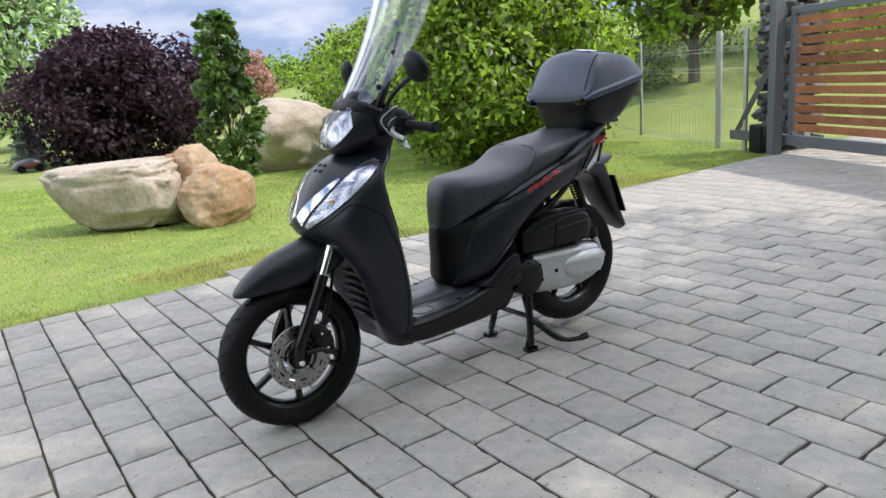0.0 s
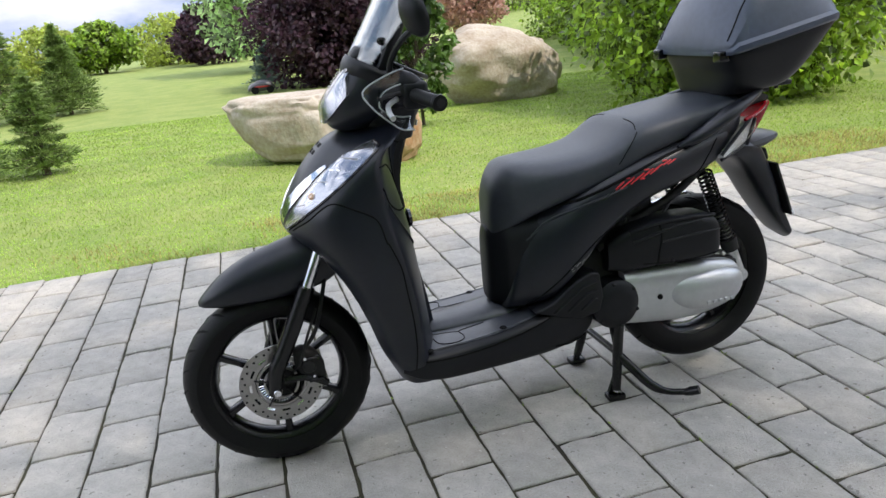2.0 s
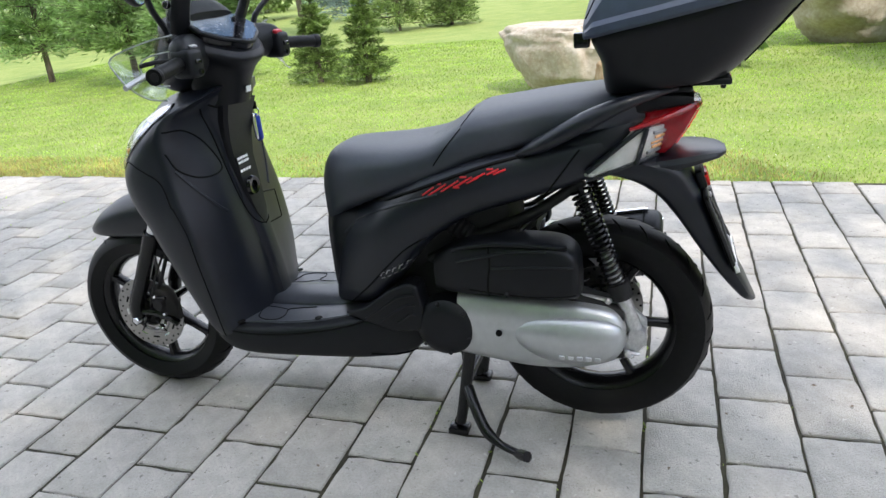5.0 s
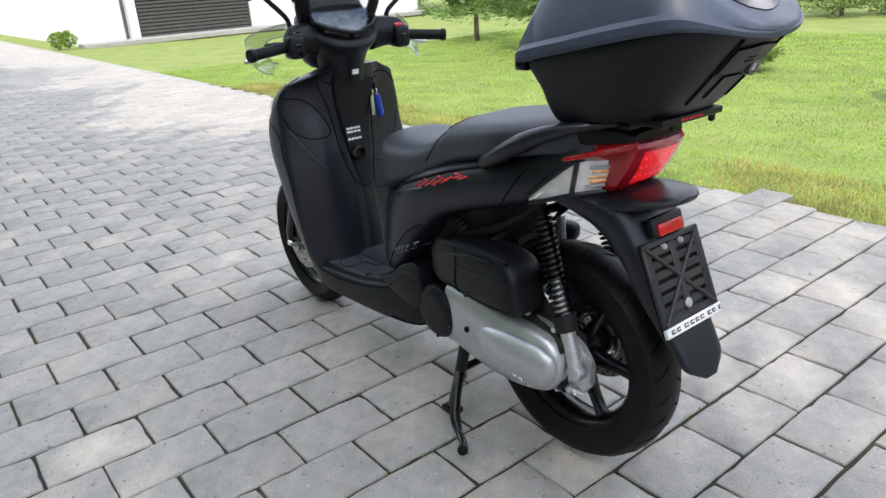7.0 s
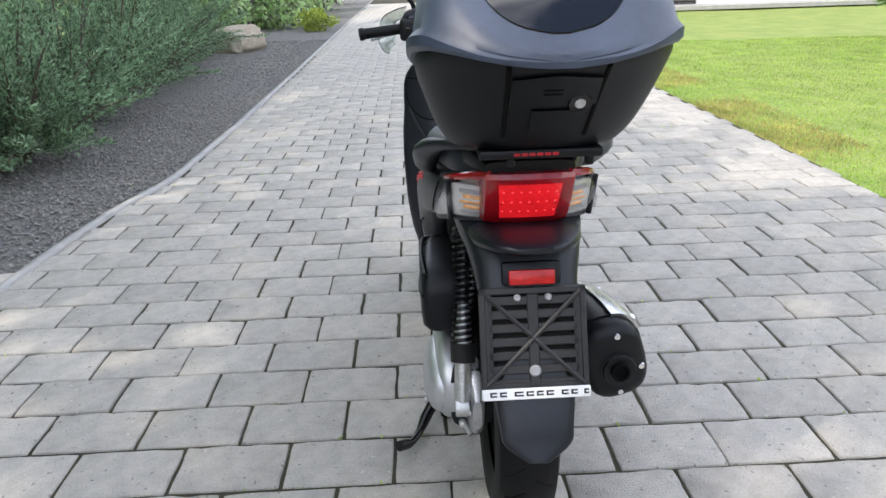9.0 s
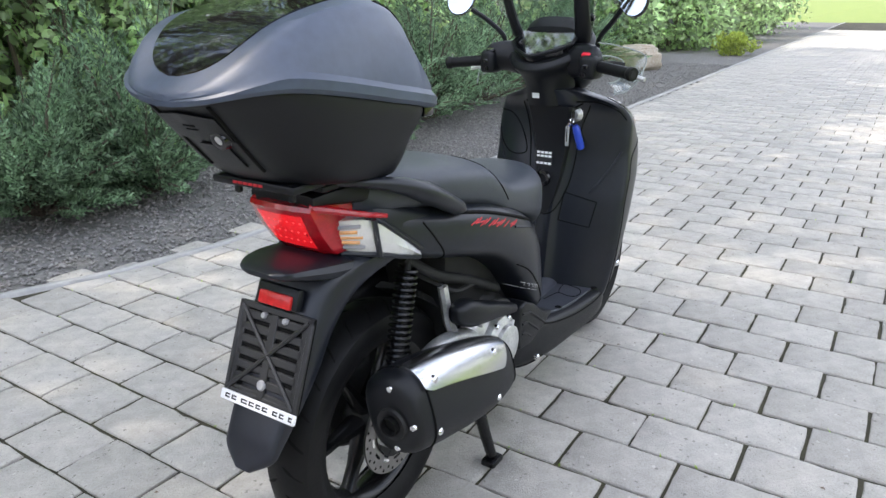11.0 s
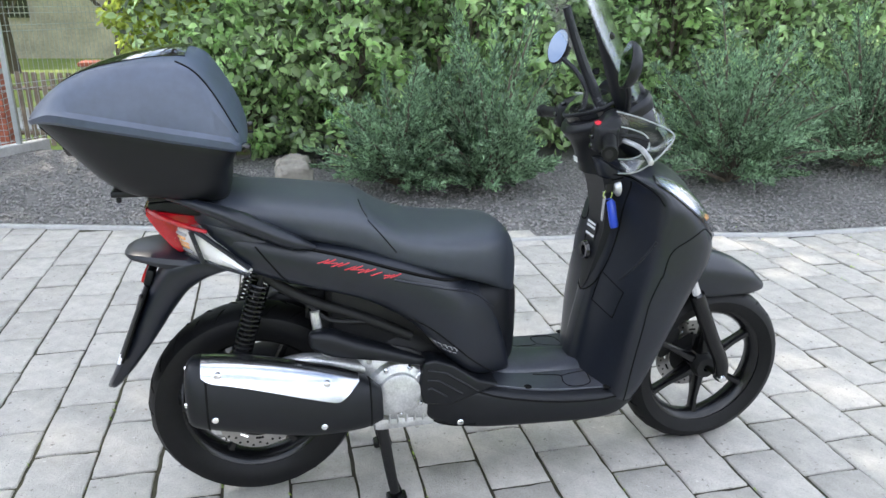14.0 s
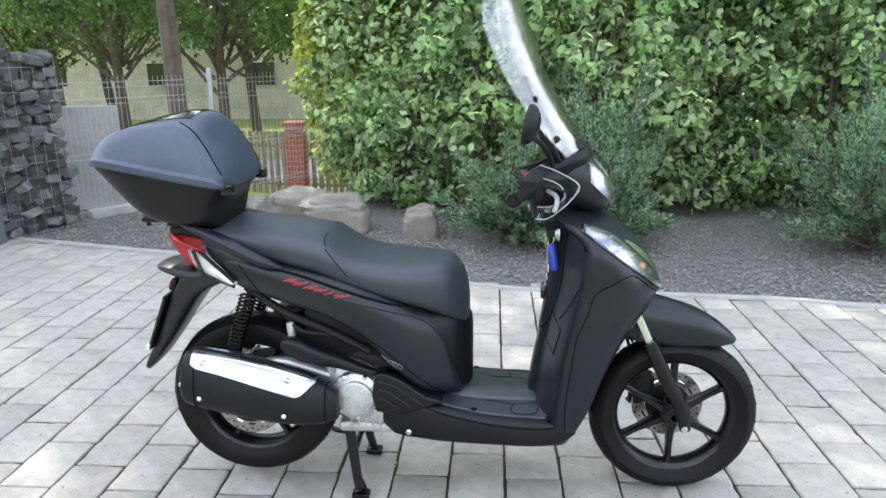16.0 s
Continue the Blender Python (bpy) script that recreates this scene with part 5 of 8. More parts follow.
        u = Vector((0, 1, 0))
        v = d.cross(u)
        pts = []
        for i in range(19 * 10 + 1):
            t = 0.06 + 0.62 * i / 190
            ang = 2 * math.pi * i / 10
            pts.append(a.lerp(b, t) + (u * math.cos(ang) + v * math.sin(ang)) * 0.0235)
        part("spring", sweep_bm(pts, 0.0042, 6), M_RIM, sh)
        part("spring_seat", sweep_bm([a.lerp(b, 0.66), a.lerp(b, 0.76)], [0.030, 0.027], 16), M_DARK, sh)
        bm = lathe_bm([(0, 0.016 * s), (0.020, 0.016 * s), (0.022, 0.010 * s), (0.022, -0.014 * s), (0, -0.014 * s)], b, 16)
        part("shock_eye", bm, M_CAST, sh)

    # centre stand
    stand = empty("centre_stand", 0.37, 0, 0)
    stand.parent = sc
    stand.matrix_parent_inverse = sc.matrix_world.inverted()
    for s in (1, -1):
        part("stand_leg", sweep_bm(spline([(0.335, 0.10 * s, 0.265), (0.345, 0.112 * s, 0.19), (0.358, 0.128 * s, 0.10), (0.37, 0.142 * s, 0.03)], 4), list(np.linspace(0.019, 0.015, 13)), 10), M_RIM, stand)
        part("stand_foot", box_bm(0.345, 0.405, 0.142 * s - 0.022, 0.142 * s + 0.022, 0.0, 0.02, 0.006, 2), M_RIM, stand)
        part("stand_gusset", plate_bm([(0.352, 0.10), (0.372, 0.02), (0.395, 0.02), (0.372, 0.08)], 0.128 * s - 0.006, 0.128 * s + 0.006, 0.002, 1), M_RIM, stand)
    part("stand_bar", sweep_bm([(0.35, -0.12, 0.15), (0.35, 0.12, 0.15)], 0.012, 10), M_RIM, stand)
    lever = spline([(0.345, 0.125, 0.14), (0.318, 0.165, 0.105), (0.28, 0.205, 0.06), (0.235, 0.228, 0.036), (0.19, 0.250, 0.034), (0.165, 0.272, 0.042)], 4)
    part("stand_lever", sweep_bm(lever, list(np.interp(np.linspace(0, 1, 21), [0, 0.45, 0.6, 1], [0.016, 0.016, 0.011, 0.010])), 10), M_RIM, stand, "black stand lever")
    part("lever_pad", sweep_bm([(0.186, 0.254, 0.032), (0.172, 0.266, 0.040), (0.152, 0.284, 0.050)], [0.011, 0.015, 0.015], 10), M_RIM, stand)
    part("stand_spring", sweep_bm([(0.36, 0.09, 0.26), (0.345, 0.115, 0.12)], 0.009, 8), M_DARK, stand)

    # stickers on the body panel: slanted strokes where the model name stands
    for s in (1, -1):
        x0, x1 = (0.386, 0.192) if s > 0 else (0.180, 0.376)
        n = 6
        for i in range(n):
            t = (i + 0.5) / n
            x = x0 + (x1 - x0) * t
            z = 0.738 + (0.385 - x) * 0.285
            h = (0.020 - 0.009 * t) if s > 0 else (0.0090 - 0.003 * abs(t - 0.3))
            d = (x1 - x0) / n
            lean = 0.45 * d
            for a, b in (((x - 0.36 * d - lean, z - h * 0.5), (x - 0.36 * d + lean, z + h * 0.5)), ((x + 0.14 * d - lean, z - h * 0.5), (x + 0.14 * d + lean, z + h * 0.45)), ((x - 0.36 * d - lean * (i % 2), z - h * 0.46 * (1 - 2 * (i % 2))), (x + 0.14 * d - lean * (i % 2), z - h * 0.5 * (1 - 2 * (i % 2)))))[: 3 if i != 4 else 1]:
                seam("letter_bar", body, [(a[0], 0.3 * s, a[1]), (b[0], 0.3 * s, b[1])], (0, -s, 0), body, 0.0026 if s > 0 else 0.0016, M_DECAL)
        for i in range(5):
            x = (0.540 - 0.017 * i) if s > 0 else (0.480 + 0.014 * i)
            z = 0.507 + (0.540 - x) * 0.40
            seam("small_letter_bar", body, [(x, 0.3 * s, z - 0.003), (x - 0.006, 0.3 * s, z + 0.009)], (0, -s, 0), body, 0.0018, M_DECALG)
            seam("small_letter_bar", body, [(x - 0.005, 0.3 * s, z + 0.008), (x - 0.013, 0.3 * s, z + 0.010)], (0, -s, 0), body, 0.0016, M_DECALG)
            seam("small_letter_bar", body, [(x - 0.002, 0.3 * s, z - 0.010), (x - 0.012, 0.3 * s, z - 0.007)], (0, -s, 0), body, 0.0010, M_DECALG)

    # rider-side details: glove box line, stickers, hook, ignition
    part("sticker", moved(box_bm(-0.001, 0.001, -0.030, 0.030, -0.026, 0.026), pose(1.0005, 0.018, 0.765, 0, 6, 0)), M_INK, sc, "small black notice sticker with white print")
    for r in range(4):
        for c in range(4):
            if r != 1:
                part("print_bar", moved(box_bm(-0.0022, 0.0, -0.026 + 0.014 * c, -0.015 + 0.014 * c, -0.020 + 0.012 * r, -0.013 + 0.012 * r), pose(1.0005, 0.018, 0.765, 0, 6, 0)), M_WHITE, sc)
    part("hook_ring", moved(lathe_bm([(0.016, -0.008), (0.026, -0.010), (0.030, 0.0), (0.016, 0.004)], (0, 0, 0), 20, "x"), pose(0.988, 0.016, 0.700)), M_GLOSS, sc, "black luggage hook")
    lock = cast(shield, [(0.9, -0.078, 0.916)], (1, 0, 0))[0]
    km = Matrix.Translation(lock - Vector((0.976, -0.105, 0.885)))
    part("ignition_lock", moved(lathe_bm([(0.0, -0.010), (0.012, -0.010), (0.016, -0.006), (0.024, 0.004)], (0, 0, 0), 20, "x"), Matrix.Translation(lock)), M_CAST, sc, "metal ignition lock")
    key = part("ignition_key", moved(box_bm(0.940, 0.976, -0.107, -0.103, 0.873, 0.897, 0.002, 1), km), M_DARK, sc, "ignition key")
    part("key_ring", moved(lathe_bm([(0.012, -0.0015), (0.015, -0.0015), (0.015, 0.0015), (0.012, 0.0015)], (0, 0, 0), 20, "y", closed=True), km @ pose(0.950, -0.105, 0.867)), M_CHROME, key)
    part("key_fob", moved(sweep_bm([(0.954, -0.112, 0.852), (0.957, -0.116, 0.846), (0.966, -0.132, 0.782), (0.967, -0.134, 0.776)], [0.009, 0.0125, 0.0125, 0.009], 14), km), M_BLUE, key, "blue key fob")
    part("fob_strap", moved(box_bm(0.945, 0.949, -0.098, -0.084, 0.785, 0.850, 0.002, 1), km @ pose(0, 0, 0)), M_DECALG, key)
    part("spare_key", moved(sweep_bm([(0.948, -0.096, 0.862), (0.950, -0.090, 0.840), (0.947, -0.091, 0.800)], [0.003, 0.006, 0.003], 6), km), M_CHROME, key)
    part("top_sticker", moved(box_bm(-0.001, 0.001, -0.012, 0.012, -0.008, 0.008), pose(0.934, 0.026, 0.980, 0, -12, 0)), M_WHITE, sc)

    # top case
    case = empty("top_case", -0.15, 0, 0.97)
    case.parent = sc
    case.matrix_parent_inverse = sc.matrix_world.inverted()
    case.matrix_basis = pose(0, -0.006, 0) @ case.matrix_basis
    case["label"] = "matte black top case with a lockable lid"

    def case_ring(x0, x1, w, zf, zr, e, dip=0.0, bow=0.004, n=56):
        """A ring from its rear x0 to its front x1, with heights zf in front and zr behind; bowed and dipped at the rear middle."""
        ring = []
        for i in range(n):
            a = 2 * math.pi * i / n
            c, s = math.cos(a), math.sin(a)
            ee = e if c > 0 else 2.9
            x = (x0 + x1) / 2 + (x1 - x0) / 2 * math.copysign(abs(c) ** (2 / ee), c)
            y = w * math.copysign(abs(s) ** (2 / ee), s)
            t = (x1 - x) / (x1 - x0)
            k = max(0.0, t - 0.55) / 0.45
            ring.append((x - bow * k * (1 - (y / w) ** 2), y, zf + (zr - zf) * min(1.0, t / 0.9) - dip * k * math.exp(-(y / 0.085) ** 2)))
        return ring
    base_r = [case_ring(*a) for a in ((-0.272, -0.034, 0.132, 0.945, 0.964, 5), (-0.292, -0.030, 0.148, 0.950, 0.972, 5), (-0.328, -0.026, 0.169, 0.980, 1.004, 5.5), (-0.374, -0.022, 0.187, 1.018, 1.058, 6, 0.004),
                                      (-0.412, -0.010, 0.199, 1.046, 1.106, 6.5, 0.012), (-0.440, -0.002, 0.205, 1.068, 1.142, 7, 0.020), (-0.436, -0.006, 0.201, 1.088, 1.164, 7, 0.020))]
    base_ob = part("case_base", smooth_loft(base_r, 1, 3), M_PLASTIC, case, "grained black case base")
    # lid: sections across, with a crisp ridge between each side and the crown
    lid_st = [  # x, half width, rim z, ridge z, crown z
        (-0.459, 0.020, 1.127, 1.136, 1.140), (-0.452, 0.072, 1.131, 1.144, 1.149), (-0.438, 0.112, 1.137, 1.156, 1.161), (-0.412, 0.150, 1.144, 1.181, 1.186), (-0.375, 0.182, 1.147, 1.212, 1.219),
        (-0.335, 0.198, 1.143, 1.236, 1.244), (-0.28, 0.206, 1.134, 1.254, 1.265), (-0.20, 0.208, 1.119, 1.265, 1.287), (-0.13, 0.207, 1.105, 1.264, 1.297), (-0.09, 0.206, 1.098, 1.254, 1.291), (-0.06, 0.205, 1.092, 1.230, 1.274),
        (-0.035, 0.204, 1.087, 1.188, 1.237), (-0.015, 0.201, 1.083, 1.150, 1.204), (-0.002, 0.196, 1.081, 1.122, 1.174), (0.008, 0.180, 1.079, 1.108, 1.142), (0.014, 0.130, 1.078, 1.098, 1.118), (0.018, 0.050, 1.078, 1.088, 1.098)]
    secs = []
    for x, w, zb, zr, zc in spline(np.array(lid_st), 3):
        h, w = zr - zb, w * 1.02
        yr = w * (0.80 if x < -0.05 else 0.80 + 0.12 * min(1, (x + 0.05) / 0.06))
        half = [(w * 0.9, zb - 0.006), (w - 0.001, zb - 0.004), (w + 0.006, zb + 0.003), (w + 0.006, zb + min(0.018, h * 0.3)), (w - 0.005, zb + min(0.028, h * 0.45)), (w * 0.45 + yr * 0.55 + 0.006, zb + h * 0.68), (yr + 0.004, zr - h * 0.05), (yr - 0.006, zr + 0.002),
                (yr * 0.84, zr + (zc - zr) * 0.34), (yr * 0.55, zr + (zc - zr) * 0.74), (yr * 0.26, zr + (zc - zr) * 0.95)]
        secs.append([(x, 0, zb - 0.006)] + [(x, y, z) for y, z in half] + [(x, 0, zc)] + [(x, -y, z) for y, z in half[::-1]])
    lid_ob = part("case_lid", loft_bm(secs), M_CASE, case, "matte black case lid with a crisp edge", angle=30)
    # glossy inlay on the lid's top, ending in a rounded tip at the rear
    xs_ = [-0.10, -0.13, -0.18, -0.23, -0.28, -0.32, -0.355, -0.38, -0.40, -0.415, -0.426, -0.434]
    hw = [0.112, 0.120, 0.126, 0.128, 0.127, 0.122, 0.113, 0.102, 0.088, 0.070, 0.047, 0.012]
    patch("lid_inlay", lid_ob, [(x, -h, 1.30) for x, h in zip(xs_, hw)], [(x, h, 1.30) for x, h in zip(xs_, hw)], (0, 0, -1), 0.0025, M_GLOSS, lid_ob, "glossy black lid inlay", m=10, depth=0.004, n=2)
    # raised edges beside the front facet of the lid
    for s in (1, -1):
        seam("lid_edge", lid_ob, [(-0.118, 0.150 * s, 1.272), (-0.075, 0.168 * s, 1.250), (-0.040, 0.176 * s, 1.206), (-0.012, 0.182 * s, 1.155), (0.006, 0.180 * s, 1.118)], (-0.3, -0.8 * s, -0.3), lid_ob, 0.0026, M_SEAM)
        part("hinge", box_bm(-0.004, 0.030, 0.160 * s - 0.018, 0.160 * s + 0.018, 1.056, 1.088, 0.004, 2), M_GLOSS, case)
    # lock tab, catch and side slots at the back
    tab_a, tab_b = [(-0.6, y, 1.108 - 0.10 * abs(y)) for y in (-0.066, -0.03, 0.0, 0.03, 0.066)], [(-0.6, y, 1.058) for y in (-0.066, -0.03, 0.0, 0.03, 0.066)]
    tab = patch("latch_handle", base_ob, tab_a, tab_b, (1, 0, 0), 0.007, M_PLASTIC, case, "plastic latch handle", n=4)
    patch("latch_catch", base_ob, [(-0.6, y, 1.048) for y in (-0.036, 0.0, 0.030)], [(-0.6, y, 1.006) for y in (-0.036, 0.0, 0.030)], (1, 0, 0), 0.005, M_PLASTIC, case, n=3)
    for y0, y1 in ((0.072, 0.068), (-0.072, -0.064)):
        seam("side_slot", base_ob, [(-0.6, y0, 1.122), (-0.6, (y0 + y1) / 2, 1.07), (-0.6, y1, 1.0)], (1, 0, 0), case, 0.004)
    for z in (1.085, 1.078):
        seam("tab_groove", tab, [(-0.6, -0.010, z), (-0.6, 0.018, z)], (1, 0, 0), tab, 0.0016)
    lp = cast(tab, [Vector((-0.6, -0.040, 1.062))], (1, 0, 0))[0]
    part("lock_bezel", moved(lathe_bm([(0.009, -0.005), (0.017, -0.005), (0.020, 0.004)], (0, 0, 0), 24, "x"), Matrix.Translation(lp) @ pose(0, 0, 0, 0, -22, 0)), M_GLOSS, case)
    part("lock", moved(lathe_bm([(0.0, -0.004), (0.008, -0.004), (0.009, -0.001), (0.009, 0.006)], (0, 0, 0), 20, "x"), Matrix.Translation(lp) @ pose(0, 0, 0, 0, -22, 0)), M_CAST, case, "chrome barrel lock")
    part("case_foot", box_bm(-0.22, -0.05, -0.10, 0.10, 0.940, 0.955, 0.004, 1), M_PLASTIC, case)
    part("release_tongue", box_bm(-0.300, -0.215, -0.105, 0.105, 0.954, 0.970, 0.005, 2), M_PLASTIC, case)
    for y in (0.05, -0.085):
        part("release_peg", box_bm(-0.292, -0.280, y - 0.007, y + 0.007, 0.938, 0.970, 0.003, 1), M_PLASTIC, case)
    for i in range(6):
        part("badge_bar", box_bm(-0.3015, -0.2995, 0.036 - 0.013 * i, 0.046 - 0.013 * i, 0.960, 0.965), M_DECAL, case)
    return sc


build_scooter()


# ---- surfaces of the place ----
def paver_mat(name, rand):
    """Weathered concrete: cloudy tone, fine grit, scattered dark pits and pale chips."""
    m = mat(name, (0.418, 0.396, 0.356), 0.85, var=0.17, scale=15, bump=0.7, bump_scale=210, rand=rand, detail=8)
    n, l = m.node_tree.nodes, m.node_tree.links
    b = n["Principled BSDF"]
    src = b.inputs["Base Color"].links[0].from_socket
    geo = n.new("ShaderNodeNewGeometry")
    wob = n.new("ShaderNodeTexNoise")
    wob.inputs["Scale"].default_value, wob.inputs["Detail"].default_value = 70.0, 3
    l.new(geo.outputs["Position"], wob.inputs["Vector"])
    t = n.new("ShaderNodeVectorMath")
    t.operation, t.inputs[1].default_value = "MULTIPLY_ADD", (0.022, 0.022, 0.022)
    l.new(wob.outputs["Color"], t.inputs[0])
    l.new(geo.outputs["Position"], t.inputs[2])
    for scale, edge, tone in ((46.0, 0.13, (0.10, 0.095, 0.085, 1)), (31.0, 0.085, (0.62, 0.60, 0.55, 1)), (150.0, 0.16, (0.20, 0.19, 0.175, 1))):
        v = n.new("ShaderNodeTexVoronoi")
        v.inputs["Scale"].default_value, v.inputs["Randomness"].default_value = scale, 1.0
        l.new(t.outputs["Vector"], v.inputs["Vector"])
        pick = n.new("ShaderNodeSeparateColor")
        l.new(v.outputs["Color"], pick.inputs["Color"])
        size = n.new("ShaderNodeMapRange")
        size.inputs["From Min"].default_value, size.inputs["From Max"].default_value = 0.55, 1.0
        size.inputs["To Min"].default_value, size.inputs["To Max"].default_value = 0.0, edge * 2
        l.new(pick.outputs["Red"], size.inputs["Value"])
        spot = n.new("ShaderNodeMath")
        spot.operation = "LESS_THAN"
        l.new(v.outputs["Distance"], spot.inputs[0])
        l.new(size.outputs["Result"], spot.inputs[1])
        fade = n.new("ShaderNodeMath")
        fade.operation, fade.inputs[1].default_value = "MULTIPLY", 0.55
        l.new(spot.outputs[0], fade.inputs[0])
        mx = n.new("ShaderNodeMix")
        mx.data_type = "RGBA"
        mx.inputs["B"].default_value = tone
        l.new(fade.outputs[0], mx.inputs["Factor"])
        l.new(src, mx.inputs["A"])
        src = mx.outputs["Result"]
    l.new(src, b.inputs["Base Color"])
    return m


M_PAVER = paver_mat("grey_concrete_paver", 0.08)
M_PAVERS = paver_mat("grey_concrete_paver_rest", -0.08)
M_JOINT = mat("dark_joint_sand", (0.024, 0.021, 0.016), 0.95, scale=1.3, color2=(0.058, 0.054, 0.028), bump=0.4, bump_scale=200)
M_KERB = mat("pale_concrete", (0.36, 0.355, 0.34), 0.85, var=0.15, scale=5, bump=0.2, bump_scale=90)
M_SOIL = mat("lawn_soil", (0.150, 0.225, 0.045), 0.95, scale=1.7, color2=(0.27, 0.31, 0.090), bump=0.9, bump_scale=55, detail=10)
M_GRASS = leaf_mat("grass_blade", (0.235, 0.335, 0.074), 0.35, 0.45, 0.55)
M_DRYGRASS = leaf_mat("dry_grass_blade", (0.33, 0.28, 0.11), 0.45, 0.3, 0.6)
M_CLOVER = mat("clover_white", (0.62, 0.64, 0.52), 0.8, rand=-0.2)
M_GRAVEL = mat("grey_gravel", (0.225, 0.216, 0.204), 0.85, rand=-0.28, var=0.15, scale=30)
M_BED = mat("gravel_bed", (0.105, 0.100, 0.093), 0.95, scale=22, color2=(0.205, 0.198, 0.188), bump=0.9, bump_scale=95)
M_ROCK = mat("pale_sandstone", (0.30, 0.24, 0.17), 0.9, scale=2.6, color2=(0.50, 0.45, 0.38), bump=1.0, bump_scale=22, detail=12)
M_ROCKO = mat("ochre_sandstone", (0.32, 0.18, 0.09), 0.9, scale=2.6, color2=(0.47, 0.37, 0.26), bump=1.0, bump_scale=24, detail=12)
M_STONE = mat("grey_boulder", (0.17, 0.155, 0.13), 0.9, scale=3, color2=(0.28, 0.26, 0.22), bump=0.6, bump_scale=20, detail=8)
M_BARK = mat("bark", (0.075, 0.058, 0.042), 0.95, scale=7, color2=(0.15, 0.125, 0.095), bump=0.9, bump_scale=28)
M_LEAF = leaf_mat("bright_leaf", (0.160, 0.240, 0.040), 0.85, 0.42, 0.4, 0.5)
M_LEAFD = leaf_mat("mid_green_leaf", (0.255, 0.335, 0.175), 0.85, 0.56, 0.34, 0.75)
M_LEAFY = leaf_mat("yellow_green_leaf", (0.27, 0.315, 0.085), 0.4, 0.55)
M_LEAFK = leaf_mat("dark_green_leaf", (0.075, 0.135, 0.035), 0.5, 0.4, 0.35, 0.6)
M_MAPLE = leaf_mat("purple_leaf", (0.042, 0.020, 0.030), 0.5, 0.3)
M_JUN = leaf_mat("blue_green_scale_leaf", (0.152, 0.228, 0.140), 0.75, 0.35, 0.6)
M_SPRUCE = leaf_mat("spruce_needle", (0.145, 0.215, 0.062), 0.4, 0.15, 0.6)
M_PINE = leaf_mat("pine_needle", (0.15, 0.235, 0.085), 0.4, 0.35, 0.6)
M_BLUES = leaf_mat("blue_spruce_needle", (0.14, 0.20, 0.19), 0.3, 0.15, 0.6)
M_PINKT = leaf_mat("pinkish_leaf", (0.36, 0.22, 0.18), 0.3, 0.3)
M_WALL = mat("white_render", (0.80, 0.80, 0.79), 0.85, var=0.04, scale=2, bump=0.1, bump_scale=80)
M_TIMBER = mat("stained_larch_slat", (0.27, 0.11, 0.048), 0.6, var=0.3, scale=4, bump=0.15, bump_scale=60, rand=0.25)
M_GALV = mat("grey_painted_steel", (0.16, 0.175, 0.19), 0.45, metal=0.3, var=0.1, scale=6)
M_WIRE = mat("galvanised_wire", (0.46, 0.48, 0.48), 0.45, metal=0.6, var=0.1)
M_BRICK = mat("red_brick", (0.33, 0.10, 0.060), 0.85, var=0.3, scale=6, bump=0.4, bump_scale=60)
M_PICKET = mat("brown_picket", (0.20, 0.155, 0.115), 0.8, var=0.3, scale=6, rand=0.2)
M_BLIND = mat("grey_metal_blind", (0.10, 0.10, 0.095), 0.5, metal=0.3, var=0.1)
M_GLASSD = mat("dark_window_glass", (0.02, 0.022, 0.025), 0.05, spec=0.7)
M_ROOF = mat("dark_roof", (0.07, 0.065, 0.065), 0.7, var=0.2, scale=3)
M_YELLOW = mat("yellow_beacon", (0.8, 0.5, 0.03), 0.3, var=0.1)
M_TOY = mat("grey_mower_shell", (0.10, 0.10, 0.11), 0.4, var=0.1)
M_TOYR = mat("red_mower_trim", (0.5, 0.04, 0.03), 0.4, var=0.1)
M_FACADE = mat("pale_ochre_facade", (0.66, 0.59, 0.48), 0.9, var=0.25, scale=1.5)

rng = np.random.default_rng(7)


def ground_z(x, y):
    """Height of the lawn: falls a little away from the drive."""
    d = np.maximum(0.0, -2.6 - y)
    return -0.012 - 0.10 * (1 - np.exp(-d / 3.0)) + 0.0 * x


# one ground sheet, finer near the drive
xs = np.unique(np.concatenate([np.linspace(-60, -10, 14), np.linspace(-10, 14, 60), np.linspace(14, 120, 24), [-400, 500]]))
ys = np.unique(np.concatenate([np.linspace(-120, -12, 26), np.linspace(-12, 8, 60), np.linspace(8, 60, 14), [-600, 400]]))
X, Y = np.meshgrid(xs, ys, indexing="ij")
Z = ground_z(X, Y) + 0.012 * np.sin(X * 1.3 + Y) * np.cos(Y * 0.9) - 0.03
Z = np.where(Y > -2.3, -0.05, Z)
Z = np.where(Y > 5.0, -0.75, Z)
Z = Z + 0.16 * np.clip(-9.5 - X, 0, 26) * np.clip((0.5 - Y) / 3.0, 0, 1)
V = np.stack([X, Y, Z], -1).reshape(-1, 3)
ny = len(ys)
ii, jj = np.meshgrid(np.arange(len(xs) - 1), np.arange(ny - 1), indexing="ij")
b0 = (ii * ny + jj).ravel()
gm = mesh_arrays("ground", V, np.stack([b0, b0 + ny, b0 + ny + 1, b0 + 1], -1), M_SOIL, True)
tagged(new("ground", gm), "wide mown green lawn over soil", "lawn", kind="structure")

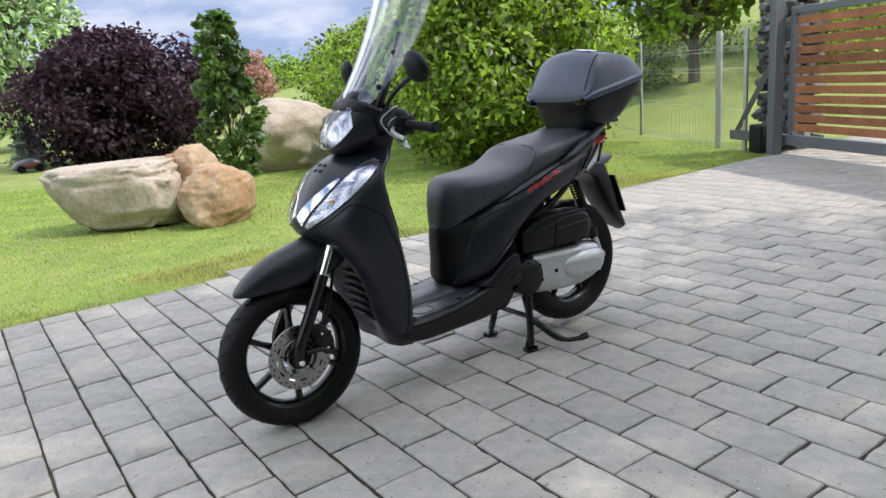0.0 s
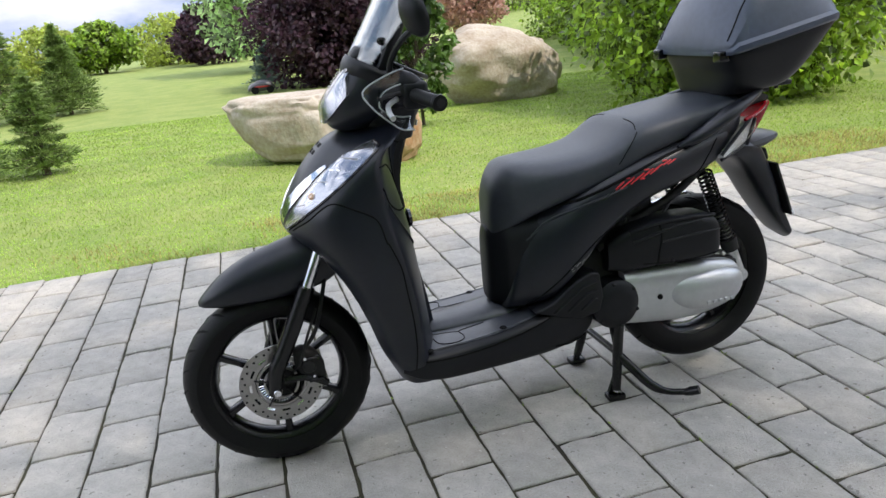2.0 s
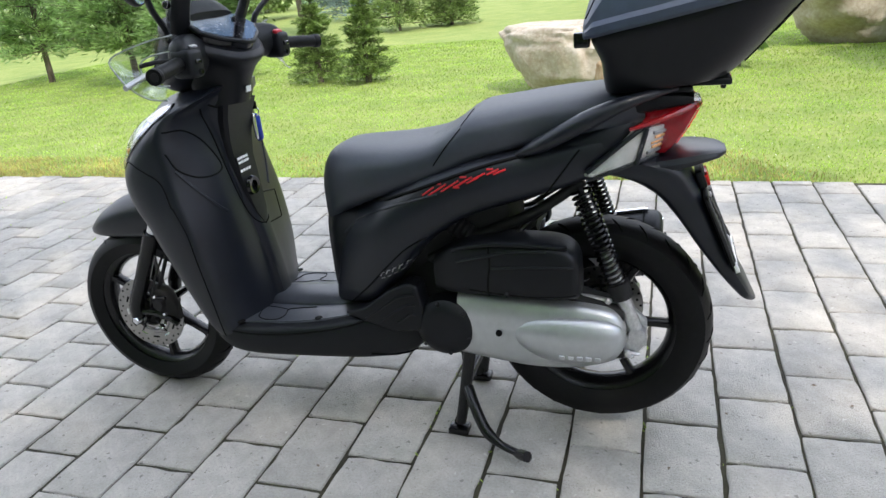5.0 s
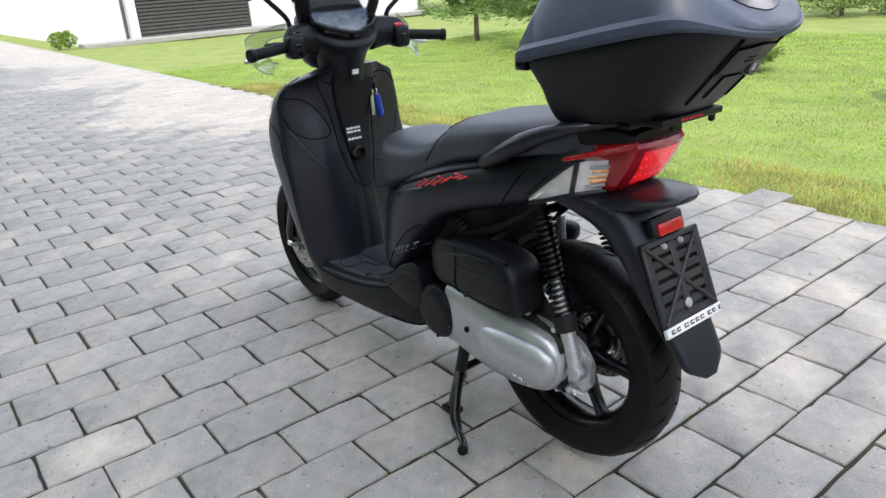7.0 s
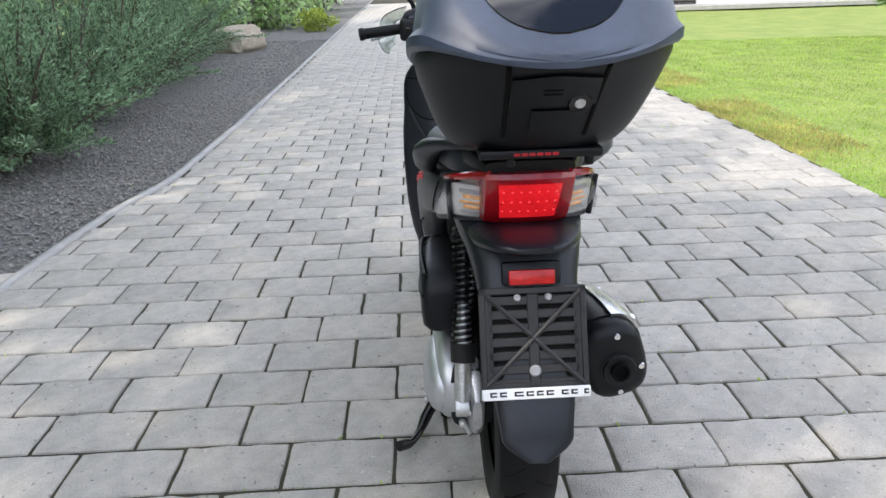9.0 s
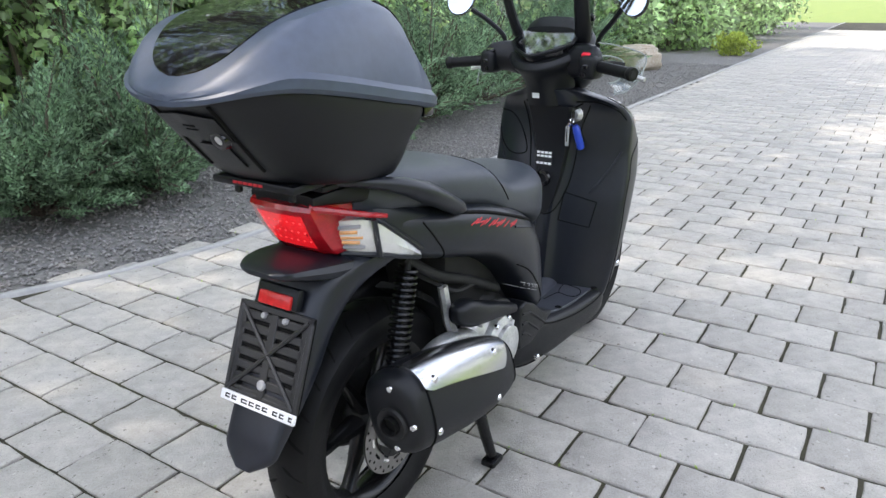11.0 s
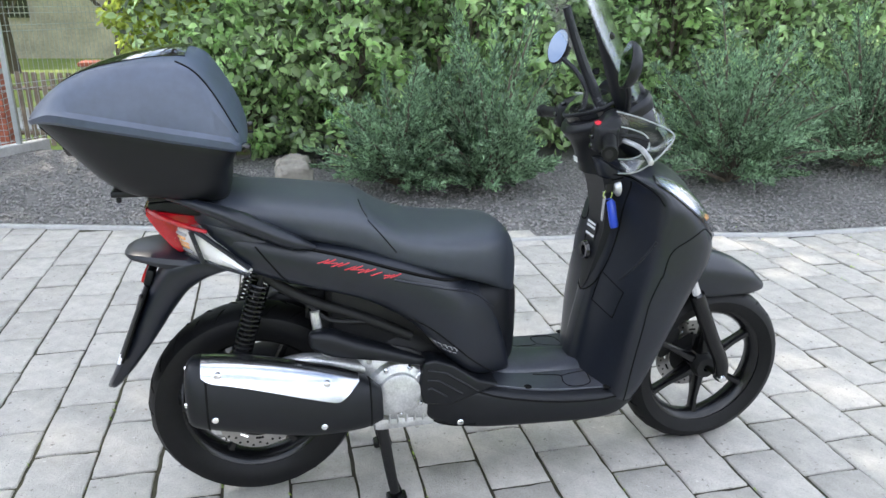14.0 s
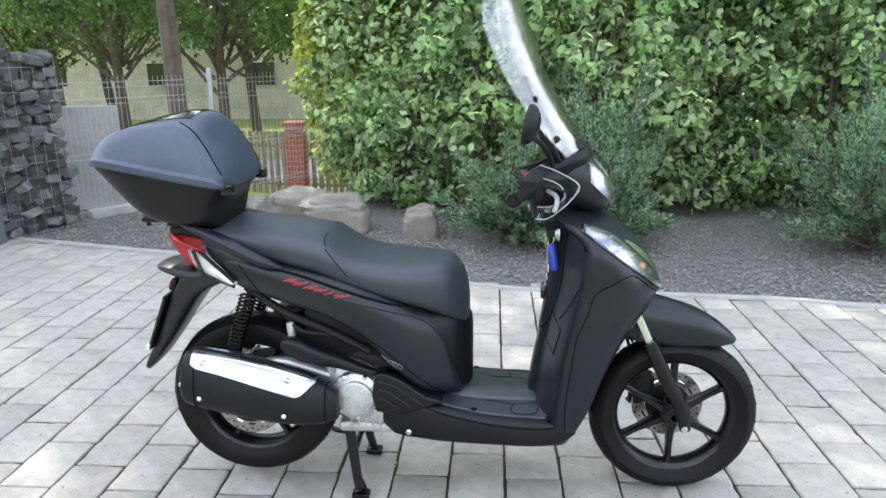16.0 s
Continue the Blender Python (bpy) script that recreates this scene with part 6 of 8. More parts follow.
# bedding under the pavers
bx = np.linspace(-9, 40, 120)
V, F = [], []
for i, x in enumerate(bx):
    V += [(x, lawn_edge(x) - 0.01, -0.008), (x, bed_edge(x) + 0.0, -0.008)]
    if i:
        F.append((2 * i - 2, 2 * i, 2 * i + 1, 2 * i - 1))
drive = tagged(new("driveway", mesh_arrays("driveway", V, F, M_JOINT)), "driveway of grey concrete pavers in running bond", "driveway", kind="structure")

# gravel bed
V, F = [], []
for i, x in enumerate(bx):
    fall = -0.60 * float(np.clip((0.2 - x) / 1.5, 0, 1))
    V += [(x, bed_edge(x) + 0.055, -0.02), (x, bed_edge(x) + 2.4, -0.01), (x, bed_edge(x) + (4.2 if x < 0 else 6.6), fall)]
    if i:
        a = 3 * i - 3
        F += [(a + k, a + 3 + k, a + 4 + k, a + 1 + k) for k in range(2)]
tagged(new("gravel_bed", mesh_arrays("gravel_bed", V, F, M_BED)), "planting bed covered with grey gravel", "gravel bed", kind="structure")
# kerb between pavers and gravel
V, F = [], []
kx = np.linspace(-9, 40, 240)
for i, x in enumerate(kx):
    y = bed_edge(x)
    V += [(x, y, -0.03), (x, y, 0.012), (x, y + 0.05, 0.012), (x, y + 0.05, -0.03)]
    if i:
        a = 4 * i - 4
        F += [(a, a + 4, a + 5, a + 1), (a + 1, a + 5, a + 6, a + 2), (a + 2, a + 6, a + 7, a + 3)]
tagged(new("kerb", mesh_arrays("kerb", V, F, M_KERB)), "thin pale concrete kerb along the gravel", "kerb", kind="structure")


def scatter_stones(name, pts, size, material, seed, label):
    """Many small low stones as one mesh."""
    r = np.random.default_rng(seed)
    base = np.array([(1, 0, 0), (-1, 0, 0), (0, 1, 0), (0, -1, 0), (0, 0, 1), (0, 0, -1)], float)
    faces = np.array([(0, 2, 4), (2, 1, 4), (1, 3, 4), (3, 0, 4), (2, 0, 5), (1, 2, 5), (3, 1, 5), (0, 3, 5)])
    n = len(pts)
    s = size * r.uniform(0.5, 1.25, (n, 1, 1)) * r.uniform(0.6, 1.3, (n, 6, 3)) * np.array([1, 1, 0.62])
    ang = r.uniform(0, 2 * np.pi, n)
    c, sn = np.cos(ang), np.sin(ang)
    v = base[None] * s
    tilt = r.uniform(-0.5, 0.5, (n, 1))
    v[:, :, 2] += v[:, :, 0] * tilt
    vx = v[:, :, 0] * c[:, None] - v[:, :, 1] * sn[:, None]
    vy = v[:, :, 0] * sn[:, None] + v[:, :, 1] * c[:, None]
    v = np.stack([vx, vy, v[:, :, 2]], -1) + np.asarray(pts)[:, None]
    f = faces[None] + 6 * np.arange(n)[:, None, None]
    return tagged(new(name, mesh_arrays(name, v.reshape(-1, 3), f.reshape(-1, 3), material)), label, "gravel", kind="stuff")


gx = np.concatenate([rng.uniform(-4.0, 6.5, 26000), rng.uniform(6.5, 14, 6000)])
gy = np.interp(gx, GX, GY) + 0.07 + rng.random(len(gx)) ** 1.25 * 2.3
scatter_stones("gravel", np.stack([gx, gy, np.full(len(gx), -0.008)], -1), 0.0125, M_GRAVEL, 3, "loose grey gravel chips over the bed")


def leaf_mesh(name, C, D, N, length, width, material, fold=0.25, oval_=False):
    """Leaves folded along the midrib: centres C, directions D, normals N, one length and width each. oval_: pointed ovals, else diamonds."""
    C, D, N = (np.asarray(a, float) for a in (C, D, N))
    D = D / (np.linalg.norm(D, axis=1, keepdims=True) + 1e-9)
    S = np.cross(D, N)
    S /= np.linalg.norm(S, axis=1, keepdims=True) + 1e-9
    U = np.cross(S, D)
    L, W = np.asarray(length, float).reshape(-1, 1), np.asarray(width, float).reshape(-1, 1)
    if oval_:
        v = np.stack([C - D * L * 0.5] + [C + D * L * q + S * W * w * sg + U * W * fold * abs(w) * 2 - U * L * 0.10 * (q > 0) for sg, q, w in ((1, -0.22, 0.42), (1, 0.14, 0.46))]
                     + [C + D * L * 0.5 - U * L * 0.16] + [C + D * L * q + S * W * w * sg + U * W * fold * abs(w) * 2 - U * L * 0.10 * (q > 0) for sg, q, w in ((-1, 0.14, 0.46), (-1, -0.22, 0.42))], 1)
        k = 6 * np.arange(len(C))[:, None]
        f = np.concatenate([k + np.array([[0, 1, 2, 3]]), k + np.array([[0, 3, 4, 5]])], 0)
        return mesh_arrays(name, v.reshape(-1, 3), f, material)
    v = np.stack([C - D * L * 0.5, C + S * W * 0.5 + U * W * fold, C + D * L * 0.5, C - S * W * 0.5 + U * W * fold], 1)
    k = 4 * np.arange(len(C))[:, None]
    f = np.concatenate([k + np.array([[0, 1, 2]]), k + np.array([[0, 2, 3]])], 0)
    return mesh_arrays(name, v.reshape(-1, 3), f, material)


def unit(n, r):
    v = r.normal(size=(n, 3))
    return v / np.linalg.norm(v, axis=1, keepdims=True)


def clump_leaves(centres, radii, per, r, size, droop=0.25, shell=0.55):
    """Leaf centres, directions and normals on clumps of foliage."""
    C, D, N = [], [], []
    for c, rad in zip(centres, radii):
        u = unit(per, r)
        d = shell + (1 - shell) * r.random((per, 1))
        p = c + u * d * rad * np.array([1, 1, 0.8])
        C.append(p)
        D.append(u * 0.6 + r.normal(size=(per, 3)) * 0.6 - np.array([0, 0, droop]))
        N.append(u * 0.7 + r.normal(size=(per, 3)) * 0.7 + np.array([0, 0, 0.6]))
    C, D, N = np.concatenate(C), np.concatenate(D), np.concatenate(N)
    L = size * r.uniform(0.7, 1.35, len(C))
    return C, D, N, L


def branch_bm(bm, a, b, r0, r1, r, bend=0.15, n=5):
    a, b = Vector(a), Vector(b)
    ln = (b - a).length
    off = Vector(r.normal(size=3)) * ln * bend * 0.4
    pts = [a.lerp(b, t) + off * math.sin(math.pi * t) for t in np.linspace(0, 1, n)]
    sweep_bm(pts, list(np.linspace(r0, r1, n)), 7, bm)


def broadleaf(name, x, y, height, spread, z0, trunk_r, leaf, material, seed, clumps, per, label, category="tree", clear=0.2, stems=1, shape=1.0, group="", oval_=False):
    """A tree or shrub: trunk and limbs as one part, a crown of leaf clumps as another."""
    r = np.random.default_rng(seed)
    t = tagged(empty(name, x, y, z0), label, category, group)
    bm = bmesh.new()
    centres, radii = [], []
    for k in range(clumps):
        h = clear + (1 - clear) * ((k + 0.5) / clumps) ** 0.9
        rel = (h - clear) / (1 - clear)
        prof = math.sin(math.pi * min(1, 0.16 + 0.80 * rel)) ** 0.7 * shape + (1 - shape) * (1 - rel)
        a = k * 2.399963 + r.uniform(-0.4, 0.4)
        d = spread * prof * math.sqrt(r.uniform(0.12, 1.0))
        c = np.array([x + d * math.cos(a), y + d * math.sin(a), z0 + height * h])
        centres.append(c)
        radii.append(spread * r.uniform(0.20, 0.40) * (0.65 + 0.5 * prof))
    for s in range(stems):
        a = 2 * math.pi * s / max(1, stems)
        o = 0.0 if stems == 1 else spread * 0.12
        foot = (x + o * math.cos(a), y + o * math.sin(a), z0 - 0.05)
        top = (x + 2.2 * o * math.cos(a), y + 2.2 * o * math.sin(a), z0 + height * 0.80)
        branch_bm(bm, foot, top, trunk_r, trunk_r * 0.25, r, 0.08, 7)
    for c in centres[:: max(1, clumps // 26)]:
        h0 = z0 + (c[2] - z0) * r.uniform(0.45, 0.7)
        branch_bm(bm, (x + (c[0] - x) * 0.08, y + (c[1] - y) * 0.08, h0), c, trunk_r * 0.32, trunk_r * 0.06, r)
    part("trunk", bm, M_BARK, t)
    C, D, N, L = clump_leaves(centres, radii, per, r, leaf)
    me = leaf_mesh("crown", C, D, N, L, L * 0.62, material, oval_=oval_)
    ob = new("crown", me)
    ob.parent = t
    ob.matrix_parent_inverse = t.matrix_world.inverted()
    return t


def conifer(name, x, y, height, spread, z0, material, seed, whorls, needles, label, leaf=0.05, category="tree", lift=0.05, clear=0.06, trunk_r=0.05, bushy=1.0, power=0.9):
    """A conifer: a straight trunk, whorls of branches and needles as slim blades along twigs."""
    r = np.random.default_rng(seed)
    t = tagged(empty(name, x, y, z0), label, category)
    bm = bmesh.new()
    sweep_bm([(x, y, z0 - 0.05), (x, y, z0 + height * 0.5), (x, y, z0 + height)], [trunk_r, trunk_r * 0.6, 0.006], 8, bm)
    C, D, N = [], [], []
    for w in range(whorls):
        f = (w + r.uniform(0, 0.8)) / whorls
        h = z0 + height * (clear + (1 - clear) * f)
        reach = spread * (1 - f) ** power * r.uniform(0.78, 1.12) + 0.02
        nb = max(4, int(7 * bushy))
        for b in range(nb):
            a = 2 * math.pi * b / nb + w * 0.9 + r.uniform(-0.35, 0.35)
            ln = reach * r.uniform(0.7, 1.1)
            d = np.array([math.cos(a), math.sin(a), 0.0])
            tip = np.array([x, y, h]) + d * ln + np.array([0, 0, lift * height * r.uniform(0.2, 1.2) - 0.10 * ln])
            base = np.array([x, y, h])
            if b % 2 == 0:
                sweep_bm([base, (base + tip) / 2 - np.array([0, 0, 0.03 * ln]), tip], [trunk_r * 0.22, trunk_r * 0.14, 0.003], 5, bm)
            s = np.sqrt(r.random(needles))[:, None]
            p = base + (tip - base) * s
            side = r.normal(size=(needles, 3)) * np.array([1, 1, 0.55]) * (0.16 * ln + 0.012) * (1.15 - s * 0.7)
            C.append(p + side)
            D.append(d * 0.9 + side / (np.linalg.norm(side, axis=1, keepdims=True) + 1e-6) * 0.9 + np.array([0, 0, 0.25]))
            N.append(r.normal(size=(needles, 3)) + np.array([0, 0, 1.0]))
    part("trunk", bm, M_BARK, t)
    C, D, N = np.concatenate(C), np.concatenate(D), np.concatenate(N)
    L = leaf * r.uniform(0.7, 1.4, len(C))
    ob = new("crown", leaf_mesh("crown", C, D, N, L, L * 0.22, material, 0.1))
    ob.parent = t
    ob.matrix_parent_inverse = t.matrix_world.inverted()
    return t


def juniper(x, y, height, spread, seed, label, sprays=150, z0=-0.01):
    """A spreading juniper: arching feathery sprays set with fine scale leaves."""
    r = np.random.default_rng(seed)
    t = tagged(empty("juniper_bush", x, y, z0), label, "bush", "junipers along the gravel bed")
    bm = bmesh.new()
    C, D, N = [], [], []
    for k in range(sprays):
        a = r.uniform(0, 2 * math.pi)
        el = r.uniform(0.28, 1.42)
        ln = r.uniform(0.45, 1.18) / math.hypot(math.cos(el) / (1.3 * spread), math.sin(el) / height)
        d = np.array([math.cos(a) * math.cos(el), math.sin(a) * math.cos(el), math.sin(el)])
        st = np.array([x, y, z0 + 0.05]) + d * ln * r.uniform(0.0, 0.25)
        tip = st + d * ln + np.array([0, 0, -0.12 * ln])
        mid = (st + tip) / 2 + np.array([0, 0, 0.08 * ln])
        if k % 2 == 0:
            sweep_bm([st, mid, tip], [0.014, 0.009, 0.002], 5, bm)
        n = 230
        s = r.uniform(0.25, 1.0, n)[:, None]
        p = (1 - s) ** 2 * st + 2 * s * (1 - s) * mid + s ** 2 * tip
        tw = r.integers(0, 18, n)
        ang = tw * 2.4 + k
        side = np.stack([np.cos(ang), np.sin(ang), 0.6 * np.sin(ang * 1.7)], -1)
        side = side - (side @ d)[:, None] * d
        reach = (r.random(n) * 0.115 * (1.1 - s[:, 0]))[:, None] * (0.5 + ln)
        p = p + side * reach + d * reach * 0.6 + r.normal(size=(n, 3)) * 0.008
        C.append(p)
        D.append(side * 0.8 + d + r.normal(size=(n, 3)) * 0.35)
        N.append(r.normal(size=(n, 3)) + np.array([0, 0, 0.8]))
    part("stem", bm, M_BARK, t)
    C, D, N = np.concatenate(C), np.concatenate(D), np.concatenate(N)
    C[:, 2] = np.maximum(C[:, 2], 0.01)
    L = 0.042 * r.uniform(0.6, 1.4, len(C))
    ob = new("foliage", leaf_mesh("foliage", C, D, N, L, L * 0.30, M_JUN, 0.1))
    ob.parent = t
    ob.matrix_parent_inverse = t.matrix_world.inverted()
    return t


def boulder(name, centre, size, seed, material, label, rough=0.16, turn=0.0, flat_top=0.0, category="boulder", taper=0.0, square=0.58, lean=0.0):
    """A weathered block: a rounded box pushed about by layered noise."""
    bm = bmesh.new()
    bmesh.ops.create_icosphere(bm, subdivisions=5, radius=1.0)
    sx, sy, sz = size
    off = Vector((seed * 3.1, seed * 1.7, seed * 0.9))
    for v in bm.verts:
        p = v.co.copy()
        q = Vector([math.copysign(abs(c) ** square, c) for c in p])
        d = noise.noise(p * 1.3 + off) * rough * 1.3 + noise.noise(p * 3.1 + off) * rough * 0.45 + noise.noise(p * 8 + off) * rough * 0.16 + noise.noise(Vector((p.x * 1.6, p.y * 1.6, p.z * 9 + p.x * 2)) + off) * rough * 0.30 - max(0.0, noise.noise(Vector((p.x * 2.2, p.y * 2.2, p.z * 6)) - off) - 0.25) * rough * 0.9
        q = q * (0.86 + d)
        if flat_top and q.z > flat_top:
            q.z = flat_top + (q.z - flat_top) * 0.25
        k = 1 + taper * q.z
        v.co = Vector((q.x * sx * k + lean * q.z * sx, q.y * sy * (1 + taper * 0.5 * q.z), q.z * sz))
    m = Matrix.Translation(centre) @ pose(0, 0, 0, 0, 0, turn)
    ob = part(name, moved(bm, m), material, angle=60)
    return tagged(ob, label, category)


# boulders on the lawn
boulder("boulder", (0.80, -5.86, 0.27), (0.74, 0.46, 0.44), 3, M_ROCK, "large pale sandstone boulder on the lawn", 0.15, -34, 0.74, taper=0.20, lean=0.12, square=0.55)
boulder("boulder", (0.05, -5.06, 0.16), (0.44, 0.36, 0.40), 8, M_ROCKO, "small rounded ochre boulder with a pale edge", 0.12, 20, square=0.8)
boulder("boulder", (0.10, -5.66, 0.24), (0.34, 0.30, 0.54), 11, M_ROCKO, "upright ochre boulder wedged behind another", 0.14, 30, square=0.7, taper=-0.25)
boulder("boulder", (-2.90, -9.35, 0.32), (1.34, 0.85, 0.84), 5, M_ROCK, "big smooth pale boulder far across the lawn", 0.12, 16, square=0.88, lean=0.22)

# lawn trees and shrubs
broadleaf("purple_maple", -1.5, -16.8, 2.75, 2.3, -0.14, 0.14, 0.15, M_MAPLE, 21, 90, 260, "round dark purple-leaved tree", clear=0.08)
broadleaf("purple_maple", 2.2, -40, 3.0, 1.9, -0.14, 0.14, 0.25, M_MAPLE, 22, 60, 90, "distant dark purple-leaved tree", clear=0.08)
broadleaf("young_tree", -0.98, -7.35, 2.35, 0.42, -0.10, 0.025, 0.13, M_LEAFK, 23, 50, 40, "slim young tree with broad dark leaves", clear=0.08)
broadleaf("hornbeam_bush", -4.9, -6.2, 3.1, 1.75, -0.09, 0.05, 0.115, M_LEAF, 24, 110, 210, "dense bright green hornbeam bush", "bush", clear=0.03, stems=5)
broadleaf("hornbeam_bush", -6.6, -9.0, 3.3, 1.9, -0.10, 0.05, 0.125, M_LEAF, 25, 120, 120, "dense bright green hornbeam bush", "bush", clear=0.03, stems=5)
for k, (x, y) in enumerate(((-8.6, -12.5), (-9.8, -16), (-11, -20), (-12, -24))):
    broadleaf("hornbeam_bush", x, y, 3.2, 2.2, -0.12, 0.05, 0.16, M_LEAF, 30 + k, 70, 100, "clipped green bush in a long row", "bush", clear=0.02, stems=4)
conifer("blue_spruce", 0.45, -18.5, 1.1, 0.62, -0.13, M_BLUES, 41, 16, 40, "small blue spruce on the lawn", 0.10)
conifer("young_spruce", 4.55, -7.55, 1.10, 0.50, -0.10, M_SPRUCE, 42, 15, 110, "young green spruce on the lawn", 0.062, power=0.75)
conifer("young_spruce", 3.72, -7.35, 1.10, 0.46, -0.10, M_SPRUCE, 43, 15, 110, "young green spruce on the lawn", 0.062, power=0.75)
conifer("cone_spruce", 5.1, -16.4, 1.9, 0.85, -0.13, M_SPRUCE, 44, 24, 60, "dense cone-shaped dwarf spruce", 0.10, bushy=1.6)
conifer("pine", 6.6, -7.9, 2.1, 1.05, -0.10, M_PINE, 45, 14, 150, "soft bushy young pine", 0.12, clear=0.22, lift=0.12, power=0.45, trunk_r=0.06)
conifer("pine", 8.3, -8.3, 2.4, 1.15, -0.10, M_PINE, 46, 14, 150, "soft bushy young pine", 0.12, clear=0.2, lift=0.12, power=0.45, trunk_r=0.06)
conifer("pine", 10.8, -9.0, 2.3, 1.1, -0.10, M_PINE, 47, 12, 130, "soft bushy young pine", 0.12, clear=0.2, lift=0.12, power=0.45, trunk_r=0.06)
conifer("tall_spruce", 6.2, -15.5, 2.6, 1.0, -0.13, M_SPRUCE, 48, 22, 60, "dark spruce behind the lawn", 0.12)
conifer("blue_spruce", 9.5, -21, 3.6, 1.4, -0.13, M_BLUES, 49, 20, 50, "silvery blue spruce behind the lawn", 0.16)
conifer("blue_spruce", 12.5, -26, 3.4, 1.5, -0.13, M_BLUES, 50, 20, 50, "silvery blue spruce behind the lawn", 0.16)
broadleaf("lawn_tree", 9.2, -16.2, 4.0, 1.4, -0.13, 0.09, 0.16, M_LEAFD, 51, 50, 110, "slender tree with a clear trunk", clear=0.45)
broadleaf("pink_tree", -9.5, -30, 3.0, 1.7, -0.14, 0.10, 0.20, M_PINKT, 52, 50, 90, "small pinkish flowering tree", clear=0.3)
broadleaf("lawn_tree", 8.0, -42, 2.5, 1.8, -0.14, 0.12, 0.3, M_LEAF, 53, 50, 90, "green tree at the lawn's end")
for k, (x, y, h, s, m) in enumerate(((14, -40, 2.2, 2.0, M_LEAFY), (11, -44, 2.5, 2.4, M_LEAFY), (17, -36, 2.6, 2.6, M_LEAFD), (20, -32, 3.4, 2.6, M_SPRUCE), (4.5, -46, 2.6, 2.6, M_LEAFY), (-1, -50, 3.0, 3.0, M_LEAFD), (-6, -52, 3.0, 3.2, M_LEAFD),
                                     (-12, -50, 2.6, 3.6, M_LEAFD), (-18, -46, 3.2, 3.4, M_LEAF), (16, -24, 4.5, 2.4, M_SPRUCE), (20, -24, 5.0, 2.6, M_LEAFD), (24, -22, 4.6, 2.6, M_LEAFD), (14.5, -18.5, 3.4, 1.8, M_LEAFD), (27, -18, 5, 2.8, M_LEAFD))):
    broadleaf("garden_shrub", x, y, h, s, -0.14, 0.08, 0.26, m, 60 + k, 44, 80, "garden shrub at the far end of the lawn", "shrub", clear=0.03, stems=3, group="shrubs closing the lawn")
broadleaf("lawn_tree", -0.4, -27, 6.8, 2.7, -0.14, 0.16, 0.26, M_LEAFD, 54, 80, 110, "light green tree behind the purple maple", clear=0.12)

# hedge wall of leafy shrubs behind the gravel
hedge = ((-0.55, 6.2, 3.2, 0.85, M_LEAFY), (0.4, 5.7, 4.2, 1.5, M_LEAFD), (2.0, 5.9, 4.6, 1.7, M_LEAFD), (3.6, 6.0, 4.6, 1.7, M_LEAFD), (5.3, 6.2, 4.4, 1.7, M_LEAFD), (7.2, 6.4, 4.4, 1.8, M_LEAFD), (9.6, 6.6, 4.6, 2.0, M_LEAFD), (12.4, 6.6, 4.6, 2.2, M_LEAFD))
for k, (x, y, h, s, m) in enumerate(hedge):
    n = 120 if x < 6 else 80
    broadleaf("leafy_shrub", x, y, h, s, -0.02, 0.05, 0.080 if x < 6 else 0.14, m, 100 + k, n, 200 if x < 6 else 80, "tall leafy shrub behind the gravel bed" if m is M_LEAFD else "yellow-green shrub beside the fence",
              "shrub", clear=0.02, stems=5, group="shrubs behind the gravel bed", oval_=x < 6)
for k, (x, y, h, s) in enumerate(((0.75, 4.55, 2.1, 0.75), (1.75, 4.35, 2.4, 0.85), (2.75, 4.9, 2.8, 0.9), (3.9, 4.7, 2.6, 0.9), (5.2, 4.9, 2.6, 0.9), (-0.15, 4.9, 1.3, 0.6))):
    broadleaf("leafy_shrub", x, y, h, s, -0.02, 0.025, 0.085, M_LEAFD, 240 + k, 50, 100, "bushy shrub with broad green leaves behind the gravel bed", "shrub", clear=0.04, stems=6, group="shrubs behind the gravel bed", oval_=True)
# taller trees beyond, which shade the drive; several added out of view for that
for k, (x, y, h, s) in enumerate(((-13.0, 9.6, 13.5, 2.4), (-9.0, 10.2, 15.5, 2.2), (-6.6, 8.4, 16.0, 2.8), (-4.0, 8.5, 15.5, 2.7), (-1.2, 8.6, 14.0, 2.6), (1.8, 8.8, 13.5, 2.6), (5.2, 9.0, 13.5, 2.7), (9.5, 9.0, 13.0, 3.0), (-10.5, 16, 11, 2.8), (3.4, 7.6, 13.5, 2.2), (7.4, 8.0, 14.0, 2.6), (12.2, 8.6, 13.5, 2.8))):
    broadleaf("tall_tree", x, y, h, s, -0.76, 0.16, 0.21, M_LEAFD, 120 + k, 46, 66 if -10 < x < -3 else 58, "tall leafy tree beyond the shrubs", clear=0.53, group="trees beyond the shrubs")
for k, (x, y, h, s) in enumerate(((1.0, 3.35, 0.95, 0.46), (1.68, 3.25, 1.40, 0.36), (3.65, 3.05, 1.25, 0.58), (5.2, 3.35, 1.4, 0.75), (6.6, 3.5, 1.4, 0.85), (8.3, 3.6, 1.35, 0.9), (10.3, 3.9, 1.4, 0.95))):
    juniper(x, y, h, s, 140 + k, "feathery blue-green juniper on the gravel bed", 120 if x < 6 else 100)
boulder("bed_stone", (-0.55, 3.75, 0.10), (0.34, 0.25, 0.22), 31, M_STONE, "flat grey-brown stone on the gravel", 0.15, 10, category="stone")
boulder("bed_stone", (0.22, 3.55, 0.07), (0.17, 0.15, 0.20), 32, M_STONE, "small upright grey stone on the gravel", 0.14, 0, category="stone")
